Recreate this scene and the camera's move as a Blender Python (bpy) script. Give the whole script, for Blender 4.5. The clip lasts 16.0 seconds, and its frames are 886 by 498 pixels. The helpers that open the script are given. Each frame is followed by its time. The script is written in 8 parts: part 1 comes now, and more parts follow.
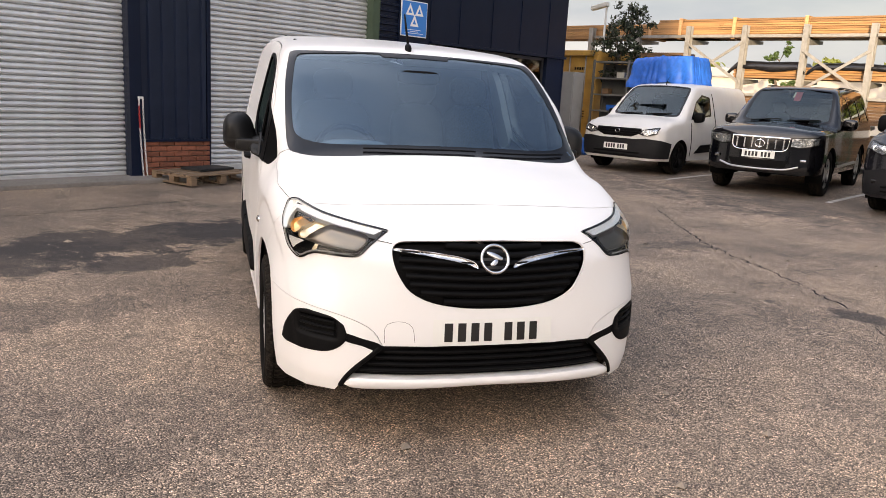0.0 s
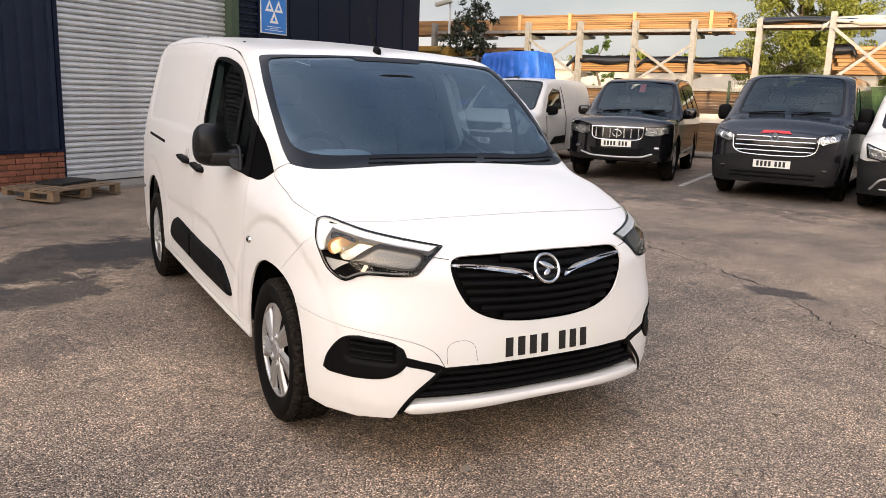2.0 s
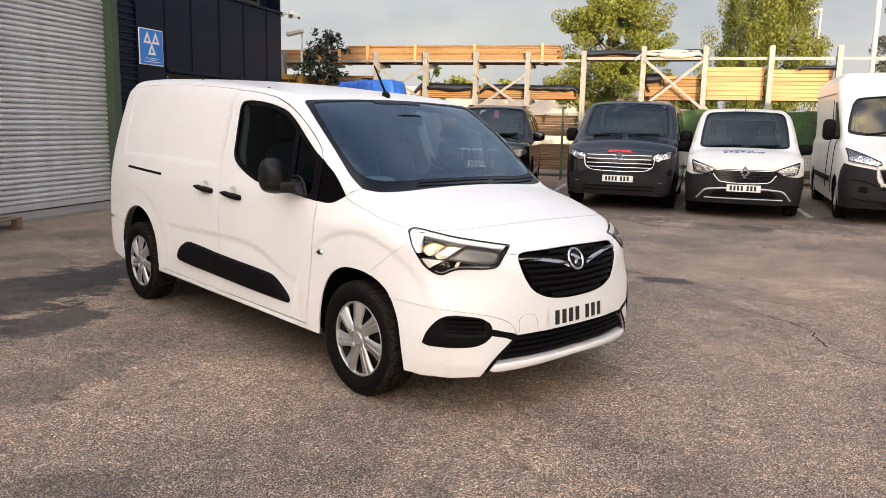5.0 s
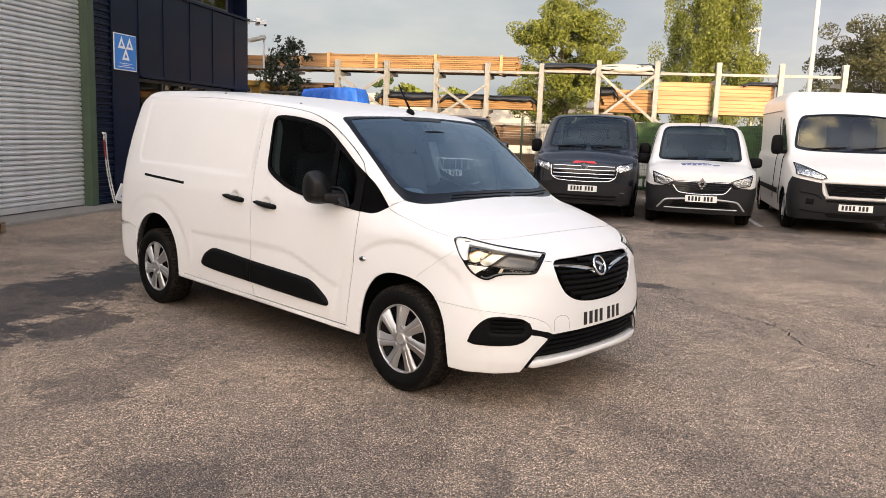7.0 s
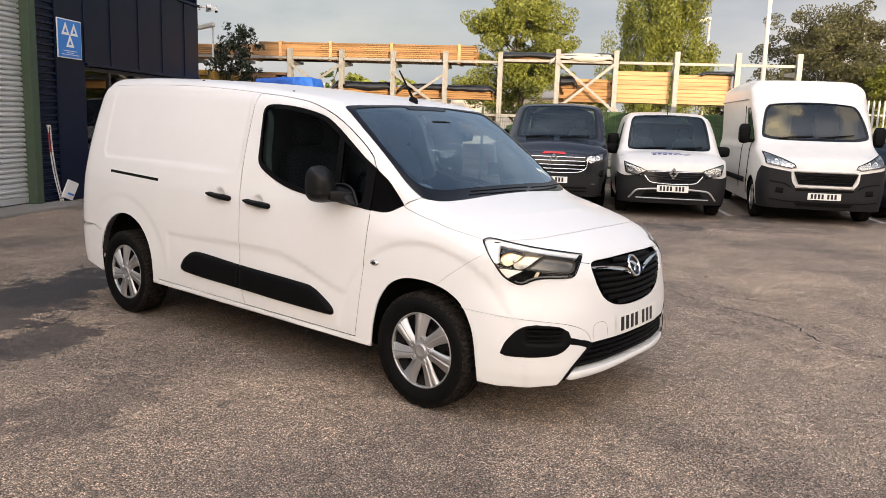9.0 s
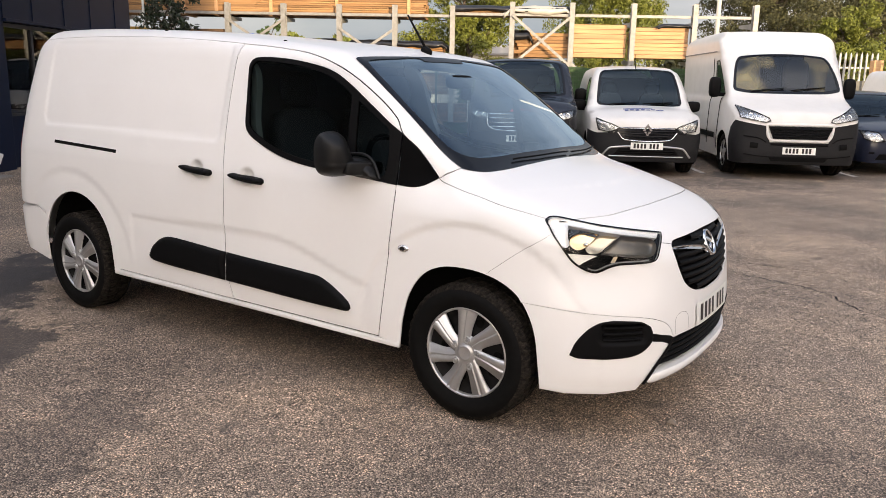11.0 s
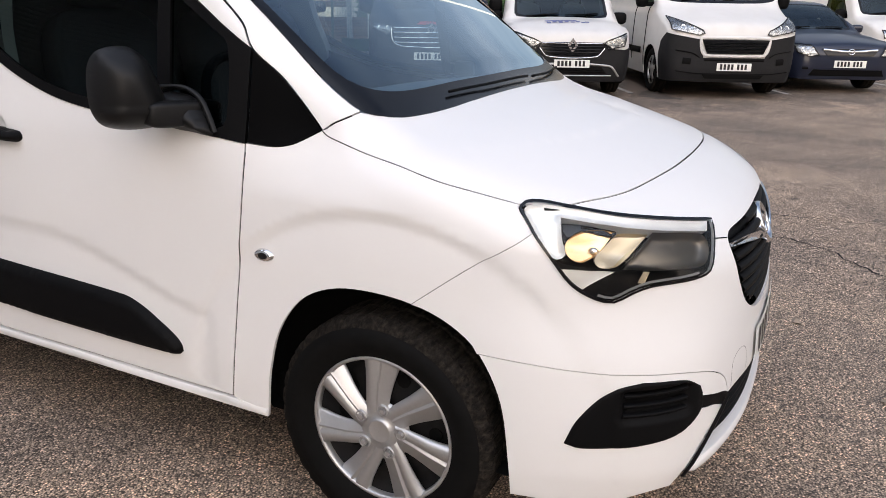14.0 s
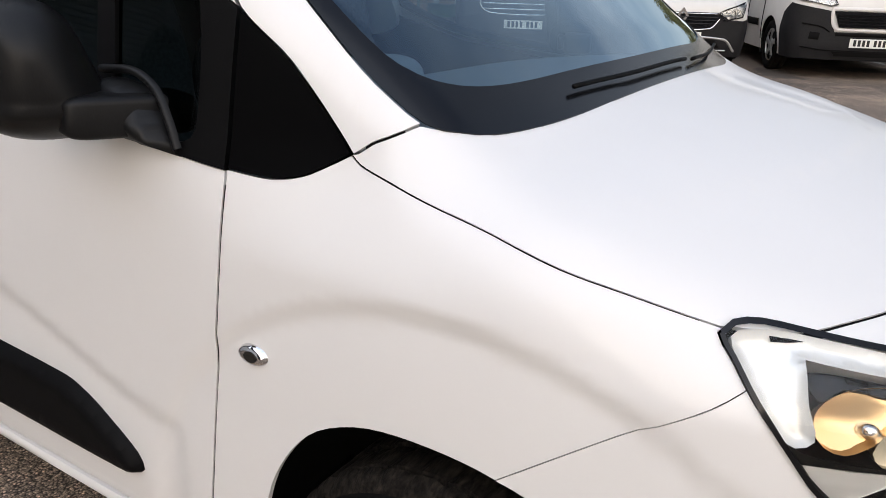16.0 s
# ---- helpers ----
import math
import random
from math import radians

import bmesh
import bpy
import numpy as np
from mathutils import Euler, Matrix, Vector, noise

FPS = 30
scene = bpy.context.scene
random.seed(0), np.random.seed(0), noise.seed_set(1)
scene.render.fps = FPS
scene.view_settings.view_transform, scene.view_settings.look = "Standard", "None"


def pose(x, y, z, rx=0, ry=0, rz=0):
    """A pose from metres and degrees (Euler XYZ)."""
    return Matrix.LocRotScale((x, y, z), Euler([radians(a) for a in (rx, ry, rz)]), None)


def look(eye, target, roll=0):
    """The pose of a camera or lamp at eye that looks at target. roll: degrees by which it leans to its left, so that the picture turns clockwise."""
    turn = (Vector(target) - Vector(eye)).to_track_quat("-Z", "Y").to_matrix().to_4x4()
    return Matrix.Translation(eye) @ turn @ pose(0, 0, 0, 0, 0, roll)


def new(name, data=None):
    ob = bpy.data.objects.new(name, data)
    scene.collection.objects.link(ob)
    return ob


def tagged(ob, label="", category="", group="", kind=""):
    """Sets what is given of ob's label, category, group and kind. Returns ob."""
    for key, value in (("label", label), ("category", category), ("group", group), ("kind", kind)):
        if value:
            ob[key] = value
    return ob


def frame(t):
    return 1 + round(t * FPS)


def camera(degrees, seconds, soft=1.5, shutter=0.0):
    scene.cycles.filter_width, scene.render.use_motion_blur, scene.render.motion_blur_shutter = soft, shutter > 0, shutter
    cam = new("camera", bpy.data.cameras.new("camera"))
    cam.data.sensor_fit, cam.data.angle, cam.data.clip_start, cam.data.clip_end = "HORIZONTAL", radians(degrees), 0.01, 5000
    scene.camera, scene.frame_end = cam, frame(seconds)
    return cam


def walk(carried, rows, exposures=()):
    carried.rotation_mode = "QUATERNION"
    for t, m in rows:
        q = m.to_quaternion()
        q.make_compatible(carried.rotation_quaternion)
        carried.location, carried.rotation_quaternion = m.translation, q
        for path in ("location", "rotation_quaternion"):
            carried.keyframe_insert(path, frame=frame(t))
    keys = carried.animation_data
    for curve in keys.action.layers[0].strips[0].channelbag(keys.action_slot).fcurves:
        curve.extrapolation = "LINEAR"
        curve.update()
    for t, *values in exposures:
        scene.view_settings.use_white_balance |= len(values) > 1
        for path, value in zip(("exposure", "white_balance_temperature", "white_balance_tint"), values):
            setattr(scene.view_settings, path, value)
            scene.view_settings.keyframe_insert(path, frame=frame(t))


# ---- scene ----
cam = camera(60.0, 16.0, soft=0.7)
PATH = [
    (0, (-1.051, -3.642, 1.434), (-0.499, -1.762, 1.032), 3.2),
    (0.5, (-1.306, -3.609, 1.454), (-0.65, -1.762, 1.054), 3.2),
    (1, (-1.455, -3.486, 1.435), (-0.698, -1.678, 1.037), 3.0),
    (1.5, (-1.59, -3.297, 1.436), (-0.727, -1.537, 1.04), 2.5),
    (2, (-1.814, -3.184, 1.444), (-0.85, -1.477, 1.049), 2.0),
    (2.5, (-2.043, -3.162, 1.461), (-0.994, -1.505, 1.069), 1.8),
    (3, (-2.262, -3.256, 1.445), (-1.136, -1.648, 1.061), 1.8),
    (3.5, (-2.512, -3.295, 1.468), (-1.321, -1.732, 1.097), 1.8),
    (4, (-2.797, -3.274, 1.485), (-1.546, -1.755, 1.13), 1.8),
    (4.2, (-2.897, -3.299, 1.471), (-1.624, -1.795, 1.127), 1.6),
    (6.3, (-3.807, -3.301, 1.542), (-2.382, -1.934, 1.227), 1.8),
    (6.5, (-3.844, -3.298, 1.542), (-2.41, -1.938, 1.231), 1.9),
    (7, (-3.973, -3.172, 1.55), (-2.514, -1.838, 1.243), 2.2),
    (7.5, (-4.078, -3.048, 1.55), (-2.596, -1.742, 1.244), 2.5),
    (8, (-4.052, -2.929, 1.538), (-2.547, -1.649, 1.227), 2.6),
    (8.5, (-3.966, -2.764, 1.54), (-2.438, -1.512, 1.222), 2.4),
    (9, (-3.933, -2.565, 1.529), (-2.383, -1.343, 1.204), 1.9),
    (9.2, (-3.934, -2.459, 1.537), (-2.376, -1.25, 1.207), 1.9),
    (11.5, (-3.472, -1.554, 1.474), (-1.82, -0.522, 1.02), 1.0),
    (12, (-3.269, -1.4, 1.456), (-1.596, -0.417, 0.972), 1.1),
    (12.5, (-3.065, -1.266, 1.444), (-1.373, -0.333, 0.928), 1.1),
    (13, (-2.878, -1.088, 1.436), (-1.175, -0.196, 0.887), 1.2),
    (13.5, (-2.655, -0.966, 1.413), (-0.946, -0.107, 0.829), 1.1),
    (14, (-2.374, -0.928, 1.39), (-0.666, -0.088, 0.773), 1.0),
    (14.5, (-2.147, -0.825, 1.349), (-0.455, 0.028, 0.707), 1.0),
    (15, (-1.958, -0.697, 1.336), (-0.296, 0.199, 0.677), 1.0),
    (15.5, (-1.753, -0.593, 1.323), (-0.13, 0.359, 0.646), 1.3),
    (16, (-1.623, -0.489, 1.333), (-0.038, 0.512, 0.637), 1.7),
]
walk(cam, [(t, look(eye, target, roll)) for t, eye, target, roll in PATH],
     exposures=[(0, 0.92, 7650, 11), (4, 0.85, 7650, 10), (9, 0.75, 7550, 10), (12.5, 0.63, 7150, 10), (14.5, 0.58, 6950, 9), (16, 0.50, 7000, 7)])

# ---------------------------------------------------------------- light
ZENITH, SKY_GLOW = (0.355, 0.475, 0.73), (10.2, 8.05, 6.1)
GLOW_AZ = 184.0     # an added warm sky glow, turned off the sun to light the van's flank
SUN_AZ, SUN_EL = 238.0, 7.5     # where the sun stands, degrees from +x, and its height


def make_world():
    w = bpy.data.worlds.new("evening_sky")
    scene.world = w
    w.use_nodes = True
    nt = w.node_tree
    nt.nodes.clear()
    n = nt.nodes.new
    out = n("ShaderNodeOutputWorld")
    bg = n("ShaderNodeBackground")
    sky = n("ShaderNodeTexSky")
    sky.sky_type = "NISHITA"
    sky.sun_disc = False
    sky.sun_elevation = radians(SUN_EL)
    sky.sun_rotation = radians(90 - SUN_AZ)
    sky.dust_density = 2.0
    sky.ozone_density = 1.5
    co = n("ShaderNodeTexCoord")
    mp = n("ShaderNodeMapping")
    mp.inputs["Scale"].default_value = (1.0, 1.0, 3.2)
    cl = n("ShaderNodeTexNoise")
    cl.inputs["Scale"].default_value = 2.2
    cl.inputs["Detail"].default_value = 7.0
    cl.inputs["Roughness"].default_value = 0.55
    rp = n("ShaderNodeValToRGB")
    rp.color_ramp.elements[0].position = 0.34
    rp.color_ramp.elements[1].position = 0.62
    rp.color_ramp.elements[0].color = (0.75, 0.75, 0.75, 1)
    rp.color_ramp.elements[1].color = (1, 1, 1, 1)
    cc = n("ShaderNodeValToRGB")
    cc.color_ramp.elements[0].position = 0.3
    cc.color_ramp.elements[1].position = 0.72
    cc.color_ramp.elements[0].color = (2.4, 2.9, 3.7, 1)
    cc.color_ramp.elements[1].color = (4.9, 5.0, 5.3, 1)
    cl2 = n("ShaderNodeTexNoise")
    cl2.inputs["Scale"].default_value = 3.4
    cl2.inputs["Detail"].default_value = 5.0
    mx = n("ShaderNodeMix")
    mx.data_type = "RGBA"
    L = nt.links.new
    L(co.outputs["Generated"], mp.inputs["Vector"])
    L(mp.outputs["Vector"], cl.inputs["Vector"])
    L(mp.outputs["Vector"], cl2.inputs["Vector"])
    L(cl.outputs["Fac"], rp.inputs["Fac"])
    L(cl2.outputs["Fac"], cc.inputs["Fac"])
    L(rp.outputs["Color"], mx.inputs["Factor"])
    L(sky.outputs["Color"], mx.inputs["A"])
    # cloud is dimmer and bluer overhead; an added warm glow brightens it towards GLOW_AZ
    sep = n("ShaderNodeSeparateXYZ")
    L(co.outputs["Generated"], sep.inputs[0])
    hi = n("ShaderNodeMapRange")
    hi.inputs["From Min"].default_value = 0.0
    hi.inputs["From Max"].default_value = 0.9
    hi.inputs["To Min"].default_value = 0.0
    hi.inputs["To Max"].default_value = 1.0
    L(sep.outputs["Z"], hi.inputs["Value"])
    dot = n("ShaderNodeVectorMath")
    dot.operation = "DOT_PRODUCT"
    dot.inputs[1].default_value = (math.cos(radians(GLOW_AZ)), math.sin(radians(GLOW_AZ)), 0.15)
    L(co.outputs["Generated"], dot.inputs[0])
    tw = n("ShaderNodeMapRange")
    tw.interpolation_type = "SMOOTHSTEP"
    tw.inputs["From Min"].default_value = -0.55
    tw.inputs["From Max"].default_value = 1.0
    L(dot.outputs["Value"], tw.inputs["Value"])
    up = n("ShaderNodeMix")
    up.data_type = "RGBA"
    up.inputs["A"].default_value = (1.0, 1.0, 1.0, 1)
    up.inputs["B"].default_value = (ZENITH[0], ZENITH[1], ZENITH[2], 1)
    L(hi.outputs["Result"], up.inputs["Factor"])
    ws = n("ShaderNodeMix")
    ws.data_type = "RGBA"
    ws.inputs["A"].default_value = (1.0, 1.0, 1.0, 1)
    ws.inputs["B"].default_value = (SKY_GLOW[0], SKY_GLOW[1], SKY_GLOW[2], 1)
    L(tw.outputs["Result"], ws.inputs["Factor"])
    m1, m2 = n("ShaderNodeVectorMath"), n("ShaderNodeVectorMath")
    m1.operation = m2.operation = "MULTIPLY"
    L(cc.outputs["Color"], m1.inputs[0])
    L(up.outputs["Result"], m1.inputs[1])
    L(m1.outputs[0], m2.inputs[0])
    L(ws.outputs["Result"], m2.inputs[1])
    L(m2.outputs[0], mx.inputs["B"])
    L(mx.outputs["Result"], bg.inputs["Color"])
    bg.inputs["Strength"].default_value = 0.10
    L(bg.outputs["Background"], out.inputs["Surface"])


make_world()
sun_data = bpy.data.lights.new("sun", "SUN")
sun_data.energy = 4.0
sun_data.angle = radians(0.6)
sun_data.color = (1.0, 0.80, 0.56)
sun = new("sun", sun_data)
sun.matrix_world = look((0, 0, 0), (-math.cos(radians(SUN_AZ)) * math.cos(radians(SUN_EL)),
                                    -math.sin(radians(SUN_AZ)) * math.cos(radians(SUN_EL)), -math.sin(radians(SUN_EL))))

# ---------------------------------------------------------------- materials
def material(name, color, rough=0.5, metal=0.0, grain=0.0, scale=20.0, bump=0.0, stain=0.0, stain_scale=2.0,
             stain_color=None, coat=0.0, stretch=(1, 1, 1), vary=0.0, island=0.0, spec=0.5):
    """A surface with fine grain, larger stains and a relief, in object space at real size."""
    m = bpy.data.materials.new(name)
    m.use_nodes = True
    nt = m.node_tree
    n, L = nt.nodes.new, nt.links.new
    b = nt.nodes["Principled BSDF"]
    b.inputs["Roughness"].default_value = rough
    b.inputs["Metallic"].default_value = metal
    b.inputs["Coat Weight"].default_value = coat
    b.inputs["Coat Roughness"].default_value = 0.06
    b.inputs["Specular IOR Level"].default_value = spec
    base = (*color, 1)
    b.inputs["Base Color"].default_value = base
    co = n("ShaderNodeTexCoord")
    mp = n("ShaderNodeMapping")
    mp.inputs["Scale"].default_value = stretch
    L(co.outputs["Object"], mp.inputs["Vector"])
    col = None
    if stain:
        ns = n("ShaderNodeTexNoise")
        ns.inputs["Scale"].default_value = stain_scale
        ns.inputs["Detail"].default_value = 6
        ns.inputs["Roughness"].default_value = 0.65
        L(mp.outputs["Vector"], ns.inputs["Vector"])
        rp = n("ShaderNodeValToRGB")
        rp.color_ramp.elements[0].position = 0.35
        rp.color_ramp.elements[1].position = 0.7
        L(ns.outputs["Fac"], rp.inputs["Fac"])
        mu = n("ShaderNodeMath")
        mu.operation = "MULTIPLY"
        mu.inputs[1].default_value = stain
        L(rp.outputs["Color"], mu.inputs[0])
        mx = n("ShaderNodeMix")
        mx.data_type = "RGBA"
        mx.inputs["A"].default_value = base
        mx.inputs["B"].default_value = (*(stain_color or tuple(c * 0.5 for c in color)), 1)
        L(mu.outputs[0], mx.inputs["Factor"])
        col = mx.outputs["Result"]
        ra = n("ShaderNodeMath")
        ra.operation = "MULTIPLY_ADD"
        ra.inputs[1].default_value = 0.12
        ra.inputs[2].default_value = rough
        L(mu.outputs[0], ra.inputs[0])
        L(ra.outputs[0], b.inputs["Roughness"])
    if grain or bump:
        ng = n("ShaderNodeTexNoise")
        ng.inputs["Scale"].default_value = scale
        ng.inputs["Detail"].default_value = 4
        L(mp.outputs["Vector"], ng.inputs["Vector"])
        if grain:
            hs = n("ShaderNodeHueSaturation")
            mr = n("ShaderNodeMapRange")
            mr.inputs["From Min"].default_value = 0.25
            mr.inputs["From Max"].default_value = 0.75
            mr.inputs["To Min"].default_value = 1 - grain
            mr.inputs["To Max"].default_value = 1 + grain
            L(ng.outputs["Fac"], mr.inputs["Value"])
            L(mr.outputs["Result"], hs.inputs["Value"])
            if col:
                L(col, hs.inputs["Color"])
            else:
                hs.inputs["Color"].default_value = base
            col = hs.outputs["Color"]
        if bump:
            bp = n("ShaderNodeBump")
            bp.inputs["Strength"].default_value = min(1, bump)
            bp.inputs["Distance"].default_value = 0.004 if bump <= 1 else 0.004 * bump
            L(ng.outputs["Fac"], bp.inputs["Height"])
            L(bp.outputs["Normal"], b.inputs["Normal"])
    if vary or island:
        src = n("ShaderNodeObjectInfo").outputs["Random"] if vary else n("ShaderNodeNewGeometry").outputs["Random Per Island"]
        amount = vary or island
        hs = n("ShaderNodeHueSaturation")
        mr = n("ShaderNodeMapRange")
        mr.inputs["To Min"].default_value = 1 - amount
        mr.inputs["To Max"].default_value = 1 + amount
        L(src, mr.inputs["Value"])
        L(mr.outputs["Result"], hs.inputs["Value"])
        if col:
            L(col, hs.inputs["Color"])
        else:
            hs.inputs["Color"].default_value = base
        col = hs.outputs["Color"]
    if col:
        L(col, b.inputs["Base Color"])
    return m


def glass(name, tint, gloss=1.0, rough=0.02, sheen=(1, 1, 1)):
    """A thin pane: tinted see-through with mirror gloss by Fresnel."""
    m = bpy.data.materials.new(name)
    m.use_nodes = True
    nt = m.node_tree
    nt.nodes.clear()
    n, L = nt.nodes.new, nt.links.new
    out, tr, gl, mx, fr, mu = (n("ShaderNodeOutputMaterial"), n("ShaderNodeBsdfTransparent"), n("ShaderNodeBsdfGlossy"),
                               n("ShaderNodeMixShader"), n("ShaderNodeFresnel"), n("ShaderNodeMath"))
    tr.inputs["Color"].default_value = (*tint, 1)
    gl.inputs["Roughness"].default_value = rough
    gl.inputs["Color"].default_value = (*sheen, 1)
    fr.inputs["IOR"].default_value = 1.5
    mu.operation = "MULTIPLY"
    mu.inputs[1].default_value = 1.0 * gloss
    mu.use_clamp = True
    L(fr.outputs[0], mu.inputs[0])
    L(mu.outputs[0], mx.inputs[0])
    L(tr.outputs[0], mx.inputs[1])
    L(gl.outputs[0], mx.inputs[2])
    L(mx.outputs[0], out.inputs["Surface"])
    return m


M_WHITE = material("white_van_paint", (0.80, 0.79, 0.775), 0.38, grain=0.012, scale=3, stain=0.05, stain_scale=4,
                   stain_color=(0.62, 0.58, 0.53), coat=0.35)
M_BLACKPL = material("black_moulded_plastic", (0.0034, 0.0034, 0.0038), 0.55, grain=0.2, scale=500, bump=0.08, spec=0.09)
M_BLACKGL = material("gloss_black_trim", (0.005, 0.005, 0.006), 0.16, spec=0.35)
M_SAIL = material("black_sail_trim", (0.0022, 0.0022, 0.0025), 0.45, spec=0.035)
M_MIRROR = material("black_mirror_shell", (0.0085, 0.0087, 0.0092), 0.40, grain=0.15, scale=400, bump=0.05, stain=0.5, stain_scale=9,
                    stain_color=(0.004, 0.004, 0.004), stretch=(1, 1, 0.35), spec=0.22)
M_SMOKE = material("smoked_lamp_plastic", (0.02, 0.019, 0.018), 0.12, metal=0.3)
M_DASH = material("grey_dashboard_top", (0.30, 0.31, 0.32), 0.75, grain=0.1, scale=200)
M_PALEIN = material("pale_cabin_trim", (0.80, 0.79, 0.75), 0.7)
M_TREAD = material("scuffed_tread_rubber", (0.0055, 0.0050, 0.0045), 0.85, grain=0.6, scale=110, bump=1.4, stain=0.5, stain_scale=70,
                   stain_color=(0.050, 0.041, 0.032), spec=0.08, stretch=(0.35, 1, 1))
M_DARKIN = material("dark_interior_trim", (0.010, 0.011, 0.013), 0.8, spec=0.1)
M_GREYIN = material("grey_interior_trim", (0.20, 0.205, 0.21), 0.8)
M_SEAT = material("grey_seat_cloth", (0.09, 0.095, 0.105), 0.95, grain=0.3, scale=90)
M_TYRE = material("tyre_rubber", (0.0036, 0.0035, 0.0034), 0.75, grain=0.25, scale=40, bump=0.1, stain=0.2, stain_scale=14,
                  stain_color=(0.008, 0.0075, 0.007), spec=0.10)
M_SILVER = material("silver_wheel_trim", (0.50, 0.50, 0.50), 0.36, metal=0.75, grain=0.03, scale=90, stain=0.10, stain_scale=8,
                    stain_color=(0.22, 0.21, 0.2))
M_STEELW = material("black_wheel_steel", (0.012, 0.012, 0.013), 0.7, grain=0.3, scale=30, stain=0.4, stain_scale=10, stain_color=(0.022, 0.019, 0.016), spec=0.15)
M_CHROME = material("chrome", (0.75, 0.76, 0.78), 0.08, metal=1.0)
# Lamp bowls are silver; the warm tints paint in reflected evening light.
M_REFLECT = material("lamp_reflector", (0.80, 0.77, 0.70), 0.20, metal=1.0)
M_REFLECTW = material("glow_tinted_reflector", (0.94, 0.66, 0.36), 0.30, metal=1.0)
M_REFLECTD = material("dull_reflector", (0.72, 0.63, 0.48), 0.36, metal=1.0)
M_BEZEL = material("satin_lamp_bezel", (0.86, 0.85, 0.82), 0.42, metal=0.55, grain=0.03, scale=120)
M_LAMPBLK = material("black_lamp_liner", (0.006, 0.006, 0.006), 0.5, spec=0.10)
M_REFLECTK = material("dark_reflector", (0.17, 0.15, 0.125), 0.30, metal=1.0)
M_TAIL = material("red_lamp_plastic", (0.30, 0.01, 0.01), 0.2)
M_PLATEW = material("white_plate", (0.78, 0.78, 0.74), 0.35)
M_PLATEK = material("black_plate_bars", (0.01, 0.01, 0.01), 0.4)
M_UNDER = material("black_underbody", (0.005, 0.005, 0.005), 0.9, spec=0.1)
G_SCREEN = glass("tinted_windscreen_glass", (0.58, 0.74, 0.82), 2.9, sheen=(0.74, 0.90, 1.0))
G_SIDE = glass("dark_tinted_side_glass", (0.17, 0.21, 0.21), 0.13)
G_CLEARER = glass("clear_passenger_glass", (0.75, 0.80, 0.80), 0.6)
G_CLEAR = glass("clear_lamp_lens", (0.96, 0.97, 0.97), 0.6)

# ---------------------------------------------------------------- mesh helpers
from mathutils.geometry import delaunay_2d_cdt


def link_mesh(name, verts, faces, mat, parent=None, label="", smooth=False):
    me = bpy.data.meshes.new(name)
    me.from_pydata([tuple(map(float, v)) for v in verts], [], [tuple(map(int, f)) for f in faces])
    if smooth:
        me.shade_smooth()
    me.materials.append(mat)
    ob = new(name, me)
    if parent:
        ob.parent = parent
    if label:
        ob["label"] = label
    return ob


def part(name, bm, mat, parent=None, label="", smooth=False):
    """Link a bmesh as one mesh object under a thing."""
    me = bpy.data.meshes.new(name)
    bmesh.ops.recalc_face_normals(bm, faces=bm.faces)
    bm.to_mesh(me)
    bm.free()
    if smooth:
        me.shade_smooth()
    me.materials.append(mat)
    ob = new(name, me)
    if parent:
        ob.parent = parent
    if label:
        ob["label"] = label
    return ob


def thing(name, label, category, m=None, group="", kind=""):
    e = new(name)
    e.empty_display_size = 0.2
    if m is not None:
        e.matrix_world = m
    return tagged(e, label, category, group, kind)


def add_box(bm, size, at=(0, 0, 0), rot=(0, 0, 0), bevel=0.0, seg=2):
    r = bmesh.ops.create_cube(bm, size=1.0, matrix=pose(*at, *rot) @ Matrix.Diagonal((*size, 1)))
    if bevel:
        vs = set(r["verts"])
        es = [e for e in bm.edges if e.verts[0] in vs and e.verts[1] in vs]
        bmesh.ops.bevel(bm, geom=es, offset=bevel, segments=seg, affect="EDGES", profile=0.6)


def box(name, size, at, mat, parent=None, label="", rot=(0, 0, 0), bevel=0.0, seg=2):
    bm = bmesh.new()
    add_box(bm, size, at, rot, bevel, seg)
    return part(name, bm, mat, parent, label)


def add_cyl(bm, r, depth, m, seg=24, r2=None):
    bmesh.ops.create_cone(bm, cap_ends=True, segments=seg, radius1=r, radius2=r if r2 is None else r2, depth=depth, matrix=m)


def spun(profile, seg=48, closed=False):
    """Verts and faces of a profile (radius, along x) turned about the x axis."""
    n = len(profile)
    verts = [(p[1], p[0] * math.cos(2 * math.pi * k / seg), p[0] * math.sin(2 * math.pi * k / seg)) for k in range(seg) for p in profile]
    faces = []
    for k in range(seg):
        a, b = k * n, (k + 1) % seg * n
        for i in range(n - 1 if not closed else n):
            j = (i + 1) % n
            faces.append((a + i, b + i, b + j, a + j))
    return verts, faces


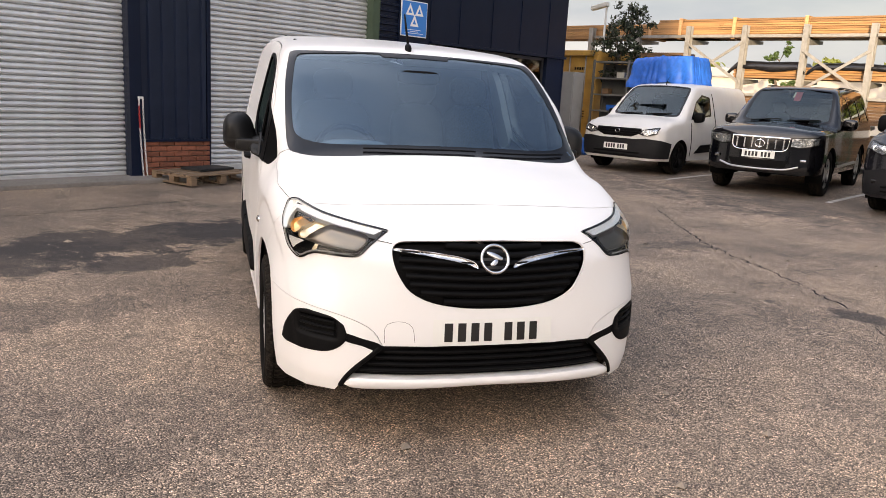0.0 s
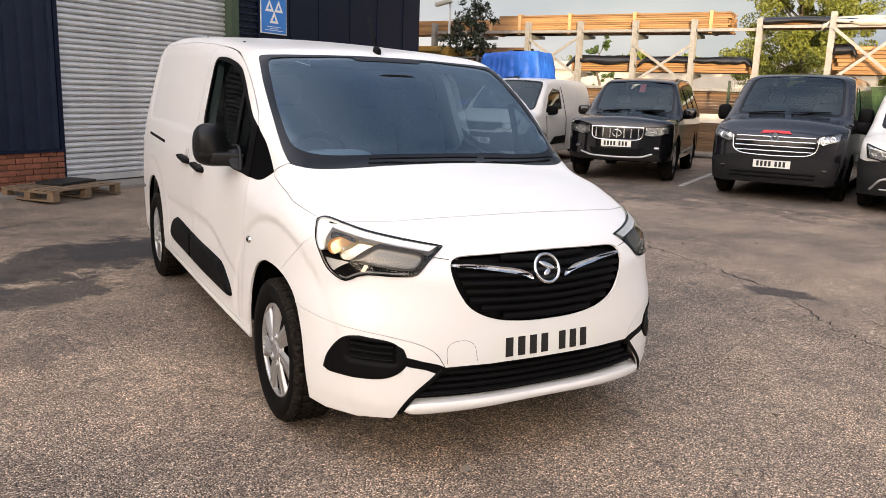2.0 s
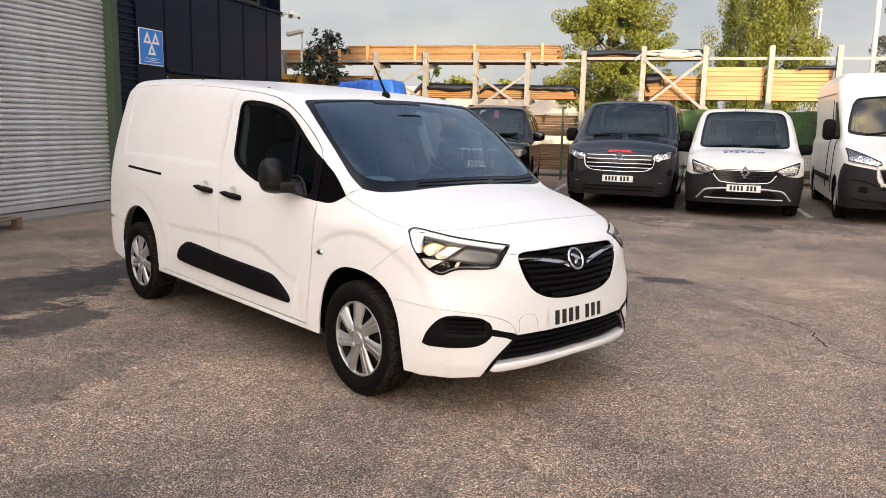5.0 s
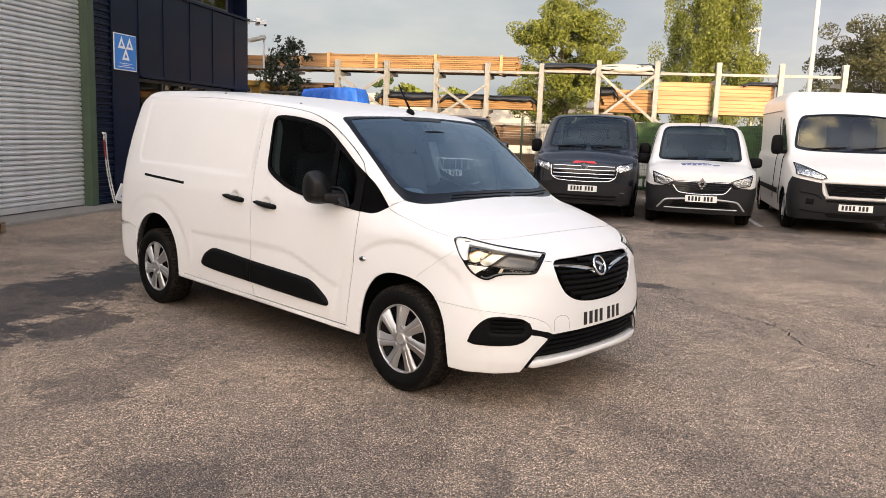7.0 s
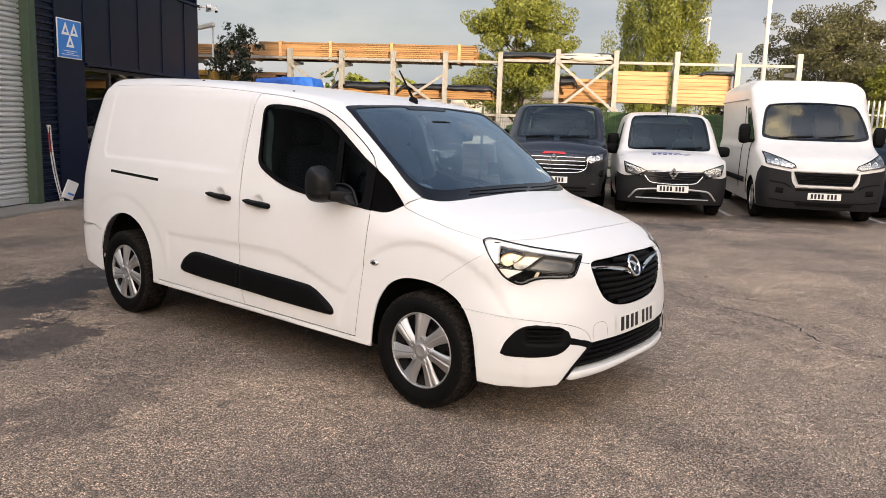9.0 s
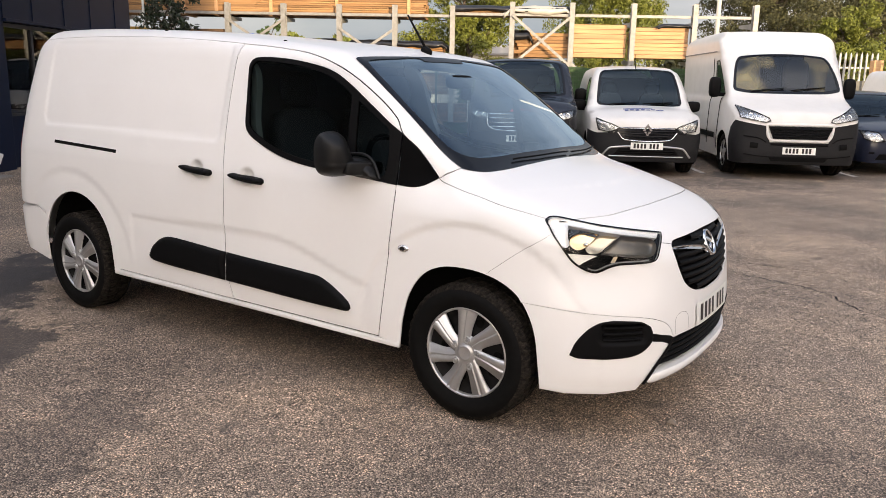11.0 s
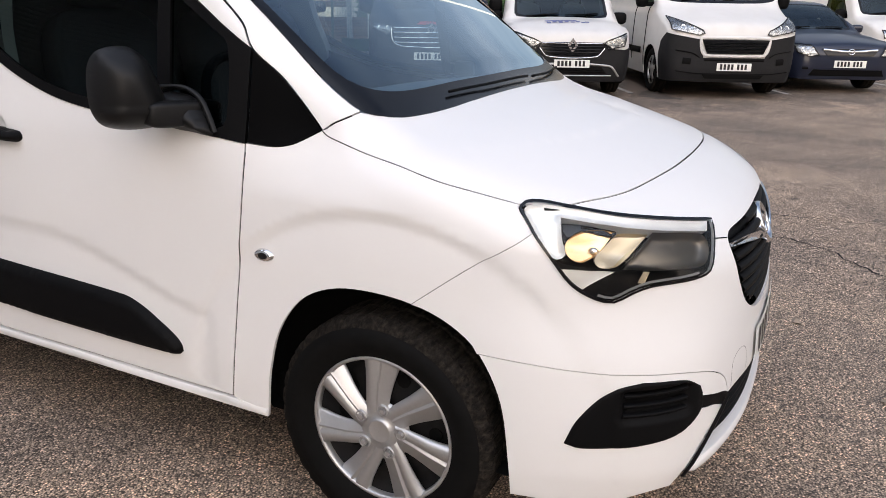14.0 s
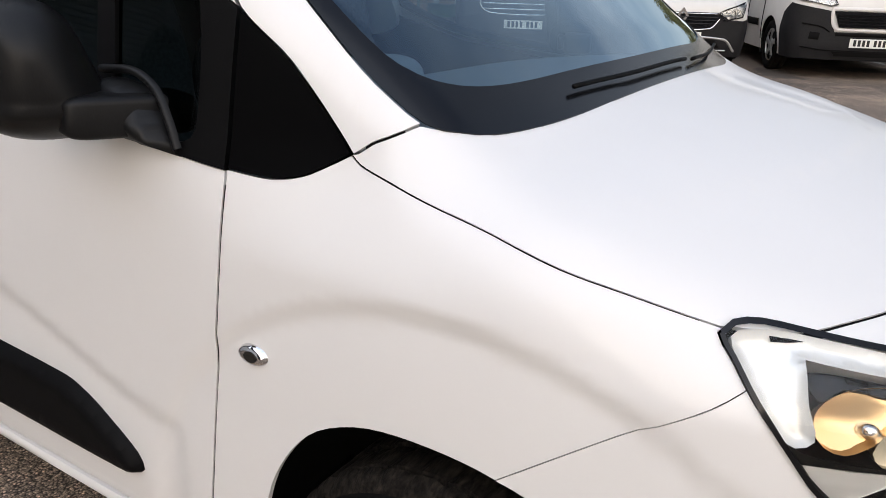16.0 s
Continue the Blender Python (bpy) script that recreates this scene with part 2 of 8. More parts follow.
def curve(*knots):
    """A smooth function through (t, value) knots."""
    x = np.array([k[0] for k in knots], float)
    y = np.array([k[1] for k in knots], float)
    d = np.diff(y) / np.diff(x)
    m = np.zeros(len(x))
    m[0], m[-1] = d[0], d[-1]
    for i in range(1, len(x) - 1):
        m[i] = 0 if d[i - 1] * d[i] <= 0 else 2 * d[i - 1] * d[i] / (d[i - 1] + d[i])

    def f(t):
        t = np.clip(np.asarray(t, float), x[0], x[-1])
        i = np.clip(np.searchsorted(x, t) - 1, 0, len(x) - 2)
        h = x[i + 1] - x[i]
        s = (t - x[i]) / h
        return (y[i] * (1 + 2 * s) * (1 - s) ** 2 + m[i] * h * s * (1 - s) ** 2
                + y[i + 1] * s * s * (3 - 2 * s) + m[i + 1] * h * s * s * (s - 1))
    return f


def smax(a, b, k):
    return np.maximum(a, b) + np.maximum(k - np.abs(a - b), 0) ** 2 / (4 * k)


def sstep(a, b, t):
    s = np.clip((t - a) / (b - a), 0, 1)
    return s * s * (3 - 2 * s)


def spline(pts, closed=True, step=0.02, sharp=()):
    """A fine polyline through 2D points, rounded but at the sharp ones."""
    p = [np.array(q, float) for q in pts]
    n = len(p)
    out = []
    for i in range(n if closed else n - 1):
        a, b = p[i], p[(i + 1) % n]
        z = p[i - 1] if (closed or i > 0) else a
        c = p[(i + 2) % n] if (closed or i + 2 < n) else b
        j = (i + 1) % n
        la = np.linalg.norm(b - a)
        ta = (b - a) if i in sharp or (not closed and i == 0) else (b - z) * la / (np.linalg.norm(b - a) + np.linalg.norm(a - z) + 1e-9)
        tb = (b - a) if j in sharp or (not closed and i == n - 2) else (c - a) * la / (np.linalg.norm(c - b) + np.linalg.norm(b - a) + 1e-9)
        k = max(1, int(math.ceil(la / step)))
        for q in range(k):
            s = q / k
            out.append(a * (1 + 2 * s) * (1 - s) ** 2 + ta * s * (1 - s) ** 2 + b * s * s * (3 - 2 * s) + tb * s * s * (s - 1))
    if not closed:
        out.append(p[-1])
    return np.array(out)


def inset(poly, d):
    """A closed polygon moved inwards by d."""
    p = np.asarray(poly)
    area = 0.5 * np.sum(p[:, 0] * np.roll(p[:, 1], -1) - np.roll(p[:, 0], -1) * p[:, 1])
    e = np.roll(p, -1, 0) - p
    e /= np.linalg.norm(e, axis=1)[:, None] + 1e-12
    nrm = np.stack([-e[:, 1], e[:, 0]], 1) * (1 if area > 0 else -1)
    v = nrm + np.roll(nrm, 1, 0)
    q = (v * v).sum(1)[:, None]
    v = 2 * v / np.maximum(q, 1.0)
    return p + d * v


def inside(poly, pts):
    x, y = pts[:, 0], pts[:, 1]
    c = np.zeros(len(pts), bool)
    q = np.roll(poly, -1, 0)
    for (x0, y0), (x1, y1) in zip(poly, q):
        if y0 != y1:
            c ^= ((y0 > y) != (y1 > y)) & (x < (x1 - x0) * (y - y0) / (y1 - y0) + x0)
    return c


def rim_distance(polys, pts):
    d = np.full(len(pts), 9.0)
    for poly in polys:
        for a, b in zip(poly, np.roll(poly, -1, 0)):
            ab = b - a
            t = np.clip(((pts - a) @ ab) / (ab @ ab + 1e-12), 0, 1)
            d = np.minimum(d, np.linalg.norm(pts - a - t[:, None] * ab, axis=1))
    return d


def sheet(outline, holes=(), res=0.03, rings=()):
    """A triangulated sheet inside an outline: 2D points and triangles."""
    polys = [np.asarray(outline)] + [np.asarray(h) for h in holes]
    lo, hi = polys[0].min(0), polys[0].max(0)
    gx, gy = np.arange(lo[0] + res / 2, hi[0], res), np.arange(lo[1] + res / 2, hi[1], res * 0.87)
    g = np.array([(x + (k % 2) * res / 2, y) for k, y in enumerate(gy) for x in gx]) if len(gx) and len(gy) else np.zeros((0, 2))
    for r in rings:
        g = np.concatenate([g, inset(polys[0], r)])
    if len(g):
        g = g[inside(polys[0], g)]
        for h in polys[1:]:
            g = g[~inside(h, g)]
        if len(g):
            near = min([res * 0.4, *[r * 0.7 for r in rings]])
            g = g[rim_distance(polys, g) > near]
    vs, es = [], []
    for p in polys:
        k = len(vs)
        vs += [Vector(map(float, q)) for q in p]
        es += [(k + i, k + (i + 1) % len(p)) for i in range(len(p))]
    vs += [Vector(map(float, q)) for q in g]
    ov, _, of, _, _, _ = delaunay_2d_cdt(vs, es, [], 0, 1e-5)
    v = np.array([tuple(q) for q in ov])
    f = np.array([tuple(q) for q in of if len(q) == 3])
    c = v[f].mean(1)
    keep = inside(polys[0], c)
    for h in polys[1:]:
        keep &= ~inside(h, c)
    f = f[keep]
    used = np.unique(f)
    back = np.full(len(v), -1)
    back[used] = np.arange(len(used))
    return v[used], back[f], polys


class Skin:
    """A vehicle's outer surface, nose towards -y: the zero level of a smooth function, on which panels are laid."""

    def __init__(s, top, crown, width, plan, nose, bow, tail, kt, kf, kr=0.16, floor=0.2, bump=None, axis=0.3):
        s.top, s.crown, s.width, s.plan, s.nose, s.bow, s.tail = top, crown, width, plan, nose, bow, tail
        s.kt, s.kf, s.kr, s.floor, s.bump, s.axis = kt, kf, kr, floor, bump, axis

    def f(s, x, y, z):
        ax = np.abs(x)
        side = ax - s.width(z) * s.plan(y)
        if s.bump:
            side = side + s.bump(y, z)
        slope = (s.top(y + 0.01) - s.top(y - 0.01)) / 0.02
        up = (z - s.top(y) + s.crown(y) * (ax / 0.75) ** 2) / np.sqrt(1 + slope ** 2)
        front = s.nose(z) + s.bow(ax, z) - y
        db = (s.bow(ax + 0.02, z) - s.bow(ax, z)) / 0.02
        dn = (s.nose(z + 0.01) - s.nose(z - 0.01)) / 0.02
        front = front / np.sqrt(1 + db ** 2 + dn ** 2)
        rear = y - s.tail(z) + 0.10 * (ax / 0.9) ** 4
        v = smax(side, front, s.kf(z))
        v = smax(v, up, s.kt(y))
        v = smax(v, rear, s.kr)
        return smax(v, s.floor - z, 0.04)

    def normal(s, p, h=0.003):
        x, y, z = p.T
        g = np.stack([s.f(x + h, y, z) - s.f(x - h, y, z), s.f(x, y + h, z) - s.f(x, y - h, z), s.f(x, y, z + h) - s.f(x, y, z - h)], 1)
        return g / (np.linalg.norm(g, axis=1)[:, None] + 1e-9)

    def uv(s, chart, p):
        x, y, z = p
        if chart == "S":
            return (y, z)
        if chart == "T":
            return (x, y)
        if chart in "RF":
            return (x, z)
        return (math.atan2(x, s.axis - y) * 0.9, z)

    def lay(s, chart, uv):
        """The surface's points over chart coordinates: S from the right side, T from above, C from round the nose, R from behind."""
        u, v = np.asarray(uv, float).T
        o = np.zeros_like(u)
        if chart == "S":
            p, d = np.stack([o - 1.6, u, v], 1), np.array([[1.0, 0, 0]])
        elif chart == "T":
            p, d = np.stack([u, v, o + 3.2], 1), np.array([[0, 0, -1.0]])
        elif chart == "R":
            p, d = np.stack([u, o + 8, v], 1), np.array([[0, -1.0, 0]])
        elif chart == "F":
            p, d = np.stack([u, o - 2.5, v], 1), np.array([[0, 1.0, 0]])
        else:
            a = u / 0.9
            d = np.stack([-np.sin(a), np.cos(a), o], 1)
            p = np.stack([o, o + s.axis, v], 1) - 1.9 * d
        far = np.zeros(len(u))
        for _ in range(90):
            q = p + far[:, None] * d
            far = far + np.clip(s.f(*q.T), -0.3, 0.5) * 0.75
        return p + far[:, None] * d


def panel(name, skin, chart, outline, mat, parent=None, label="", holes=(), res=0.03, gap=0.0, lift=0.0, edge=0.0, depth=0.012,
          mirror=False, proud=None, flat=False, pins=None):
    """A panel on a skin. gap: drawn in all round; lift: raised by that, over edge metres from the rim; depth: its turned-in rim;
    proud: a function of chart points that adds height. mirror: also the twin on the other side. pins: seam points that the rim keeps to."""
    outline = np.asarray(outline, float)
    pin_uv = np.array([skin.uv(chart, q) for q in pins]) if pins is not None else None
    if gap:
        drawn = inset(outline, gap)
        if pins is not None:
            held = np.array([np.abs(pin_uv - q).max(1).min() < 1e-5 for q in outline])
            drawn[held] = outline[held]
        outline = drawn
    rings = [r for r in ((edge * 0.35, edge) if edge else ()) if r > 0]
    uv, tri, polys = sheet(outline, holes, res, rings)
    p = skin.lay(chart, uv)
    if pins is not None:
        for i, q in enumerate(uv):
            d = np.abs(pin_uv - q).max(1)
            k = int(d.argmin())
            if d[k] < 1e-4:
                p[i] = pins[k]
    nrm = skin.normal(p)
    up = np.full(len(p), lift)
    rd = rim_distance(polys, uv)
    if edge:
        up = up * np.sqrt(np.clip(1 - (1 - np.clip(rd / edge, 0, 1)) ** 2, 0, 1))
    elif gap:
        up = up - 0.0025 * np.clip(1 - rd / 0.008, 0, 1) ** 2
    if proud is not None:
        up = up + proud(uv)
    q = p + nrm * up[:, None]
    # faces look outwards
    a, b, c = q[tri[:, 0]], q[tri[:, 1]], q[tri[:, 2]]
    if np.sum(np.cross(b - a, c - a) * nrm[tri[:, 0]]) < 0:
        tri = tri[:, ::-1]
    # turned-in rim along the borders
    cnt = {}
    for t in tri:
        for i in range(3):
            e = (int(t[i]), int(t[(i + 1) % 3]))
            cnt[e] = cnt.get(e, 0) + 1
    rim = [e for e in cnt if (e[1], e[0]) not in cnt]
    verts = [tuple(x) for x in q]
    faces = [tuple(map(int, t)) for t in tri]
    n0 = len(verts)
    low = {}
    if depth:
        for a, b in rim:
            for k in (a, b):
                if k not in low:
                    low[k] = len(verts)
                    verts.append(tuple(q[k]))
                    verts.append(tuple(p[k] - nrm[k] * depth))
        nf = len(faces)
        for a, b in rim:
            faces.append((low[b], low[a], low[a] + 1, low[b] + 1))
    obs = []
    for side in ((1, -1) if mirror else (1,)):
        me = bpy.data.meshes.new(name)
        vs = verts if side == 1 else [(-x, y, z) for x, y, z in verts]
        fs = faces if side == 1 else [f[::-1] for f in faces]
        me.from_pydata(vs, [], fs)
        me.shade_smooth()
        if not edge and proud is None and not flat:
            nn = [Vector(nrm[i]) for i in range(n0)] + [Vector((0, 0, 0))] * (len(verts) - n0)
            if side == -1:
                nn = [Vector((-v.x, v.y, v.z)) for v in nn]
            me.normals_split_custom_set_from_vertices(nn)
        me.materials.append(mat)
        ob = new(name, me)
        if parent:
            ob.parent = parent
        if label:
            ob["label"] = label
        obs.append(ob)
    return obs


def seam(skin, chart, line, off=0.0):
    """Points in space along a line on a skin, shifted sideways by off."""
    p = skin.lay(chart, np.asarray(line, float))
    t = np.gradient(p, axis=0)
    d = np.cross(skin.normal(p), t)
    return p + off * d / (np.linalg.norm(d, axis=1)[:, None] + 1e-9)


def to_chart(skin, chart, pts):
    return [skin.uv(chart, q) for q in pts]


def ribbon(name, skin, chart, line, width, mat, parent, lift=0.001, label="", mirror=False, height=0.0):
    """A narrow strip along a line on a skin; with height it stands up rounded."""
    line = np.asarray(line, float)
    t = np.gradient(line, axis=0)
    t /= np.linalg.norm(t, axis=1)[:, None] + 1e-9
    side = np.stack([-t[:, 1], t[:, 0]], 1)
    steps = (-1, -0.7, 0, 0.7, 1) if height else (-1, 1)
    rows = []
    for k in steps:
        uv = line + side * (width / 2 * k)
        p = skin.lay(chart, uv)
        rows.append(p + skin.normal(p) * (lift + height * (1 - k ** 4)))
    n = len(line)
    verts = np.concatenate(rows)
    faces = [(r * n + i, r * n + i + 1, (r + 1) * n + i + 1, (r + 1) * n + i) for r in range(len(steps) - 1) for i in range(n - 1)]
    a, b, c = verts[faces[0][0]], verts[faces[0][1]], verts[faces[0][2]]
    if np.dot(np.cross(b - a, c - a), skin.normal(verts[:1])[0]) < 0:
        faces = [f[::-1] for f in faces]
    obs = [link_mesh(name, verts, faces, mat, parent, label, True)]
    if mirror:
        obs.append(link_mesh(name, verts * (-1, 1, 1), [f[::-1] for f in faces], mat, parent, label, True))
    return obs


def circle(cy, cz, r, n=48, a0=0.0, a1=360.0):
    return [(cy + r * math.cos(radians(a0 + (a1 - a0) * k / n)), cz + r * math.sin(radians(a0 + (a1 - a0) * k / n)))
            for k in range(n if a1 - a0 >= 360 else n + 1)]


# ---------------------------------------------------------------- ground
YARD_TURN, YARD_SCALE = 31.05, 0.975
YARD = radians(YARD_TURN)


def yard_fall(a):
    """The far side of the yard lies a little lower than the slope of its near part would take it."""
    t = min(a, 25.0) - 3.0
    return 0.0050 * (0.5 * (t + math.sqrt(t * t + 1.0)))


def yard(a, b, z=0.0):
    """A place in the yard's own square axes: a along the workshop front, b towards it."""
    u, v = YARD_SCALE * a, YARD_SCALE * b
    return (u * math.cos(YARD) - v * math.sin(YARD) - 0.002, u * math.sin(YARD) + v * math.cos(YARD) - 0.111, YARD_SCALE * z - yard_fall(a))


def yard_pose(a, b, z=0.0, turn=0.0, scale=YARD_SCALE):
    return pose(*yard(a, b, z), 0, 0, YARD_TURN + turn) @ Matrix.Scale(scale, 4)


def asphalt():
    """Worn asphalt: single stones, brown and grey drifts, dark oil stains and darker patches where they lie in the
    yard.
    """
    m = bpy.data.materials.new("worn_asphalt")
    m.use_nodes = True
    nt = m.node_tree
    n, L = nt.nodes.new, nt.links.new
    b = nt.nodes["Principled BSDF"]
    co = n("ShaderNodeTexCoord")
    P = co.outputs["Object"]

    def noise_at(scale, detail, rough=0.6):
        t = n("ShaderNodeTexNoise")
        t.inputs["Scale"].default_value, t.inputs["Detail"].default_value, t.inputs["Roughness"].default_value = scale, detail, rough
        L(P, t.inputs["Vector"])
        return t.outputs["Fac"]

    def ramp(src, stops):
        r = n("ShaderNodeValToRGB")
        while len(r.color_ramp.elements) < len(stops):
            r.color_ramp.elements.new(0.5)
        for e, (p, c) in zip(r.color_ramp.elements, stops):
            e.position, e.color = p, (*c, 1)
        L(src, r.inputs["Fac"])
        return r.outputs["Color"]

    def mix(fac, a, bb, kind="MIX"):
        x = n("ShaderNodeMix")
        x.data_type, x.blend_type = "RGBA", kind
        for s, k in ((fac, "Factor"), (a, "A"), (bb, "B")):
            if isinstance(s, (int, float)):
                x.inputs[k].default_value = s
            elif isinstance(s, tuple):
                x.inputs[k].default_value = (*s, 1)
            else:
                L(s, x.inputs[k])
        return x.outputs["Result"]

    base = ramp(noise_at(0.33, 5), [(0.32, (0.212, 0.181, 0.156)), (0.46, (0.330, 0.275, 0.227)), (0.66, (0.455, 0.372, 0.299))])
    base = mix(0.55, base, ramp(noise_at(2.2, 7, 0.75), [(0.28, (0.52, 0.50, 0.49)), (0.5, (1, 0.98, 0.96)), (0.75, (1.45, 1.38, 1.30))]), "MULTIPLY")
    vo = n("ShaderNodeTexVoronoi")
    vo.inputs["Scale"].default_value = 150
    L(P, vo.inputs["Vector"])
    sv = n("ShaderNodeSeparateColor")
    L(vo.outputs["Color"], sv.inputs[0])
    stones = ramp(sv.outputs[0], [(0.0, (0.34, 0.32, 0.31)), (0.5, (0.84, 0.82, 0.80)), (0.80, (1.30, 1.25, 1.20)), (1.0, (2.5, 2.4, 2.3))])
    base = mix(0.9, base, stones, "MULTIPLY")
    pits = ramp(vo.outputs["Distance"], [(0.30, (1.12, 1.12, 1.12)), (0.52, (0.80, 0.78, 0.76)), (0.68, (0.12, 0.115, 0.11))])
    base = mix(0.95, base, pits, "MULTIPLY")
    base = mix(0.85, base, ramp(noise_at(230, 2, 0.6), [(0.34, (0.50, 0.49, 0.48)), (0.5, (0.98, 0.97, 0.96)), (0.68, (1.60, 1.55, 1.50))]), "MULTIPLY")
    # larger pale and dark stones, and worn patches
    v2 = n("ShaderNodeTexVoronoi")
    v2.inputs["Scale"].default_value = 48
    L(P, v2.inputs["Vector"])
    s2 = n("ShaderNodeSeparateColor")
    L(v2.outputs["Color"], s2.inputs[0])
    base = mix(0.3, base, ramp(s2.outputs[1], [(0.0, (0.62, 0.60, 0.58)), (0.35, (0.96, 0.96, 0.96)), (0.8, (1.05, 1.03, 1.0)), (1.0, (1.45, 1.40, 1.32))]), "MULTIPLY")
    base = mix(0.8, base, ramp(noise_at(9.0, 6, 0.8), [(0.30, (0.74, 0.72, 0.70)), (0.5, (1, 1, 1)), (0.70, (1.18, 1.14, 1.10))]), "MULTIPLY")
    # broad worn drifts, and a faint net of hairline cracks that comes and goes
    base = mix(0.85, base, ramp(noise_at(0.85, 6, 0.62), [(0.34, (0.70, 0.69, 0.69)), (0.48, (0.98, 0.97, 0.96)), (0.64, (1.22, 1.18, 1.12))]), "MULTIPLY")
    wn = n("ShaderNodeTexNoise")
    wn.inputs["Scale"].default_value, wn.inputs["Detail"].default_value = 1.3, 5
    L(P, wn.inputs["Vector"])
    wa = n("ShaderNodeVectorMath")
    wa.operation = "MULTIPLY_ADD"
    wa.inputs[1].default_value = (1.1, 1.1, 0)
    L(wn.outputs["Color"], wa.inputs[0])
    L(P, wa.inputs[2])
    ve = n("ShaderNodeTexVoronoi")
    ve.feature = "DISTANCE_TO_EDGE"
    ve.inputs["Scale"].default_value = 0.62
    L(wa.outputs[0], ve.inputs["Vector"])
    hair = ramp(ve.outputs["Distance"], [(0.0, (1, 1, 1)), (0.0022, (0.7, 0.7, 0.7)), (0.0048, (0, 0, 0))])
    some = ramp(noise_at(0.5, 3), [(0.47, (0, 0, 0)), (0.60, (0.60, 0.60, 0.60))])
    base = mix(mix(1.0, hair, some, "MULTIPLY"), base, (0.055, 0.045, 0.040))
    # oil and wet stains, and a broad darker patch along the parked row: x, y, half sizes, strength
    ragged = noise_at(2.2, 8, 0.8)
    for a, bb, ra, rb, k in STAINS_AND_PATCHES:
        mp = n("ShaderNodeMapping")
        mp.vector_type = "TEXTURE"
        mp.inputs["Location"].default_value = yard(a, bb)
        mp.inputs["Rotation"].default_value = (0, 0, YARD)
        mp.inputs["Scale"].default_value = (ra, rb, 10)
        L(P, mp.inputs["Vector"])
        ln = n("ShaderNodeVectorMath")
        ln.operation = "LENGTH"
        L(mp.outputs[0], ln.inputs[0])
        ad = n("ShaderNodeMath")
        ad.operation = "MULTIPLY_ADD"
        ad.inputs[1].default_value, ad.inputs[2].default_value = 3.6, -1.8
        L(ragged, ad.inputs[0])
        sm = n("ShaderNodeMath")
        L(ln.outputs["Value"], sm.inputs[0])
        L(ad.outputs[0], sm.inputs[1])
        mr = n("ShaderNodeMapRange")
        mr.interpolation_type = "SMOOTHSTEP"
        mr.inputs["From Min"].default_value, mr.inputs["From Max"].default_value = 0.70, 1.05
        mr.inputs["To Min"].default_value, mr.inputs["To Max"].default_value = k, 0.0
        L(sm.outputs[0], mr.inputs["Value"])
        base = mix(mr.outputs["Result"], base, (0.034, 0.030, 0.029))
    # fine dark specks and drips
    specks = ramp(noise_at(5.5, 3, 0.5), [(0.66, (0, 0, 0)), (0.72, (1, 1, 1))])
    sp = n("ShaderNodeMath")
    sp.operation = "MULTIPLY"
    sp.inputs[1].default_value = 0.45
    L(specks, sp.inputs[0])
    base = mix(sp.outputs[0], base, (0.05, 0.045, 0.042))
    L(base, b.inputs["Base Color"])
    b.inputs["Roughness"].default_value = 0.82
    bp = n("ShaderNodeBump")
    bp.inputs["Strength"].default_value = 0.55
    bp.inputs["Distance"].default_value = 0.004
    bp.invert = True
    L(vo.outputs["Distance"], bp.inputs["Height"])
    L(bp.outputs["Normal"], b.inputs["Normal"])
    return m


STAINS_AND_PATCHES = [(0.5, 4.15, 1.9, 0.62, 0.82), (1.6, 4.2, 1.0, 0.42, 0.85), (-0.9, 3.9, 1.0, 0.6, 0.78), (0.0, 3.3, 0.6, 0.35, 0.75), (10.6, -2.0, 2.6, 8.0, 0.40), (-2.2, 4.5, 0.9, 0.4, 0.6), (4.75, 1.05, 0.42, 0.30, 0.45), (8.0, -2.2, 0.45, 0.5, 0.5),
          (9.75, -3.92, 0.62, 0.42, 0.75), (10.4, -5.7, 0.40, 0.95, 0.75), (8.4, 0.6, 0.5, 1.6, 0.35), (-1.0, 2.35, 0.55, 0.32, 0.40), (3.45, -1.15, 0.16, 0.26, 0.75), (9.2, 1.6, 0.8, 1.2, 0.35), (-1.7, -0.2, 0.30, 0.12, 0.35), (-2.2, 1.2, 0.22, 0.3, 0.3)]
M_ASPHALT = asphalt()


def rise(a, b):
    """The yard climbs a little towards the parked row and the workshop."""
    soft = lambda t: 0.5 * (t + np.sqrt(t * t + 1.0)) - 0.5
    return 0.012 * soft(np.minimum(a, 22) - 3.0) * sstep(0, 4, a) + 0.0169 * soft(np.minimum(b, 12) - 3.5) * sstep(2, 5, b) - 0.011


def ground_z(a, b):
    return float(rise(np.float64(a), np.float64(b)))


axis_steps = np.concatenate([[-1500, -600, -250, -120, -60], np.arange(-36, 37, 1.0), [60, 120, 250, 600, 1500]])
n_g = len(axis_steps)
verts = [yard(a, b, ground_z(a, b)) for b in axis_steps for a in axis_steps]
faces = [(j * n_g + i, j * n_g + i + 1, (j + 1) * n_g + i + 1, (j + 1) * n_g + i) for j in range(n_g - 1) for i in range(n_g - 1)]
tagged(link_mesh("ground", verts, faces, M_ASPHALT, smooth=True), "worn grey-brown asphalt yard with dark stains", "ground", kind="structure")


M_CRACK = material("dark_crack", (0.022, 0.020, 0.019), 0.95)


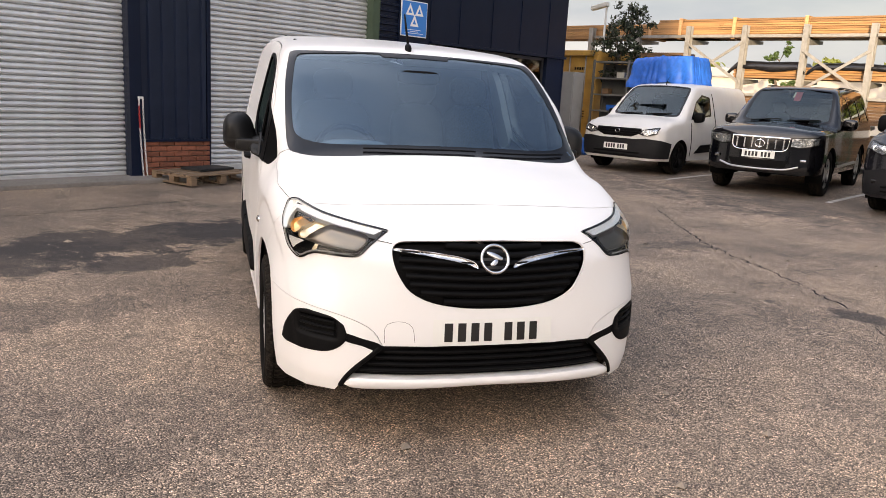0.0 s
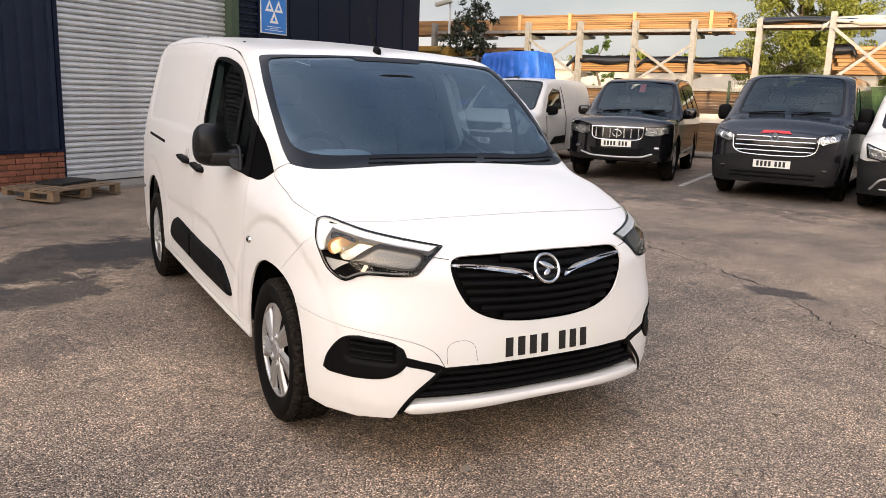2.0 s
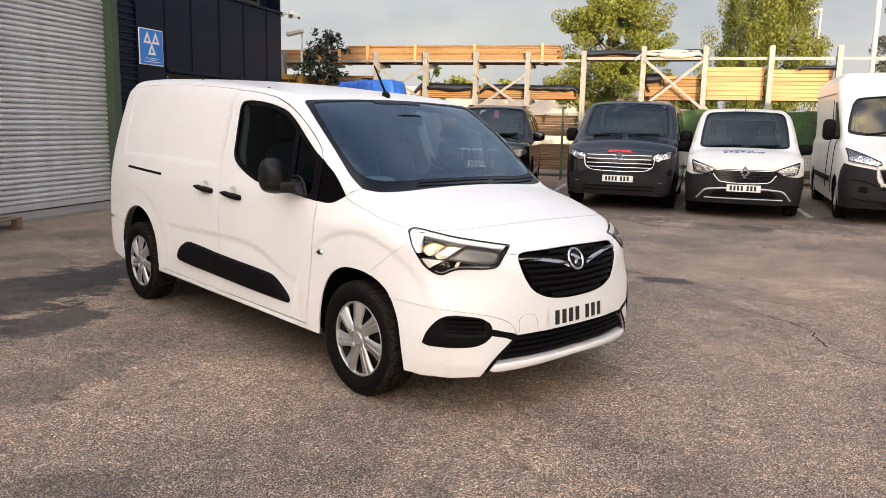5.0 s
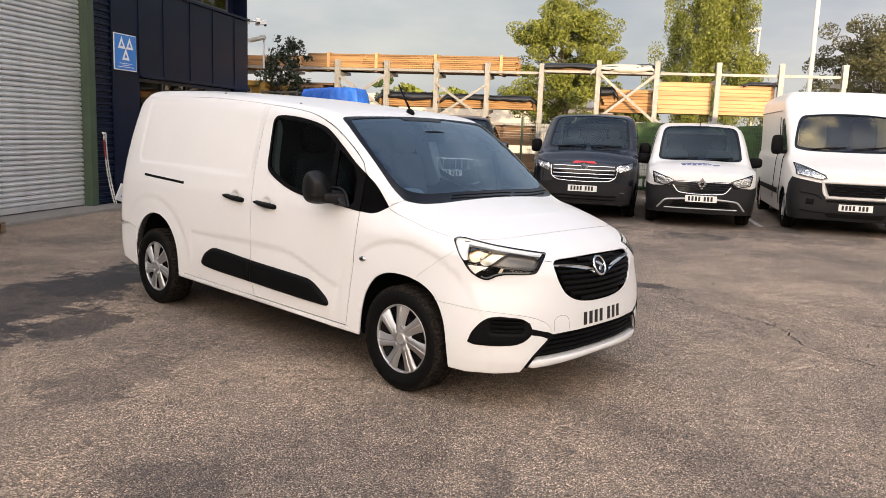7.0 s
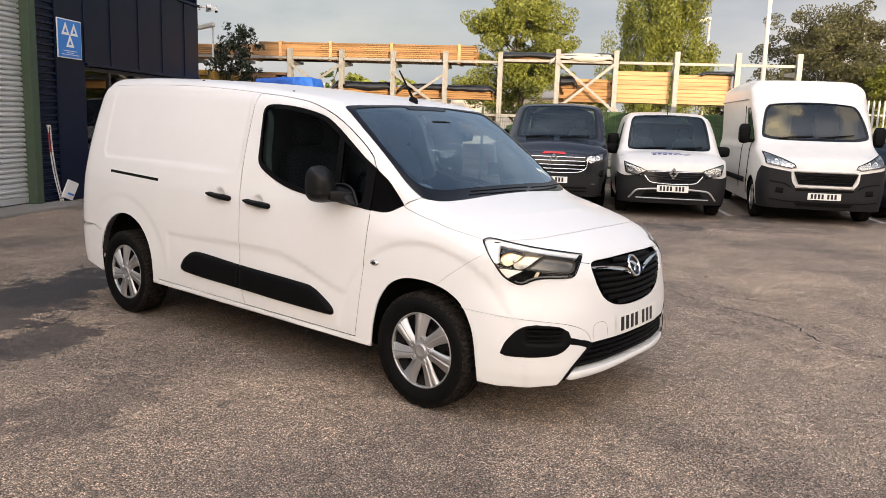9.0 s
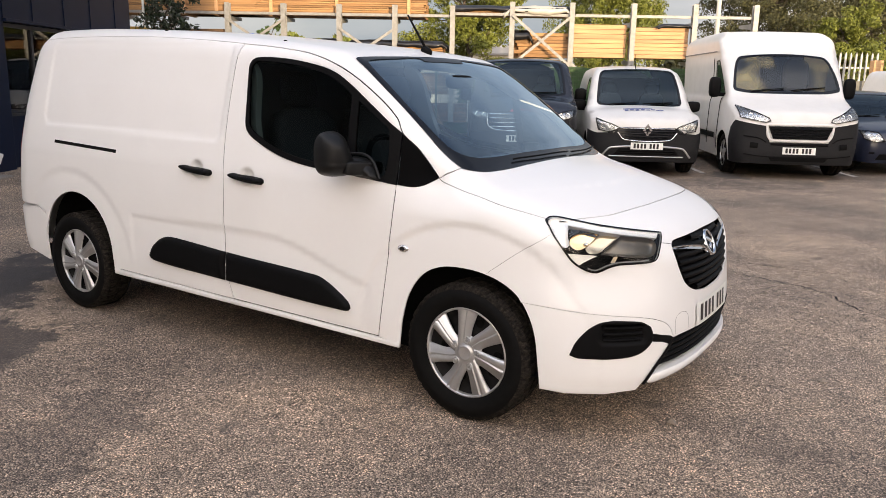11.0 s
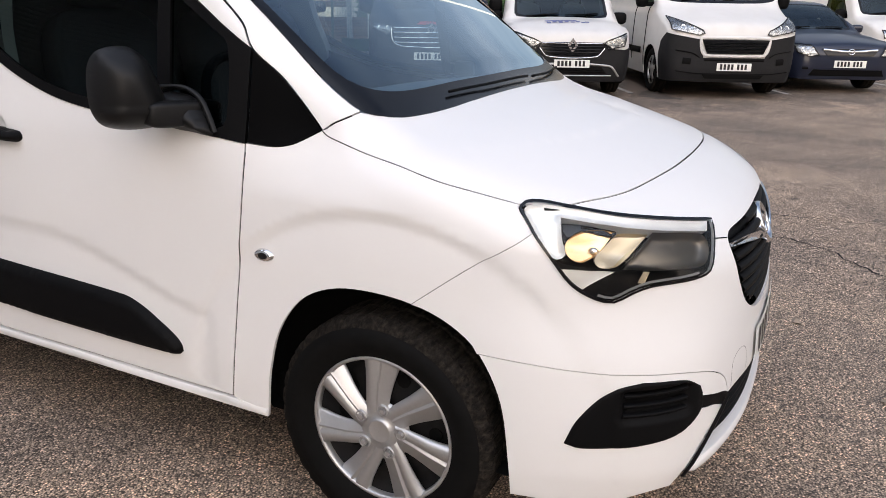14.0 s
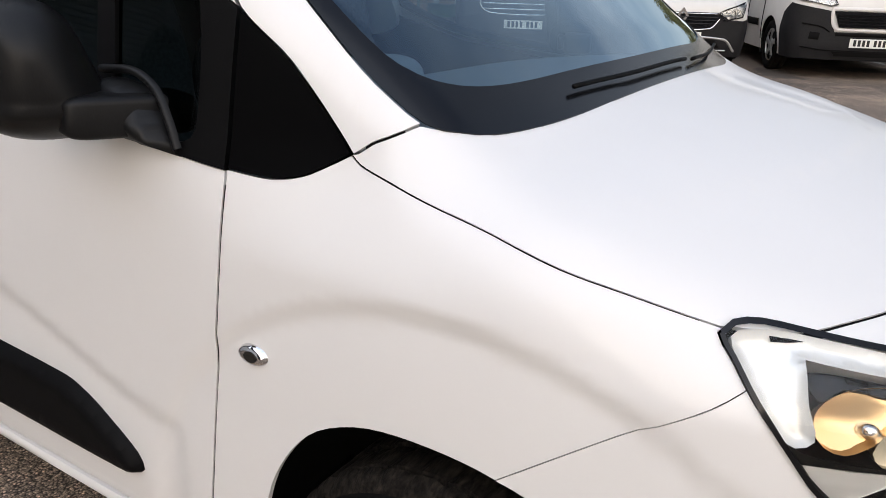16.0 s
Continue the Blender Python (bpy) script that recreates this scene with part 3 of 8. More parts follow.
def crack(pts, width, seed):
    """A ragged dark crack or joint lying on the asphalt."""
    rng = random.Random(seed)
    line = spline(pts, False, 0.06)
    vs, fs = [], []
    for i, (a, b) in enumerate(line):
        d = line[min(i + 1, len(line) - 1)] - line[max(i - 1, 0)]
        d = d / (np.linalg.norm(d) + 1e-9)
        off = 0.02 * rng.gauss(0, 1)
        w = width * (0.4 + 0.9 * rng.random()) * min(1, 0.2 + min(i, len(line) - 1 - i) / 6)
        for s in (-0.5, 0.5):
            q = (a - d[1] * (off + s * w), b + d[0] * (off + s * w))
            vs.append(yard(*q, ground_z(*q) + 0.0035))
    for i in range(len(line) - 1):
        fs.append((2 * i, 2 * i + 2, 2 * i + 3, 2 * i + 1))
    tagged(link_mesh("crack", vs, fs, M_CRACK), "ragged dark crack in the asphalt", "crack", group="asphalt cracks", kind="structure")


crack([(7.2, 2.6), (5.2, 0.9), (4.4, -0.1), (3.5, -1.1)], 0.022, 1)
crack([(3.4, -1.2), (2.6, -1.6), (1.9, -2.2), (1.3, -2.3), (0.6, -2.9), (-0.4, -3.4)], 0.012, 2)
crack([(10.2, 5.3), (9.3, 2.6), (8.9, 0.2), (8.2, -2.0), (8.4, -4.5)], 0.03, 3)
crack([(-3.5, 6.3), (-0.4, 5.7), (2.0, 5.9)], 0.02, 4)
crack([(3.0, -1.6), (2.2, -3.4), (2.4, -5.0)], 0.010, 5)
crack([(6.9, -0.5), (6.2, -3.0), (6.6, -6.0)], 0.012, 6)


def litter():
    """Small stones, twigs and dry leaves strewn over the yard."""
    rng = random.Random(8)
    vs, fs = [], []
    for k in range(420):
        a, b = rng.uniform(-5, 7), rng.uniform(-5, 5)
        s = rng.uniform(0.004, 0.012) if rng.random() < 0.93 else rng.uniform(0.015, 0.03)
        c = Vector(yard(a, b, ground_z(a, b) + s * 0.3))
        i = len(vs)
        t = rng.uniform(0, 6.28)
        ex, ey = Vector((math.cos(t), math.sin(t), 0)) * s * rng.uniform(0.8, 1.6), Vector((-math.sin(t), math.cos(t), 0)) * s
        vs += [tuple(c + ex), tuple(c + ey), tuple(c - ex), tuple(c - ey), tuple(c + Vector((0, 0, s * 0.7))), tuple(c - Vector((0, 0, s * 0.3)))]
        fs += [(i, i + 1, i + 4), (i + 1, i + 2, i + 4), (i + 2, i + 3, i + 4), (i + 3, i, i + 4)]
    ob = link_mesh("yard_litter", vs, fs, material("loose_grit", (0.22, 0.18, 0.14), 0.9, island=0.6))
    tagged(ob, "loose grit and crumbs strewn on the asphalt", "grit", kind="stuff")


litter()

# ---------------------------------------------------------------- workshop
M_NAVY = material("navy_cladding", (0.008, 0.015, 0.036), 0.42, spec=0.25, grain=0.10, scale=5, stain=0.35, stain_scale=1.2, stain_color=(0.022, 0.030, 0.050))
M_NAVYDK = material("dark_navy_panel", (0.005, 0.010, 0.027), 0.34, spec=0.14, grain=0.10, scale=4, stain=0.25, stain_scale=0.8, stain_color=(0.014, 0.018, 0.03))
M_SHUT = material("galvanised_shutter", (0.78, 0.795, 0.81), 0.32, metal=0.65, grain=0.07, scale=6, stain=0.3, stain_scale=1.6, stain_color=(0.34, 0.34, 0.33), stretch=(1, 1, 0.5), vary=0.06)
M_GREEN = material("green_painted_steel", (0.045, 0.075, 0.045), 0.55, grain=0.15, scale=12, stain=0.3, stain_scale=3)
M_BRICK = material("red_brick", (0.24, 0.085, 0.05), 0.85, grain=0.3, scale=25, bump=0.7, stain=0.35, stain_scale=8, vary=0.22)
M_MORTAR = material("grey_mortar", (0.20, 0.18, 0.16), 0.95, grain=0.2, scale=60)
M_CONC = material("concrete_apron", (0.22, 0.20, 0.18), 0.9, grain=0.18, scale=30, bump=0.4, stain=0.4, stain_scale=1.5)
M_FRAME = material("dark_window_frame", (0.015, 0.016, 0.02), 0.4)
M_SIGNB = material("blue_sign", (0.02, 0.20, 0.62), 0.35)
M_SIGNW = material("white_sign", (0.8, 0.8, 0.8), 0.4)
M_ROOM = material("dim_room_wall", (0.25, 0.23, 0.2), 0.9)
FB = 7.75                                     # the workshop's front
H0 = 0.10


def ybox(name, a0, a1, b0, b1, z0, z1, mat, parent=None, label="", bevel=0.0):
    """A block in the yard's axes."""
    ob = box(name, (a1 - a0, b1 - b0, z1 - z0), (0, 0, 0), mat, None, label, bevel=bevel)
    ob.matrix_world = yard_pose((a0 + a1) / 2, (b0 + b1) / 2, (z0 + z1) / 2)
    if parent:
        ob.parent = parent
        ob.matrix_parent_inverse = parent.matrix_world.inverted()
    return ob


def ribbed(name, a0, a1, z0, z1, b, pitch, deep, mat, upright=True, parent=None):
    """Profiled metal sheet: ribs upright or level."""
    bm = bmesh.new()
    span = (a1 - a0) if upright else (z1 - z0)
    n = max(1, round(span / pitch))
    p = span / n
    prof = []
    for k in range(n):
        prof += [(k * p, 0), (k * p + p * 0.55, 0), (k * p + p * 0.63, deep), (k * p + p * 0.92, deep)]
    prof.append((span, 0))
    rows = []
    for s, d in prof:
        q = ((s, -d, 0), (s, -d, z1 - z0)) if upright else ((0, -d, s), (a1 - a0, -d, s))
        rows.append([bm.verts.new(v) for v in q])
    for r, t in zip(rows, rows[1:]):
        bm.faces.new((r[0], t[0], t[1], r[1]))
    bmesh.ops.recalc_face_normals(bm, faces=bm.faces)
    ob = part(name, bm, mat)
    ob.matrix_world = yard_pose(a0, b, z0)
    if parent:
        ob.parent = parent
        ob.matrix_parent_inverse = parent.matrix_world.inverted()
    return ob


def shutter(a0, a1, z0, z1, b, label):
    """A roller shutter of curved laths, each its own piece."""
    root = thing("roller_shutter", label, "shutter", yard_pose(a0, b, z0), group="workshop shutters")
    pitch, w = 0.077, a1 - a0
    prof = [(0.0, 0.022), (0.004, 0.014), (0.006, -0.008), (0.014, -0.020), (0.028, -0.027), (0.044, -0.026), (0.054, -0.015), (0.058, -0.019), (0.065, -0.015), (0.071, 0.004), (0.077, 0.022)]
    verts, faces = [], []
    for z, d in prof:
        verts += [(0, d, z), (w, d, z)]
    for k in range(len(prof) - 1):
        faces.append((2 * k, 2 * k + 1, 2 * k + 3, 2 * k + 2))
    me = bpy.data.meshes.new("lath")
    me.from_pydata(verts, [], faces)
    me.shade_smooth()
    me.materials.append(M_SHUT)
    n = int((z1 - z0 - 0.09) / pitch)
    for k in range(n):
        o = new("lath", me)
        o.parent = root
        o.location = (0, 0, 0.09 + k * pitch)
    box("bottom_rail", (w, 0.05, 0.09), (w / 2, 0.0, 0.045), M_SHUT, root, bevel=0.006)
    return root


def build_workshop():
    root = new("workshop")
    tagged(root, "navy-clad workshop with roller shutters and glazed office end", "building")
    P = lambda ob: ob
    # main walls behind the cladding, thick, with the openings left between the blocks
    def wall(*q, mat=M_NAVYDK):
        return ybox("wall", *q, mat, root)
    wall(-16, -5.6, FB, FB + 0.35, 0, 7.0)
    wall(-5.6, 12.1, FB + 0.02, FB + 0.35, 4.6, 7.0)
    wall(2.0, 3.2, FB + 0.06, FB + 0.35, 0.0, 4.6)
    wall(6.32, 7.78, FB + 0.03, FB + 0.35, 0.0, 4.6)
    wall(11.5, 12.1, FB + 0.03, FB + 0.35, 0.0, 2.40)
    wall(7.78, 11.5, FB + 0.10, FB + 0.35, 0.0, 0.95)
    wall(11.75, 12.1, FB + 0.35, 22, 0, 7.0)
    wall(-16, 12.1, 21.7, 22, 0, 7.0)
    wall(-16, -15.7, FB + 0.35, 21.7, 0, 7.0)
    ybox("roof", -16, 12.15, FB - 0.05, 22, 7.0, 7.15, M_NAVYDK, root)
    ybox("inner_floor", -15, 11.7, FB + 0.4, 21.6, 0.02, 0.12, M_CONC, root)
    # pier cladding and jambs
    ribbed("cladding", 2.17, 3.16, 0.60, 4.6, FB + 0.03, 0.2, 0.035, M_NAVY, True, root)
    ybox("jamb", 2.0, 2.17, FB - 0.03, FB + 0.06, 0.05, 4.6, M_NAVYDK, root, bevel=0.006)
    ybox("drip_flashing", 2.15, 3.2, FB - 0.05, FB + 0.06, 0.565, 0.60, M_NAVYDK, root, bevel=0.004)
    ybox("plinth_core", 2.18, 3.2, FB + 0.01, FB + 0.09, 0.0, 0.565, M_MORTAR, root)
    # bricks of the plinth
    bmq = bmesh.new()
    add_box(bmq, (0.215, 0.05, 0.065), bevel=0.005, seg=1)
    me = bpy.data.meshes.new("brick")
    bmq.to_mesh(me)
    bmq.free()
    me.materials.append(M_BRICK)
    half = me.copy()
    half.transform(Matrix.Diagonal((0.47, 1, 1, 1)))
    rng = random.Random(3)
    for r in range(7):
        z = 0.06 + 0.075 * r
        a = 2.185
        first = r % 2
        while a < 3.16:
            use = half if (first or a + 0.215 > 3.21) else me
            w = 0.101 if use is half else 0.215
            o = new("brick", use)
            o.matrix_world = yard_pose(a + w / 2, FB + rng.uniform(-0.002, 0.002), z + 0.033)
            o.parent = root
            a += w + 0.010
            first = False
    # shutters with their guides
    shutter(-5.6, 2.0, H0 - 0.04, 4.6, FB + 0.16, "closed galvanised roller shutter streaked with dirt")
    shutter(3.2, 6.3, H0 + 0.02, 4.6, FB + 0.16, "closed galvanised roller shutter beside a green jamb")
    ybox("green_jamb", 6.30, 6.46, FB - 0.02, FB + 0.2, 0.05, 4.6, M_GREEN, root, "green painted steel jamb", bevel=0.006)
    ybox("jamb", 3.16, 3.22, FB - 0.01, FB + 0.2, 0.05, 4.6, M_NAVYDK, root)
    ribbed("level_cladding", 6.47, 6.92, 0.1, 4.6, FB + 0.02, 0.11, 0.03, M_NAVYDK, False, root)
    # flat panels of the office end
    joints = [6.93, 7.72, 8.53, 9.50, 10.43, 11.42, 12.1]
    for k, (x0, x1) in enumerate(zip(joints, joints[1:])):
        z0 = 0.1 if k == 0 else 2.40
        ybox("flat_panel", x0 + 0.008, x1 - 0.008, FB - 0.015, FB + 0.04, z0, 3.95, M_NAVYDK, root, bevel=0.004)
        ybox("flat_panel", x0 + 0.008, x1 - 0.008, FB - 0.015, FB + 0.04, 5.35, 6.98, M_NAVYDK, root, bevel=0.004)
        ybox("cover_strip", x0 - 0.02, x0 + 0.02, FB - 0.03, FB + 0.0, z0, 3.95, M_NAVYDK, root)
    for z in (2.36, 3.95, 5.30):
        ybox("ledge", 7.72 if z < 3 else 6.93, 12.12, FB - 0.06, FB + 0.1, z, z + 0.05, M_NAVYDK, root, bevel=0.004)
    ybox("end_panel", 12.1, 12.14, FB + 0.02, 21.9, 0.05, 6.98, M_NAVYDK, root)
    # glazing: ground floor and upper floor
    def glazed(a0, a1, z0, z1, bars, b):
        win = new("window")
        win.parent = root
        for x in (a0, *bars, a1 - 0.06):
            ybox("frame", x, x + 0.06, b - 0.02, b + 0.05, z0, z1, M_FRAME, win, bevel=0.004)
        for z in (z0, z1 - 0.06):
            ybox("frame", a0 + 0.06, a1 - 0.06, b - 0.018, b + 0.048, z, z + 0.06, M_FRAME, win)
        xs = [a0, *bars, a1 - 0.06]
        for x0, x1 in zip(xs, xs[1:]):
            ybox("pane", x0 + 0.06, x1, b + 0.01, b + 0.018, z0 + 0.06, z1 - 0.06, G_OFFICE, win)
        ybox("window_sill", a0 - 0.03, a1 + 0.03, b - 0.06, b + 0.02, z0 - 0.04, z0 - 0.004, M_FRAME, win)
    glazed(7.80, 11.48, 0.97, 2.35, (8.62, 9.50, 10.30), FB + 0.12)
    glazed(8.9, 11.2, 4.0, 5.3, (10.05,), FB + 0.05)
    ybox("inner_wall", 7.0, 11.7, 11.0, 11.1, 0.1, 4.5, M_ROOM, root)
    ybox("inner_ceiling", 7.0, 11.7, FB + 0.4, 11.0, 2.9, 3.0, M_ROOM, root)
    ybox("notice", 9.1, 9.35, FB + 0.16, FB + 0.165, 1.9, 2.2, M_SIGNW, root, "white notice in the window")
    ybox("notice", 10.0, 10.12, FB + 0.16, FB + 0.165, 1.95, 2.22, M_SIGNW, root)
    ybox("blind", 10.20, 10.95, FB + 0.09, FB + 0.10, 4.08, 5.2, M_SIGNW, root, "pale blind")
    ybox("curtain", 9.0, 9.98, FB + 0.10, FB + 0.11, 4.08, 5.2, M_PINK, root, "pink cloth behind the upper window")
    return root


G_OFFICE = glass("office_glass", (0.72, 0.75, 0.75))
M_PINK = material("pink_cloth", (0.5, 0.08, 0.16), 0.8)
build_workshop()

# apron in front of the shutters
ap = ybox("concrete_apron", -8, 6.9, FB - 0.45, FB + 0.3, -0.1, 0.10, M_CONC, None, bevel=0.02)
tagged(ap, "worn concrete strip before the shutters", "pavement", kind="structure")


def build_sign():
    """The blue test-station sign with three white triangles."""
    s = thing("workshop_sign", "blue square sign with three white triangles on navy cladding", "sign", yard_pose(7.255, FB - 0.045, 2.735))
    w, h = 0.65, 0.62
    box("sign_board", (w, 0.016, h), (0, 0, 0), M_SIGNW, s, bevel=0.004)
    box("blue_face", (w - 0.035, 0.004, h - 0.035), (0, -0.011, 0), M_SIGNB, s)

    def tri(cx, cz, r):
        o = [(cx + r * math.sin(radians(a)), cz + r * 1.08 * math.cos(radians(a))) for a in (0, 120, 240)]
        i = [(cx + r * 0.42 * math.sin(radians(a)), cz + r * 0.42 * 1.08 * math.cos(radians(a))) for a in (0, 120, 240)]
        v = [(x, y, z) for y in (-0.0165, -0.0125) for x, z in o + i]
        f = []
        for k in range(3):
            j = (k + 1) % 3
            f += [(k, j, 3 + j, 3 + k), (6 + k, 9 + k, 9 + j, 6 + j), (k, 6 + k, 6 + j, j), (3 + k, 3 + j, 9 + j, 9 + k)]
        link_mesh("triangle", v, f, M_SIGNW, s)
    tri(-0.115, 0.125, 0.125)
    tri(0.115, 0.125, 0.125)
    tri(0.0, -0.065, 0.125)
    for k, (wd, z) in enumerate(((0.36, -0.19), (0.20, -0.22), (0.46, -0.25))):
        box("text_bar", (wd, 0.002, 0.010), (0, -0.014, z), M_SIGNW, s)


build_sign()


# ---------------------------------------------------------------- the white panel van
def van_bump(y, z):
    """Pressed shapes of the flank: recesses round the arches, along the doors and on the load side."""
    out = 0.0
    for cy in (0.0, 2.975):
        r = np.hypot((y - cy) * 0.96, z - 0.31)
        s = (0.592 if cy == 0 else 0.605) - r
        out = out + ((0.0105 * sstep(-0.010, 0.030, s)) if cy == 0 else (0.006 * sstep(-0.02, 0.04, s))) * np.exp(-np.maximum(s, 0) / 0.10)
    zc = 0.712 - 0.16 * sstep(1.25, 0.50, y) ** 1.3 - 0.015 * sstep(1.4, 2.2, y)
    s = np.minimum(np.minimum(zc - z, (y - 0.52) * 0.8), (2.36 - y) * 0.8)
    out = out + 0.0075 * sstep(-0.010, 0.034, s) * np.exp(-np.maximum(s, 0) / 0.16)
    dy, dz = np.abs(y - 2.43) - 0.80, np.abs(z - 1.44 - 0.012 * (y - 2.4)) - 0.20
    s = -(np.hypot(np.maximum(dy, 0), np.maximum(dz, 0)) + np.minimum(np.maximum(dy, dz), 0) - 0.07)
    out = out + 0.008 * sstep(-0.008, 0.028, s) * (0.45 + 0.55 * sstep(0.5, 0.0, s))
    # the wing draws in towards the foot of the screen pillar
    out = out + 0.058 * sstep(0.50, 0.16, y) * sstep(-0.30, 0.05, y) * sstep(0.90, 1.09, z)
    return out


van_skin = Skin(
    top=curve((-1.2, 0.45), (-0.86, 0.81), (-0.78, 0.902), (-0.70, 0.953), (-0.58, 0.999), (-0.40, 1.046), (-0.20, 1.090), (-0.04, 1.122), (0.04, 1.152), (0.14, 1.222),
              (0.40, 1.405), (0.62, 1.556), (0.74, 1.628), (0.86, 1.668), (1.10, 1.698), (1.5, 1.732), (2.0, 1.772), (2.5, 1.797), (3.0, 1.812), (3.9, 1.80)),
    crown=curve((-1, 0.088), (-0.4, 0.077), (0.05, 0.058), (0.4, 0.045), (0.75, 0.035), (1.2, 0.03), (4, 0.03)),
    width=curve((0.0, 0.85), (0.2, 0.880), (0.45, 0.897), (0.75, 0.895), (1.0, 0.884), (1.1, 0.868), (1.3, 0.828), (1.6, 0.752), (1.78, 0.705), (1.9, 0.68)),
    plan=curve((-1.2, 0.90), (-0.8, 0.93), (-0.45, 0.95), (-0.26, 0.952), (-0.1, 0.964), (0.1, 0.975), (0.45, 0.985), (0.9, 0.992), (1.3, 1.0), (3.0, 1.0), (3.8, 0.965)),
    nose=curve((0.0, -0.78), (0.22, -0.828), (0.30, -0.850), (0.45, -0.856), (0.60, -0.845), (0.75, -0.838), (0.86, -0.80), (0.95, -0.70), (1.05, -0.5)),
    bow=lambda x, z: (0.095 + 0.03 * sstep(0.56, 0.76, z)) * (x / 0.6) ** 2.6,
    tail=curve((0.2, 3.76), (0.45, 3.82), (0.62, 3.83), (1.0, 3.79), (1.4, 3.72), (1.8, 3.60), (2.0, 3.45)),
    kt=curve((-1, 0.10), (-0.3, 0.10), (0.1, 0.09), (0.5, 0.07), (0.9, 0.09), (1.5, 0.12), (4, 0.13)),
    kf=curve((0.2, 0.30), (0.6, 0.30), (0.93, 0.2), (0.99, 0.12), (1.04, 0.03), (1.2, 0.03)),
    kr=0.22, floor=0.19, bump=van_bump)
# ----end skin


def flip(pts):
    return [(-u, v) for u, v in pts[::-1]]


def remap(skin, chart, line, other):
    return [skin.uv(other, p) for p in skin.lay(chart, np.asarray(line, float))]


def slats(name, skin, chart, poly, levels, width, mat, parent, height, lift, dip=0.0, margin=0.012):
    """Ribs across an opening, clipped to it."""
    lo, hi = poly[:, 0].min(), poly[:, 0].max()
    for z in levels:
        us = np.arange(lo, hi, 0.012)
        line = np.stack([us, z - dip * np.cos(us / max(abs(lo), abs(hi)) * math.pi / 2) ** 2], 1)
        ok = inside(poly, line) & (rim_distance([poly], line) > margin)
        if ok.sum() > 4:
            ribbon(name, skin, chart, line[ok], width, mat, parent, lift=lift, height=height)


def superell(bm, size, at, rot=(0, 0, 0), p=2.6, nu=28, nv=16, bend=None):
    """A rounded pillow-like solid."""
    m = pose(*at, *rot)
    sg = lambda t: math.copysign(abs(t) ** (2 / p), t)
    rows = []
    for j in range(nv + 1):
        b = -math.pi / 2 + math.pi * j / nv
        row = []
        for i in range(nu):
            a = 2 * math.pi * i / nu
            v = Vector((size[0] / 2 * sg(math.cos(b)) * sg(math.cos(a)), size[1] / 2 * sg(math.cos(b)) * sg(math.sin(a)), size[2] / 2 * sg(math.sin(b))))
            if bend:
                v = bend(v)
            row.append(bm.verts.new(m @ v))
        rows.append(row)
    for j in range(nv):
        for i in range(nu):
            k = (i + 1) % nu
            bm.faces.new((rows[j][i], rows[j][k], rows[j + 1][k], rows[j + 1][i]))
    bmesh.ops.remove_doubles(bm, verts=[v for r in (rows[0], rows[-1]) for v in r], dist=1e-5)


def tube(name, pts, r, mat, parent=None, label="", seg=8, taper=1.0):
    """A round bar along points."""
    pts = [Vector(p) for p in pts]
    verts, faces = [], []
    for i, p in enumerate(pts):
        t = (pts[min(i + 1, len(pts) - 1)] - pts[max(i - 1, 0)]).normalized()
        a = t.orthogonal().normalized() if abs(t.z) > 0.95 else t.cross(Vector((0, 0, 1))).normalized()
        b = t.cross(a)
        q = r * (1 + (taper - 1) * i / max(1, len(pts) - 1))
        verts += [p + a * (q * math.cos(2 * math.pi * k / seg)) + b * (q * math.sin(2 * math.pi * k / seg)) for k in range(seg)]
    for i in range(len(pts) - 1):
        for k in range(seg):
            j = (k + 1) % seg
            faces.append((i * seg + k, i * seg + j, (i + 1) * seg + j, (i + 1) * seg + k))
    faces += [tuple(range(seg))[::-1], tuple((len(pts) - 1) * seg + k for k in range(seg))]
    return link_mesh(name, verts, faces, mat, parent, label, True)


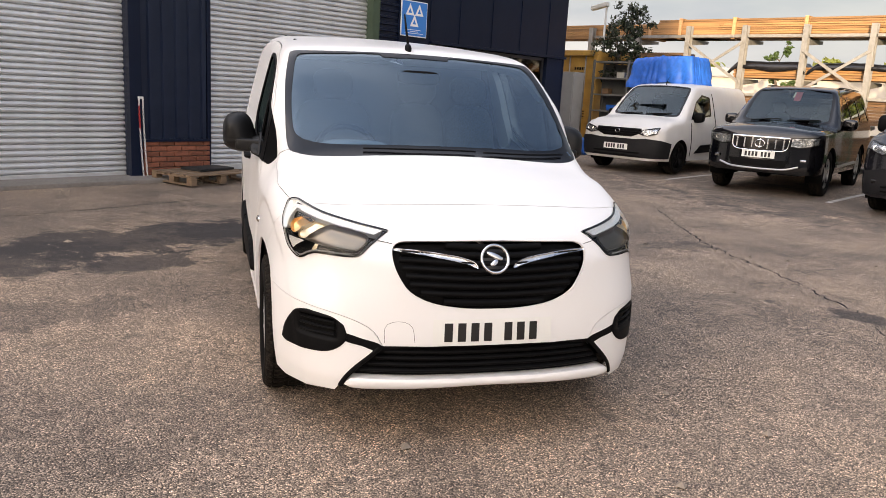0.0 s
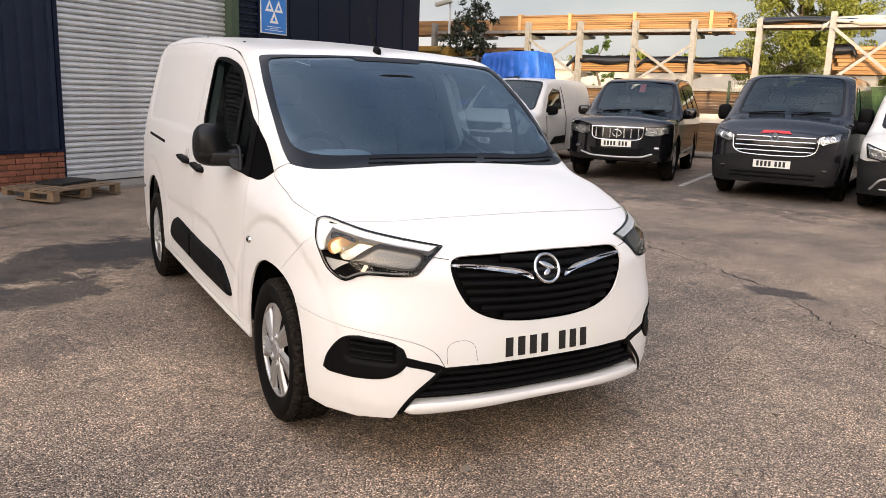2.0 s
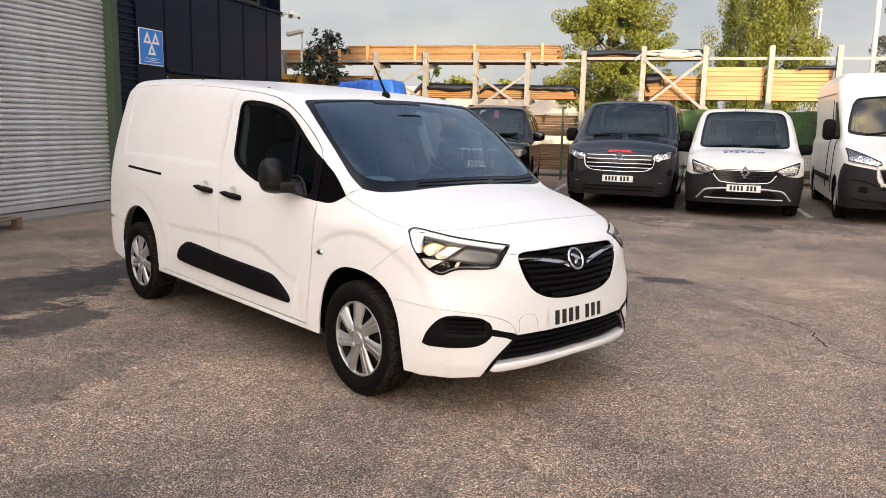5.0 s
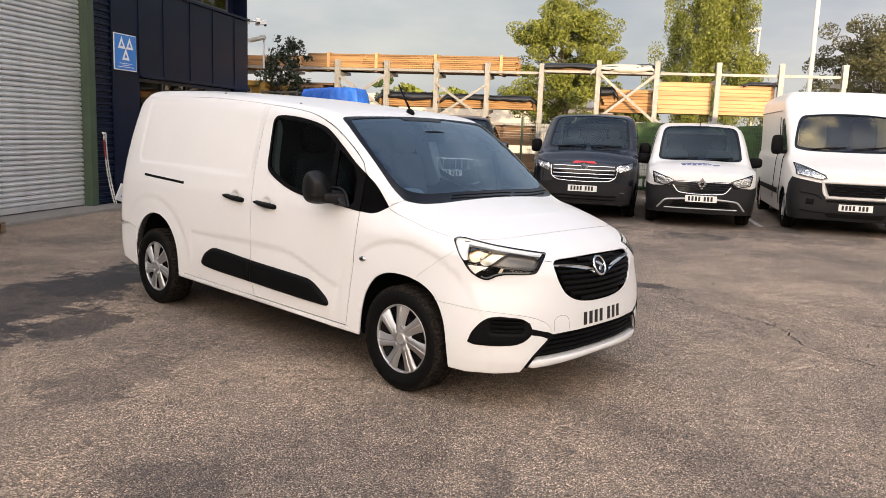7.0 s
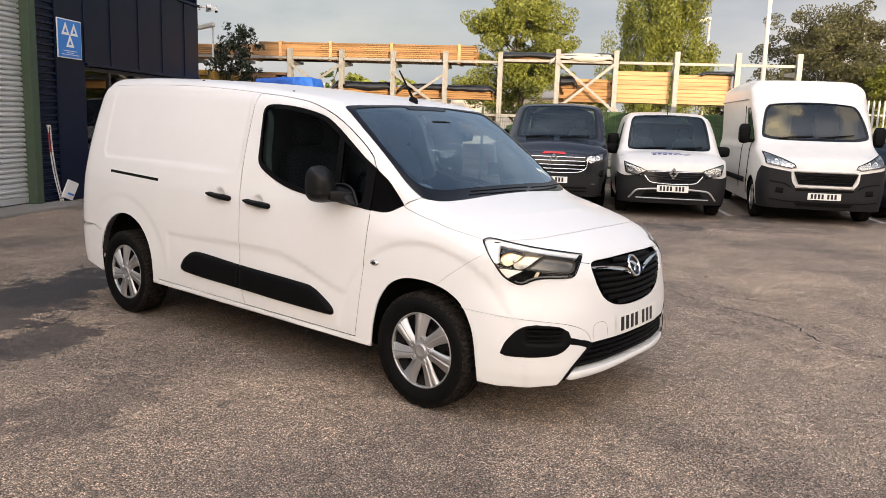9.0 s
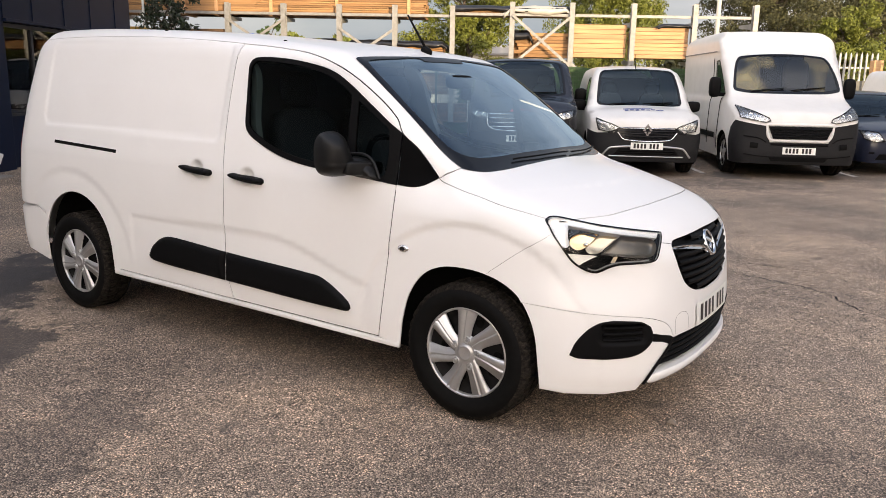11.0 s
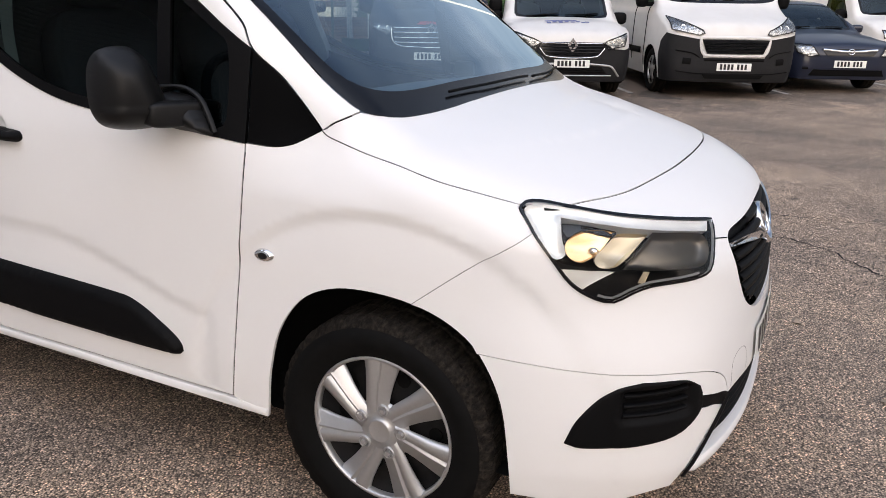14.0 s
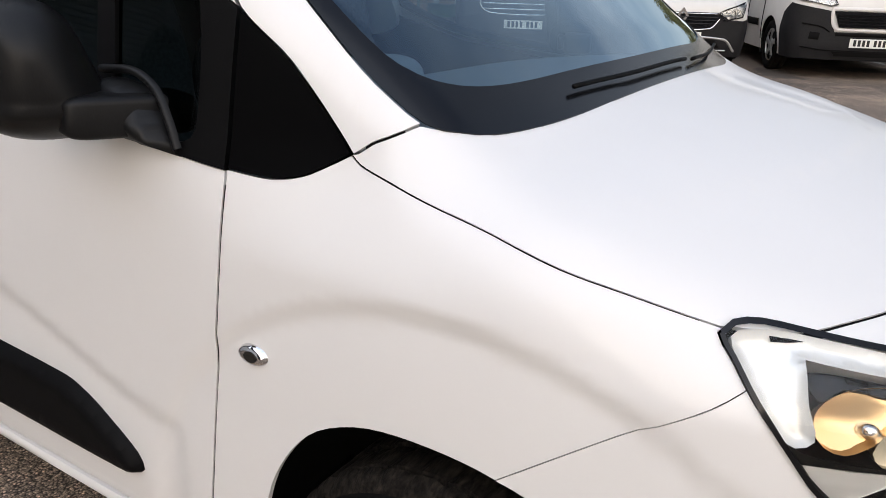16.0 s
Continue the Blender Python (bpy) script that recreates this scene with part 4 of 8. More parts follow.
def wheel(parent, at, R=0.318, width=0.205, rim=0.208, spokes=7, side=-1, mat=None, blade=0.052, groove=True, label="", bolts=5, tread=True):
    """A wheel with its tyre, trim spokes and bolts; the outer face looks to -x."""
    e = new("wheel")
    e.parent = parent
    e.matrix_local = pose(*at) @ (Matrix.Identity(4) if side < 0 else pose(0, 0, 0, 0, 0, 180))
    if label:
        e["label"] = label
    w = width / 2
    shoulder = R - 0.026
    prof = [(rim - 0.004, w * 0.72), (rim + 0.010, w * 0.84), (rim + 0.045, w), (shoulder, w * 0.965)]
    v, f = spun([(a, -b) for a, b in prof] + [(a, b) for a, b in prof[::-1]], 64)
    link_mesh("tyre", v, f, M_TYRE, e, "", True)
    # tread blocks: the outer band, notched all round
    ring = [(shoulder, 0.966), (R - 0.013, 0.90), (R - 0.004, 0.79), (R, 0.66), (R - 0.006, 0.64), (R - 0.006, 0.58), (R, 0.56), (R, 0.12), (R - 0.006, 0.10)]
    ring = ring + [(a, -b) for a, b in ring[::-1]]
    seg, n = (144 if tread else 48), len(ring)
    verts, faces = [], []
    for k in range(seg):
        a = 2 * math.pi * k / seg
        cut = 0.005 if tread and k % 4 == 0 else 0.0
        for r, b in ring:
            q = r - (cut if r > shoulder else 0)
            t = a + (0.02 * (1 - abs(b)) if tread else 0)
            verts.append((-w * b, q * math.cos(t), q * math.sin(t)))
    for k in range(seg):
        o = (k + 1) % seg
        faces += [(k * n + i, o * n + i, o * n + i + 1, k * n + i + 1) for i in range(n - 1)]
    link_mesh("tread", verts, faces, M_TREAD, e, "scuffed brown tyre tread", not tread)
    tm = mat or M_SILVER
    v, f = spun([(rim + 0.004, -w * 0.74), (rim + 0.004, -w * 0.80), (rim + 0.001, -w * 0.82), (rim - 0.004, -w * 0.81), (rim - 0.007, -w * 0.76), (rim - 0.008, -w * 0.62)], 64)
    link_mesh("trim_ring", v, f, tm, e, "", True)
    v, f = spun([(rim - 0.005, -w * 0.6), (rim - 0.02, -w * 0.3), (rim - 0.04, -w * 0.2), (0.11, -w * 0.35), (0.0005, -w * 0.40)], 48)
    link_mesh("rim", v, f, M_STEELW, e, "black steel wheel behind the trim", True)
    for k in range(10 if spokes == 7 else 0):
        a = 2 * math.pi * k / 10
        bm = bmesh.new()
        add_cyl(bm, 0.020, 0.004, pose(-w * 0.31, 0.140 * math.cos(a), 0.140 * math.sin(a), 0, 90, 0), 14)
        part("vent_hole", bm, M_UNDER, e)
    face = lambda r: -w * (0.80 + 0.035 * math.sin(min(1, r / rim) * math.pi))
    hub_r = 0.42 * rim
    for k in range(spokes):
        a = 2 * math.pi * k / spokes + 1.42
        verts, faces = [], []
        if groove:
            cols = (-1, -0.93, -0.20, -0.13, -0.02, 0.06, 0.16, 0.24, 0.93, 1)
            drop = (0.020, 0.001, 0.0, 0.008, 0.009, 0.0, 0.0, 0.009, 0.006, 0.022)
        else:
            cols, drop = (-1, -0.8, 0.8, 1), (0.012, 0, 0, 0.012)
        rows = 12
        for i in range(rows):
            t = i / (rows - 1)
            r = hub_r * 0.62 + (rim - 0.001 - hub_r * 0.62) * t
            half = blade * (0.66 - 0.10 * t + 0.44 * t * t)
            sweep = 0.16 * math.sin(t * math.pi / 2)
            for c, d in zip(cols, drop):
                b = a + sweep + c * half / r
                verts.append((face(r) + d * (0.35 + 0.65 * t), r * math.cos(b), r * math.sin(b)))
        m = len(cols)
        for i in range(rows - 1):
            for j in range(m - 1):
                faces.append((i * m + j, i * m + j + 1, (i + 1) * m + j + 1, (i + 1) * m + j))
        link_mesh("spoke", verts, faces, tm, e, "", True)
    v, f = spun([(hub_r, -w * 0.70), (hub_r * 0.97, -w * 0.775), (hub_r * 0.6, -w * 0.80), (0.036, -w * 0.80), (0.034, -w * 0.85), (0.030, -w * 0.865), (0.028, -w * 0.855), (0.0005, -w * 0.86)], 40)
    link_mesh("hub_cap", v, f, tm, e, "", True)
    for k in range(bolts):
        a = 2 * math.pi * k / bolts + 0.5
        bm = bmesh.new()
        at_b = Vector((0, 0.31 * rim * math.cos(a), 0.31 * rim * math.sin(a)))
        add_cyl(bm, 0.0105, 0.012, pose(-w * 0.845, at_b.y, at_b.z, 0, -90, 0), 6, 0.0085)
        nut = part("bolt", bm, tm, e)
        v, f = spun([(0.0175, -w * 0.78), (0.0170, -w * 0.855), (0.0145, -w * 0.865), (0.0130, -w * 0.845), (0.0128, -w * 0.80)], 20)
        link_mesh("bolt_cup", [tuple(Vector(q) + at_b) for q in v], f, tm, nut, "", True)
    return e


def plate_bars(parent, skin, chart, u0, u1, z0, z1, lift=0.008, n=7, yellow=False):
    """A registration plate whose characters are plain bars."""
    pl = panel("number_plate", skin, chart, spline([(u0, z0), (u1, z0), (u1, z1), (u0, z1)], True, 0.05, (0, 1, 2, 3)), M_PLATEW, parent,
               "white plate with plain black bars", res=0.06, lift=lift, depth=-lift + 0.002 if lift < 0 else 0.0)[0]
    w = u1 - u0
    h = z1 - z0
    x = u0 + w * 0.09
    cw = w * 0.82 / (n + 0.6)
    for k in range(n):
        a = x + k * cw + (0.6 * cw if k >= 4 else 0)
        panel("bar", skin, chart, [(a, z0 + h * 0.16), (a + cw * 0.62, z0 + h * 0.16), (a + cw * 0.62, z1 - h * 0.14), (a, z1 - h * 0.14)],
              M_PLATEK, pl, res=0.05, lift=lift + 0.0015, depth=0.0)
    return pl


def build_van():
    van = thing("panel_van", "long white panel van with black mouldings, mirrors and grille", "van")
    K = van_skin
    # shared lines
    bonnet_side_s = spline([(0.190, 1.076), (0.173, 1.065), (0.126, 1.052), (0.050, 1.032), (-0.054, 1.011), (-0.148, 0.989), (-0.230, 0.973), (-0.335, 0.951)], False, 0.012)
    bonnet_front = [(-0.70, -0.438), (-0.60, -0.500), (-0.50, -0.537), (-0.30, -0.575), (-0.15, -0.588), (0, -0.592)]
    cowl = [(-0.750, 0.106), (-0.735, 0.086), (-0.66, 0.046), (-0.5, 0.012), (-0.3, -0.004), (0, -0.012)]
    ditch = [(3.58, 1.715), (3.3, 1.735), (2.46, 1.735), (1.93, 1.712), (1.49, 1.680), (1.22, 1.656), (0.985, 1.620), (0.76, 1.545), (0.54, 1.422), (0.425, 1.332), (0.387, 1.267)]
    door_front = [(0.387, 1.035), (0.386, 1.012), (0.392, 0.90), (0.422, 0.66), (0.448, 0.46), (0.474, 0.296)]
    door_rear = [(1.470, 0.313), (1.512, 0.45), (1.523, 0.66), (1.524, 0.94), (1.535, 1.19), (1.535, 1.5), (1.532, 1.61), (1.524, 1.682)]
    lamp = spline([(-0.797, 0.945), (-0.782, 0.954), (-0.752, 0.955), (-0.70, 0.945), (-0.60, 0.924), (-0.357, 0.882), (-0.378, 0.860), (-0.405, 0.825), (-0.432, 0.787), (-0.46, 0.780),
                   (-0.575, 0.778), (-0.612, 0.764), (-0.643, 0.745), (-0.675, 0.753), (-0.716, 0.784), (-0.747, 0.834), (-0.775, 0.885), (-0.790, 0.925)], True, 0.02, (5,))
    fog = spline([(-0.720, 0.392), (-0.702, 0.452), (-0.666, 0.510), (-0.636, 0.538), (-0.59, 0.550), (-0.50, 0.538), (-0.462, 0.512), (-0.452, 0.48), (-0.454, 0.445), (-0.49, 0.405), (-0.54, 0.388), (-0.69, 0.380)], True, 0.015, (0, 4, 6))
    grille_r = [(0, 0.858), (-0.2, 0.854), (-0.300, 0.850), (-0.325, 0.840), (-0.333, 0.82), (-0.325, 0.77), (-0.305, 0.715), (-0.268, 0.655), (-0.20, 0.613), (-0.10, 0.592), (0, 0.588)]
    grille = spline(grille_r + flip(grille_r)[1:-1], True, 0.02)
    arch_f = [(0.352, 0.264), (0.343, 0.33), (0.328, 0.42), (0.293, 0.540), (0.222, 0.640), (0.132, 0.688), (0.03, 0.701), (-0.10, 0.689), (-0.199, 0.653), (-0.275, 0.592), (-0.335, 0.474), (-0.358, 0.314), (-0.364, 0.19)]
    arch_r = circle(2.93, 0.40, 0.372, 24, 0, 180)
    arch_r = spline([(3.305, 0.15)] + arch_r + [(2.555, 0.15)], False, 0.03)
    arch_front_line = spline(arch_f, False, 0.03)
    # bonnet, roof with the screen pillars, windscreen
    cut = 0.0014
    foot_t = spline(remap(K, "S", [(0.190, 1.076)], "T") + [(-0.790, 0.162), (-0.781, 0.138), (-0.767, 0.119), (-0.750, 0.106)], False, 0.012)
    front_t = spline(remap(K, "S", [(-0.335, 0.951)], "T") + [(-0.738, -0.40)] + bonnet_front, False, 0.02)
    bs_in, bs_out = seam(K, "S", bonnet_side_s, cut), seam(K, "S", bonnet_side_s, -cut)
    if bs_in[5, 2] < bs_out[5, 2]:
        bs_in, bs_out = bs_out, bs_in
    fs_in, fs_out = seam(K, "T", front_t, cut * 1.7), seam(K, "T", front_t, -cut * 1.7)
    if fs_in[-3, 1] < fs_out[-3, 1]:
        fs_in, fs_out = fs_out, fs_in
    ft_in, ft_out = seam(K, "T", foot_t, cut * 1.7), seam(K, "T", foot_t, -cut * 1.7)
    if ft_in[3, 1] > ft_out[3, 1]:
        ft_in, ft_out = ft_out, ft_in
    cowl_t = [tuple(q) for q in spline(cowl[::-1], False, 0.03)][:-1]
    b_pins = np.concatenate([ft_in[::-1][:-1], bs_in, fs_in[1:]])
    b_half = cowl_t + to_chart(K, "T", b_pins)
    b_half[-1] = (0.0, b_half[-1][1])
    b_pins[-1, 0] = 0.0
    panel("bonnet", K, "T", np.array(b_half + flip(b_half)[1:-1]), M_WHITE, van, res=0.028, gap=0.0012, pins=np.concatenate([b_pins, b_pins * (-1, 1, 1)]))
    scr_half = [(0, -0.026), (-0.3, -0.018), (-0.5, -0.002), (-0.66, 0.034), (-0.733, 0.078), (-0.752, 0.125), (-0.752, 0.29), (-0.735, 0.53), (-0.708, 0.70), (-0.694, 0.757), (-0.655, 0.764), (-0.4, 0.752), (0, 0.747)]
    scr = spline(scr_half + flip(scr_half)[1:-1], True, 0.03)
    ditch_line = spline(ditch + [(0.30, 1.197), (0.190, 1.078)], False, 0.02)
    d_in, d_out = seam(K, "S", ditch_line, 0.002), seam(K, "S", ditch_line, -0.002)
    if d_in[20, 2] < d_out[20, 2]:
        d_in, d_out = d_out, d_in
    r_pins = np.concatenate([d_in, ft_out[1:]])
    r_half = to_chart(K, "T", r_pins) + [(-0.5, 0.014), (0, -0.006)]
    rear_edge = [(0, 3.64), (-0.4, 3.63)]
    roof = np.array(rear_edge + r_half + flip(r_half)[1:] + flip(rear_edge)[:-1])
    panel("roof", K, "T", roof, M_WHITE, van, res=0.03, gap=0.002, holes=[scr], pins=np.concatenate([r_pins, r_pins * (-1, 1, 1)]))
    glass_in = inset(scr, 0.004)
    panel("windscreen", K, "T", glass_in, G_SCREEN, van, "tinted windscreen", res=0.06, lift=-0.002, depth=0.0)
    clear_half = [(0, 0.062), (-0.3, 0.072), (-0.55, 0.094), (-0.675, 0.134), (-0.715, 0.195), (-0.712, 0.40), (-0.69, 0.56), (-0.668, 0.68), (-0.64, 0.722), (-0.4, 0.727), (-0.2, 0.726), (-0.19, 0.70), (0, 0.698)]
    panel("windscreen_border", K, "T", inset(scr, 0.002), M_BLACKGL, van, res=0.05, lift=0.0005, depth=0.002,
          holes=[spline(clear_half + flip(clear_half)[1:-1], True, 0.03)])
    # flanks
    win = spline([(1.385, 1.604), (1.421, 1.574), (1.417, 1.50), (1.398, 1.357), (1.384, 1.255), (1.340, 1.207), (1.175, 1.136), (1.023, 1.096), (0.80, 1.070), (0.547, 1.053), (0.389, 1.034),
                  (0.389, 1.265), (0.628, 1.42), (0.72, 1.478), (0.842, 1.54), (0.998, 1.577), (1.2, 1.603)], True, 0.025, (10, 11))
    ditch_fine = [tuple(q) for q in ditch_line if q[0] > 0.386]
    door_top = [q for q in ditch_fine if 0.386 <= q[0] <= 1.515]
    dr = spline(door_rear, False, 0.04)
    df = spline(door_front, False, 0.04)
    door = np.concatenate([df, dr, np.array(door_top)])
    panel("front_door", K, "S", door, M_WHITE, van, holes=[inset(win, -0.002), np.array(circle(1.328, 1.008, 0.058, 24))], res=0.024, gap=0.0036, mirror=True)
    seal_in = spline([(1.372, 1.588), (1.405, 1.56), (1.403, 1.50), (1.377, 1.36), (1.358, 1.262), (1.32, 1.23), (1.175, 1.165), (1.023, 1.125), (0.83, 1.10), (0.675, 1.085), (0.70, 1.43), (0.75, 1.462), (0.85, 1.513), (1.0, 1.553), (1.2, 1.58)], True, 0.025, (9, 10))
    quart = spline([(0.655, 1.405), (0.63, 1.082), (0.47, 1.066), (0.445, 1.09), (0.455, 1.275), (0.50, 1.31)], True, 0.025, (0, 1))
    panel("window_seal", K, "S", win, M_BLACKPL, van, "black rubber window surround", holes=[seal_in, quart], res=0.03, lift=0.002, mirror=True)
    far_glass = panel("door_glass", K, "S", inset(seal_in, -0.004), G_SIDE, van, "dark door window", res=0.025, lift=-0.006, depth=0.0, mirror=True)[1]
    far_glass.data.materials[0] = G_CLEARER
    post = spline([(1.29, 1.12), (1.33, 1.30), (1.37, 1.52), (1.44, 1.60), (1.50, 1.60), (1.48, 1.10)], True, 0.04)
    panel("pillar_trim", K, "S", post, M_PALEIN, van, "pale grey cabin pillar trim", res=0.05, lift=-0.05, depth=0.01, mirror=True)
    top_rail = spline([(0.62, 1.445), (0.85, 1.56), (1.2, 1.62), (1.42, 1.635), (1.42, 1.605), (1.2, 1.585), (0.85, 1.52), (0.64, 1.41)], True, 0.04)
    panel("cabin_rail_trim", K, "S", top_rail, M_PALEIN, van, "pale grey cabin rail trim", res=0.05, lift=-0.05, depth=0.01, mirror=True)
    panel("quarter_glass", K, "S", inset(quart, -0.004), G_SIDE, van, res=0.08, lift=-0.006, depth=0.0, mirror=True)
    sail = spline([(0.385, 1.262), (0.30, 1.195), (0.192, 1.078), (0.225, 1.058), (0.262, 1.040), (0.31, 1.031), (0.384, 1.036)], True, 0.02, (0, 2, 6))
    panel("mirror_sail", K, "S", sail, M_SAIL, van, "black triangular trim before the door", res=0.03, lift=0.002, gap=0.001, mirror=True)
    side = np.concatenate([spline([(1.470, 0.313), (1.512, 0.45), (1.523, 0.66), (1.524, 0.94), (1.535, 1.19), (1.535, 1.5), (1.532, 1.61), (1.524, 1.682)], False, 0.04),
                           np.array([q for q in ditch_fine[::-1] if q[0] > 1.53]),
                           spline([(3.62, 1.62), (3.69, 1.4), (3.74, 1.0), (3.765, 0.64), (3.40, 0.635), (3.30, 0.60), (3.30, 0.296), (2.5, 0.296), (2.5, 0.328)], False, 0.04, (3, 4, 5, 6, 7, 8))])
    arch_poly = np.concatenate([arch_r, [(2.555, 0.1), (3.305, 0.1)]])
    panel("load_side", K, "S", side, M_WHITE, van, holes=[arch_poly, np.array(circle(1.7255, 1.022, 0.058, 24))], res=0.024, gap=0.002, mirror=True)
    rb = [(3.30, 0.595), (3.40, 0.630), (3.765, 0.634), (3.775, 0.5), (3.74, 0.31), (3.30, 0.27)]
    panel("rear_bumper", K, "S", np.array(rb), M_WHITE, van, holes=[arch_poly], res=0.03, gap=0.0012, mirror=True)
    sill = np.array([(0.354, 0.262), (0.354, 0.287), (0.476, 0.291), (1.0, 0.301), (1.47, 0.308), (2.0, 0.317), (2.555, 0.325), (2.555, 0.292), (1.4, 0.281)])
    panel("sill", K, "S", sill, M_WHITE, van, res=0.03, lift=0.004, edge=0.012, mirror=True)
    # wings
    df_c = remap(K, "S", df, "C")
    af_c = remap(K, "S", arch_front_line, "C")
    sail_line = spline([(0.386, 1.034), (0.31, 1.029), (0.262, 1.038), (0.225, 1.056), (0.190, 1.076)], False, 0.02)
    sail_p = seam(K, "S", sail_line)
    k_up = min(range(len(af_c)), key=lambda i: math.hypot(af_c[i][0] + 1.024, af_c[i][1] - 0.69))
    wing_gap = spline([(-0.755, 0.918), (-0.888, 0.808), af_c[k_up]], False, 0.02)
    wg_up, wg_lo = seam(K, "C", wing_gap, 0.0008), seam(K, "C", wing_gap, -0.0008)
    if wg_up[3, 1] < wg_lo[3, 1]:
        wg_up, wg_lo = wg_lo, wg_up
    w_pins = np.concatenate([sail_p[:-1], bs_out, wg_up])
    wing = np.array(to_chart(K, "C", w_pins) + af_c[:k_up][::-1] + [df_c[-1]] + df_c[::-1])
    keep = [0]
    for q in range(1, len(wing)):
        if np.linalg.norm(wing[q] - wing[keep[-1]]) > 1e-4:
            keep.append(q)
    wing = wing[keep]
    panel("front_wing", K, "C", wing, M_WHITE, van, res=0.018, gap=0.0012, holes=[inset(lamp, -0.003)], mirror=True, pins=w_pins)
    # front bumper
    low_gap = [(-0.882, 0.592), (-0.79, 0.587), (-0.70, 0.578), (-0.60, 0.570), (-0.50, 0.556), (-0.425, 0.532), (-0.372, 0.495), (-0.343, 0.436)]
    k_lo = min(range(len(af_c)), key=lambda i: abs(af_c[i][1] - 0.593) + (9 if i < k_up else 0))
    fs_b = fs_out[::-1].copy()
    fs_b[0, 0] = 0.0
    bp_pins = np.concatenate([fs_b[:-1], wg_lo])
    half = to_chart(K, "C", bp_pins) + af_c[k_up + 1:k_lo] + [tuple(q) for q in spline(low_gap, False, 0.03)] + [(-0.2, 0.437), (0, 0.440)]
    panel("front_bumper", K, "C", np.array(half + flip(half)[1:-1]), M_WHITE, van, res=0.024, gap=0.0010, holes=[inset(lamp, -0.003), inset(lamp, -0.003) * (-1, 1), grille],
          pins=np.concatenate([bp_pins, bp_pins * (-1, 1, 1)]))
    lo_half = [tuple(q) for q in spline(low_gap, False, 0.03)] + [(-0.372, 0.40), (-0.415, 0.345), (-0.445, 0.302), (-0.470, 0.262), (-0.49, 0.226), (-0.60, 0.215), (-0.72, 0.208)] + af_c[k_lo:][::-1]
    lo_half = [q for q in lo_half if q[1] > 0.203]
    trim = spline([(-0.462, 0.480), (-0.40, 0.462), (-0.358, 0.448), (-0.338, 0.432), (-0.350, 0.408), (-0.40, 0.430), (-0.460, 0.450)], True, 0.02, (3,))
    panel("bumper_corner", K, "C", np.array(lo_half), M_WHITE, van, res=0.022, gap=0.0012, holes=[fog, trim], mirror=True)
    panel("bumper_link", K, "C", trim, M_BLACKPL, van, res=0.03, lift=-0.004, mirror=True)
    f1 = panel("fog_surround", K, "C", fog, M_BLACKPL, van, "black corner vent", res=0.014, lift=0.003, edge=0.006, mirror=True,
               proud=lambda q: -0.034 * sstep(0.0, 0.018, 0.072 - np.maximum(np.abs(q[:, 0] + 0.555) * 0.95, np.abs(q[:, 1] - 0.490) * 1.75)))
    for dz in (-0.026, 0.0, 0.026):
        ribbon("fog_rib", K, "C", np.stack([np.linspace(-0.622, -0.492, 10), np.full(10, 0.49 + dz)], 1), 0.011, M_BLACKPL, van, lift=-0.014, height=0.012, mirror=True)
    lip_h = [(0, 0.300), (-0.2, 0.298), (-0.38, 0.295), (-0.436, 0.291), (-0.460, 0.264), (-0.44, 0.250), (-0.35, 0.250), (0, 0.264)]
    panel("bumper_lip", K, "C", spline(lip_h + flip(lip_h)[1:-1], True, 0.03), M_WHITE, van, "white lower blade of the bumper", res=0.03, lift=0.008, edge=0.02, depth=0.06)
    low_h = [(0, 0.442), (-0.3, 0.438), (-0.342, 0.434), (-0.375, 0.385), (-0.413, 0.345), (-0.445, 0.30), (-0.47, 0.25), (-0.3, 0.235), (0, 0.232)]
    low = np.array(low_h + flip(low_h)[1:-1])
    panel("lower_grille", K, "C", low, M_BLACKPL, van, res=0.05, lift=-0.045, depth=0.0)
    slats("lower_grille_slat", K, "C", low, (0.408, 0.381, 0.354, 0.328), 0.018, M_BLACKPL, van, 0.014, -0.026)
    panel("lower_grille_frame", K, "C", np.array([(-0.342, 0.436), (0.342, 0.436), (0.353, 0.420), (-0.353, 0.420)]), M_BLACKPL, van, res=0.04, lift=-0.004)
    # upper grille
    panel("grille", K, "C", grille, M_BLACKPL, van, "black grille", res=0.05, lift=-0.035, depth=0.0)
    slats("grille_slat", K, "C", grille, [0.622 + 0.0322 * k for k in range(8)], 0.026, M_BLACKPL, van, 0.016, -0.020, dip=0.010)
    for s in (-1, 1):
        bar = spline([(0.330, 0.824), (0.24, 0.817), (0.15, 0.803), (0.10, 0.791), (0.066, 0.772), (0.060, 0.752), (0.085, 0.764), (0.12, 0.776), (0.17, 0.788), (0.24, 0.802), (0.330, 0.815)], True, 0.015, (0, 10))
        panel("chrome_wing", K, "C", bar if s > 0 else (bar * (-1, 1))[::-1], M_CHROME, van, "chrome bar", res=0.012, lift=-0.006, edge=0.006, depth=0.010)
    ribbon("nose_split", K, "C", spline([(-0.388, 0.848), (-0.336, 0.838)], False, 0.01), 0.0022, M_UNDER, van, lift=0.0006, mirror=True)
    bp = K.lay("C", [(0.0, 0.790)])[0]
    bn = K.normal(bp[None])[0]
    bd = new("badge")
    bd.parent = van
    bd.matrix_local = Matrix.Translation(bp - bn * 0.018) @ Vector(-bn).to_track_quat("X", "Z").to_matrix().to_4x4()
    v, f = spun([(0.043, 0.02), (0.048, 0.0), (0.050, -0.012), (0.055, -0.018), (0.061, -0.016), (0.064, -0.008), (0.064, 0.02)], 40)
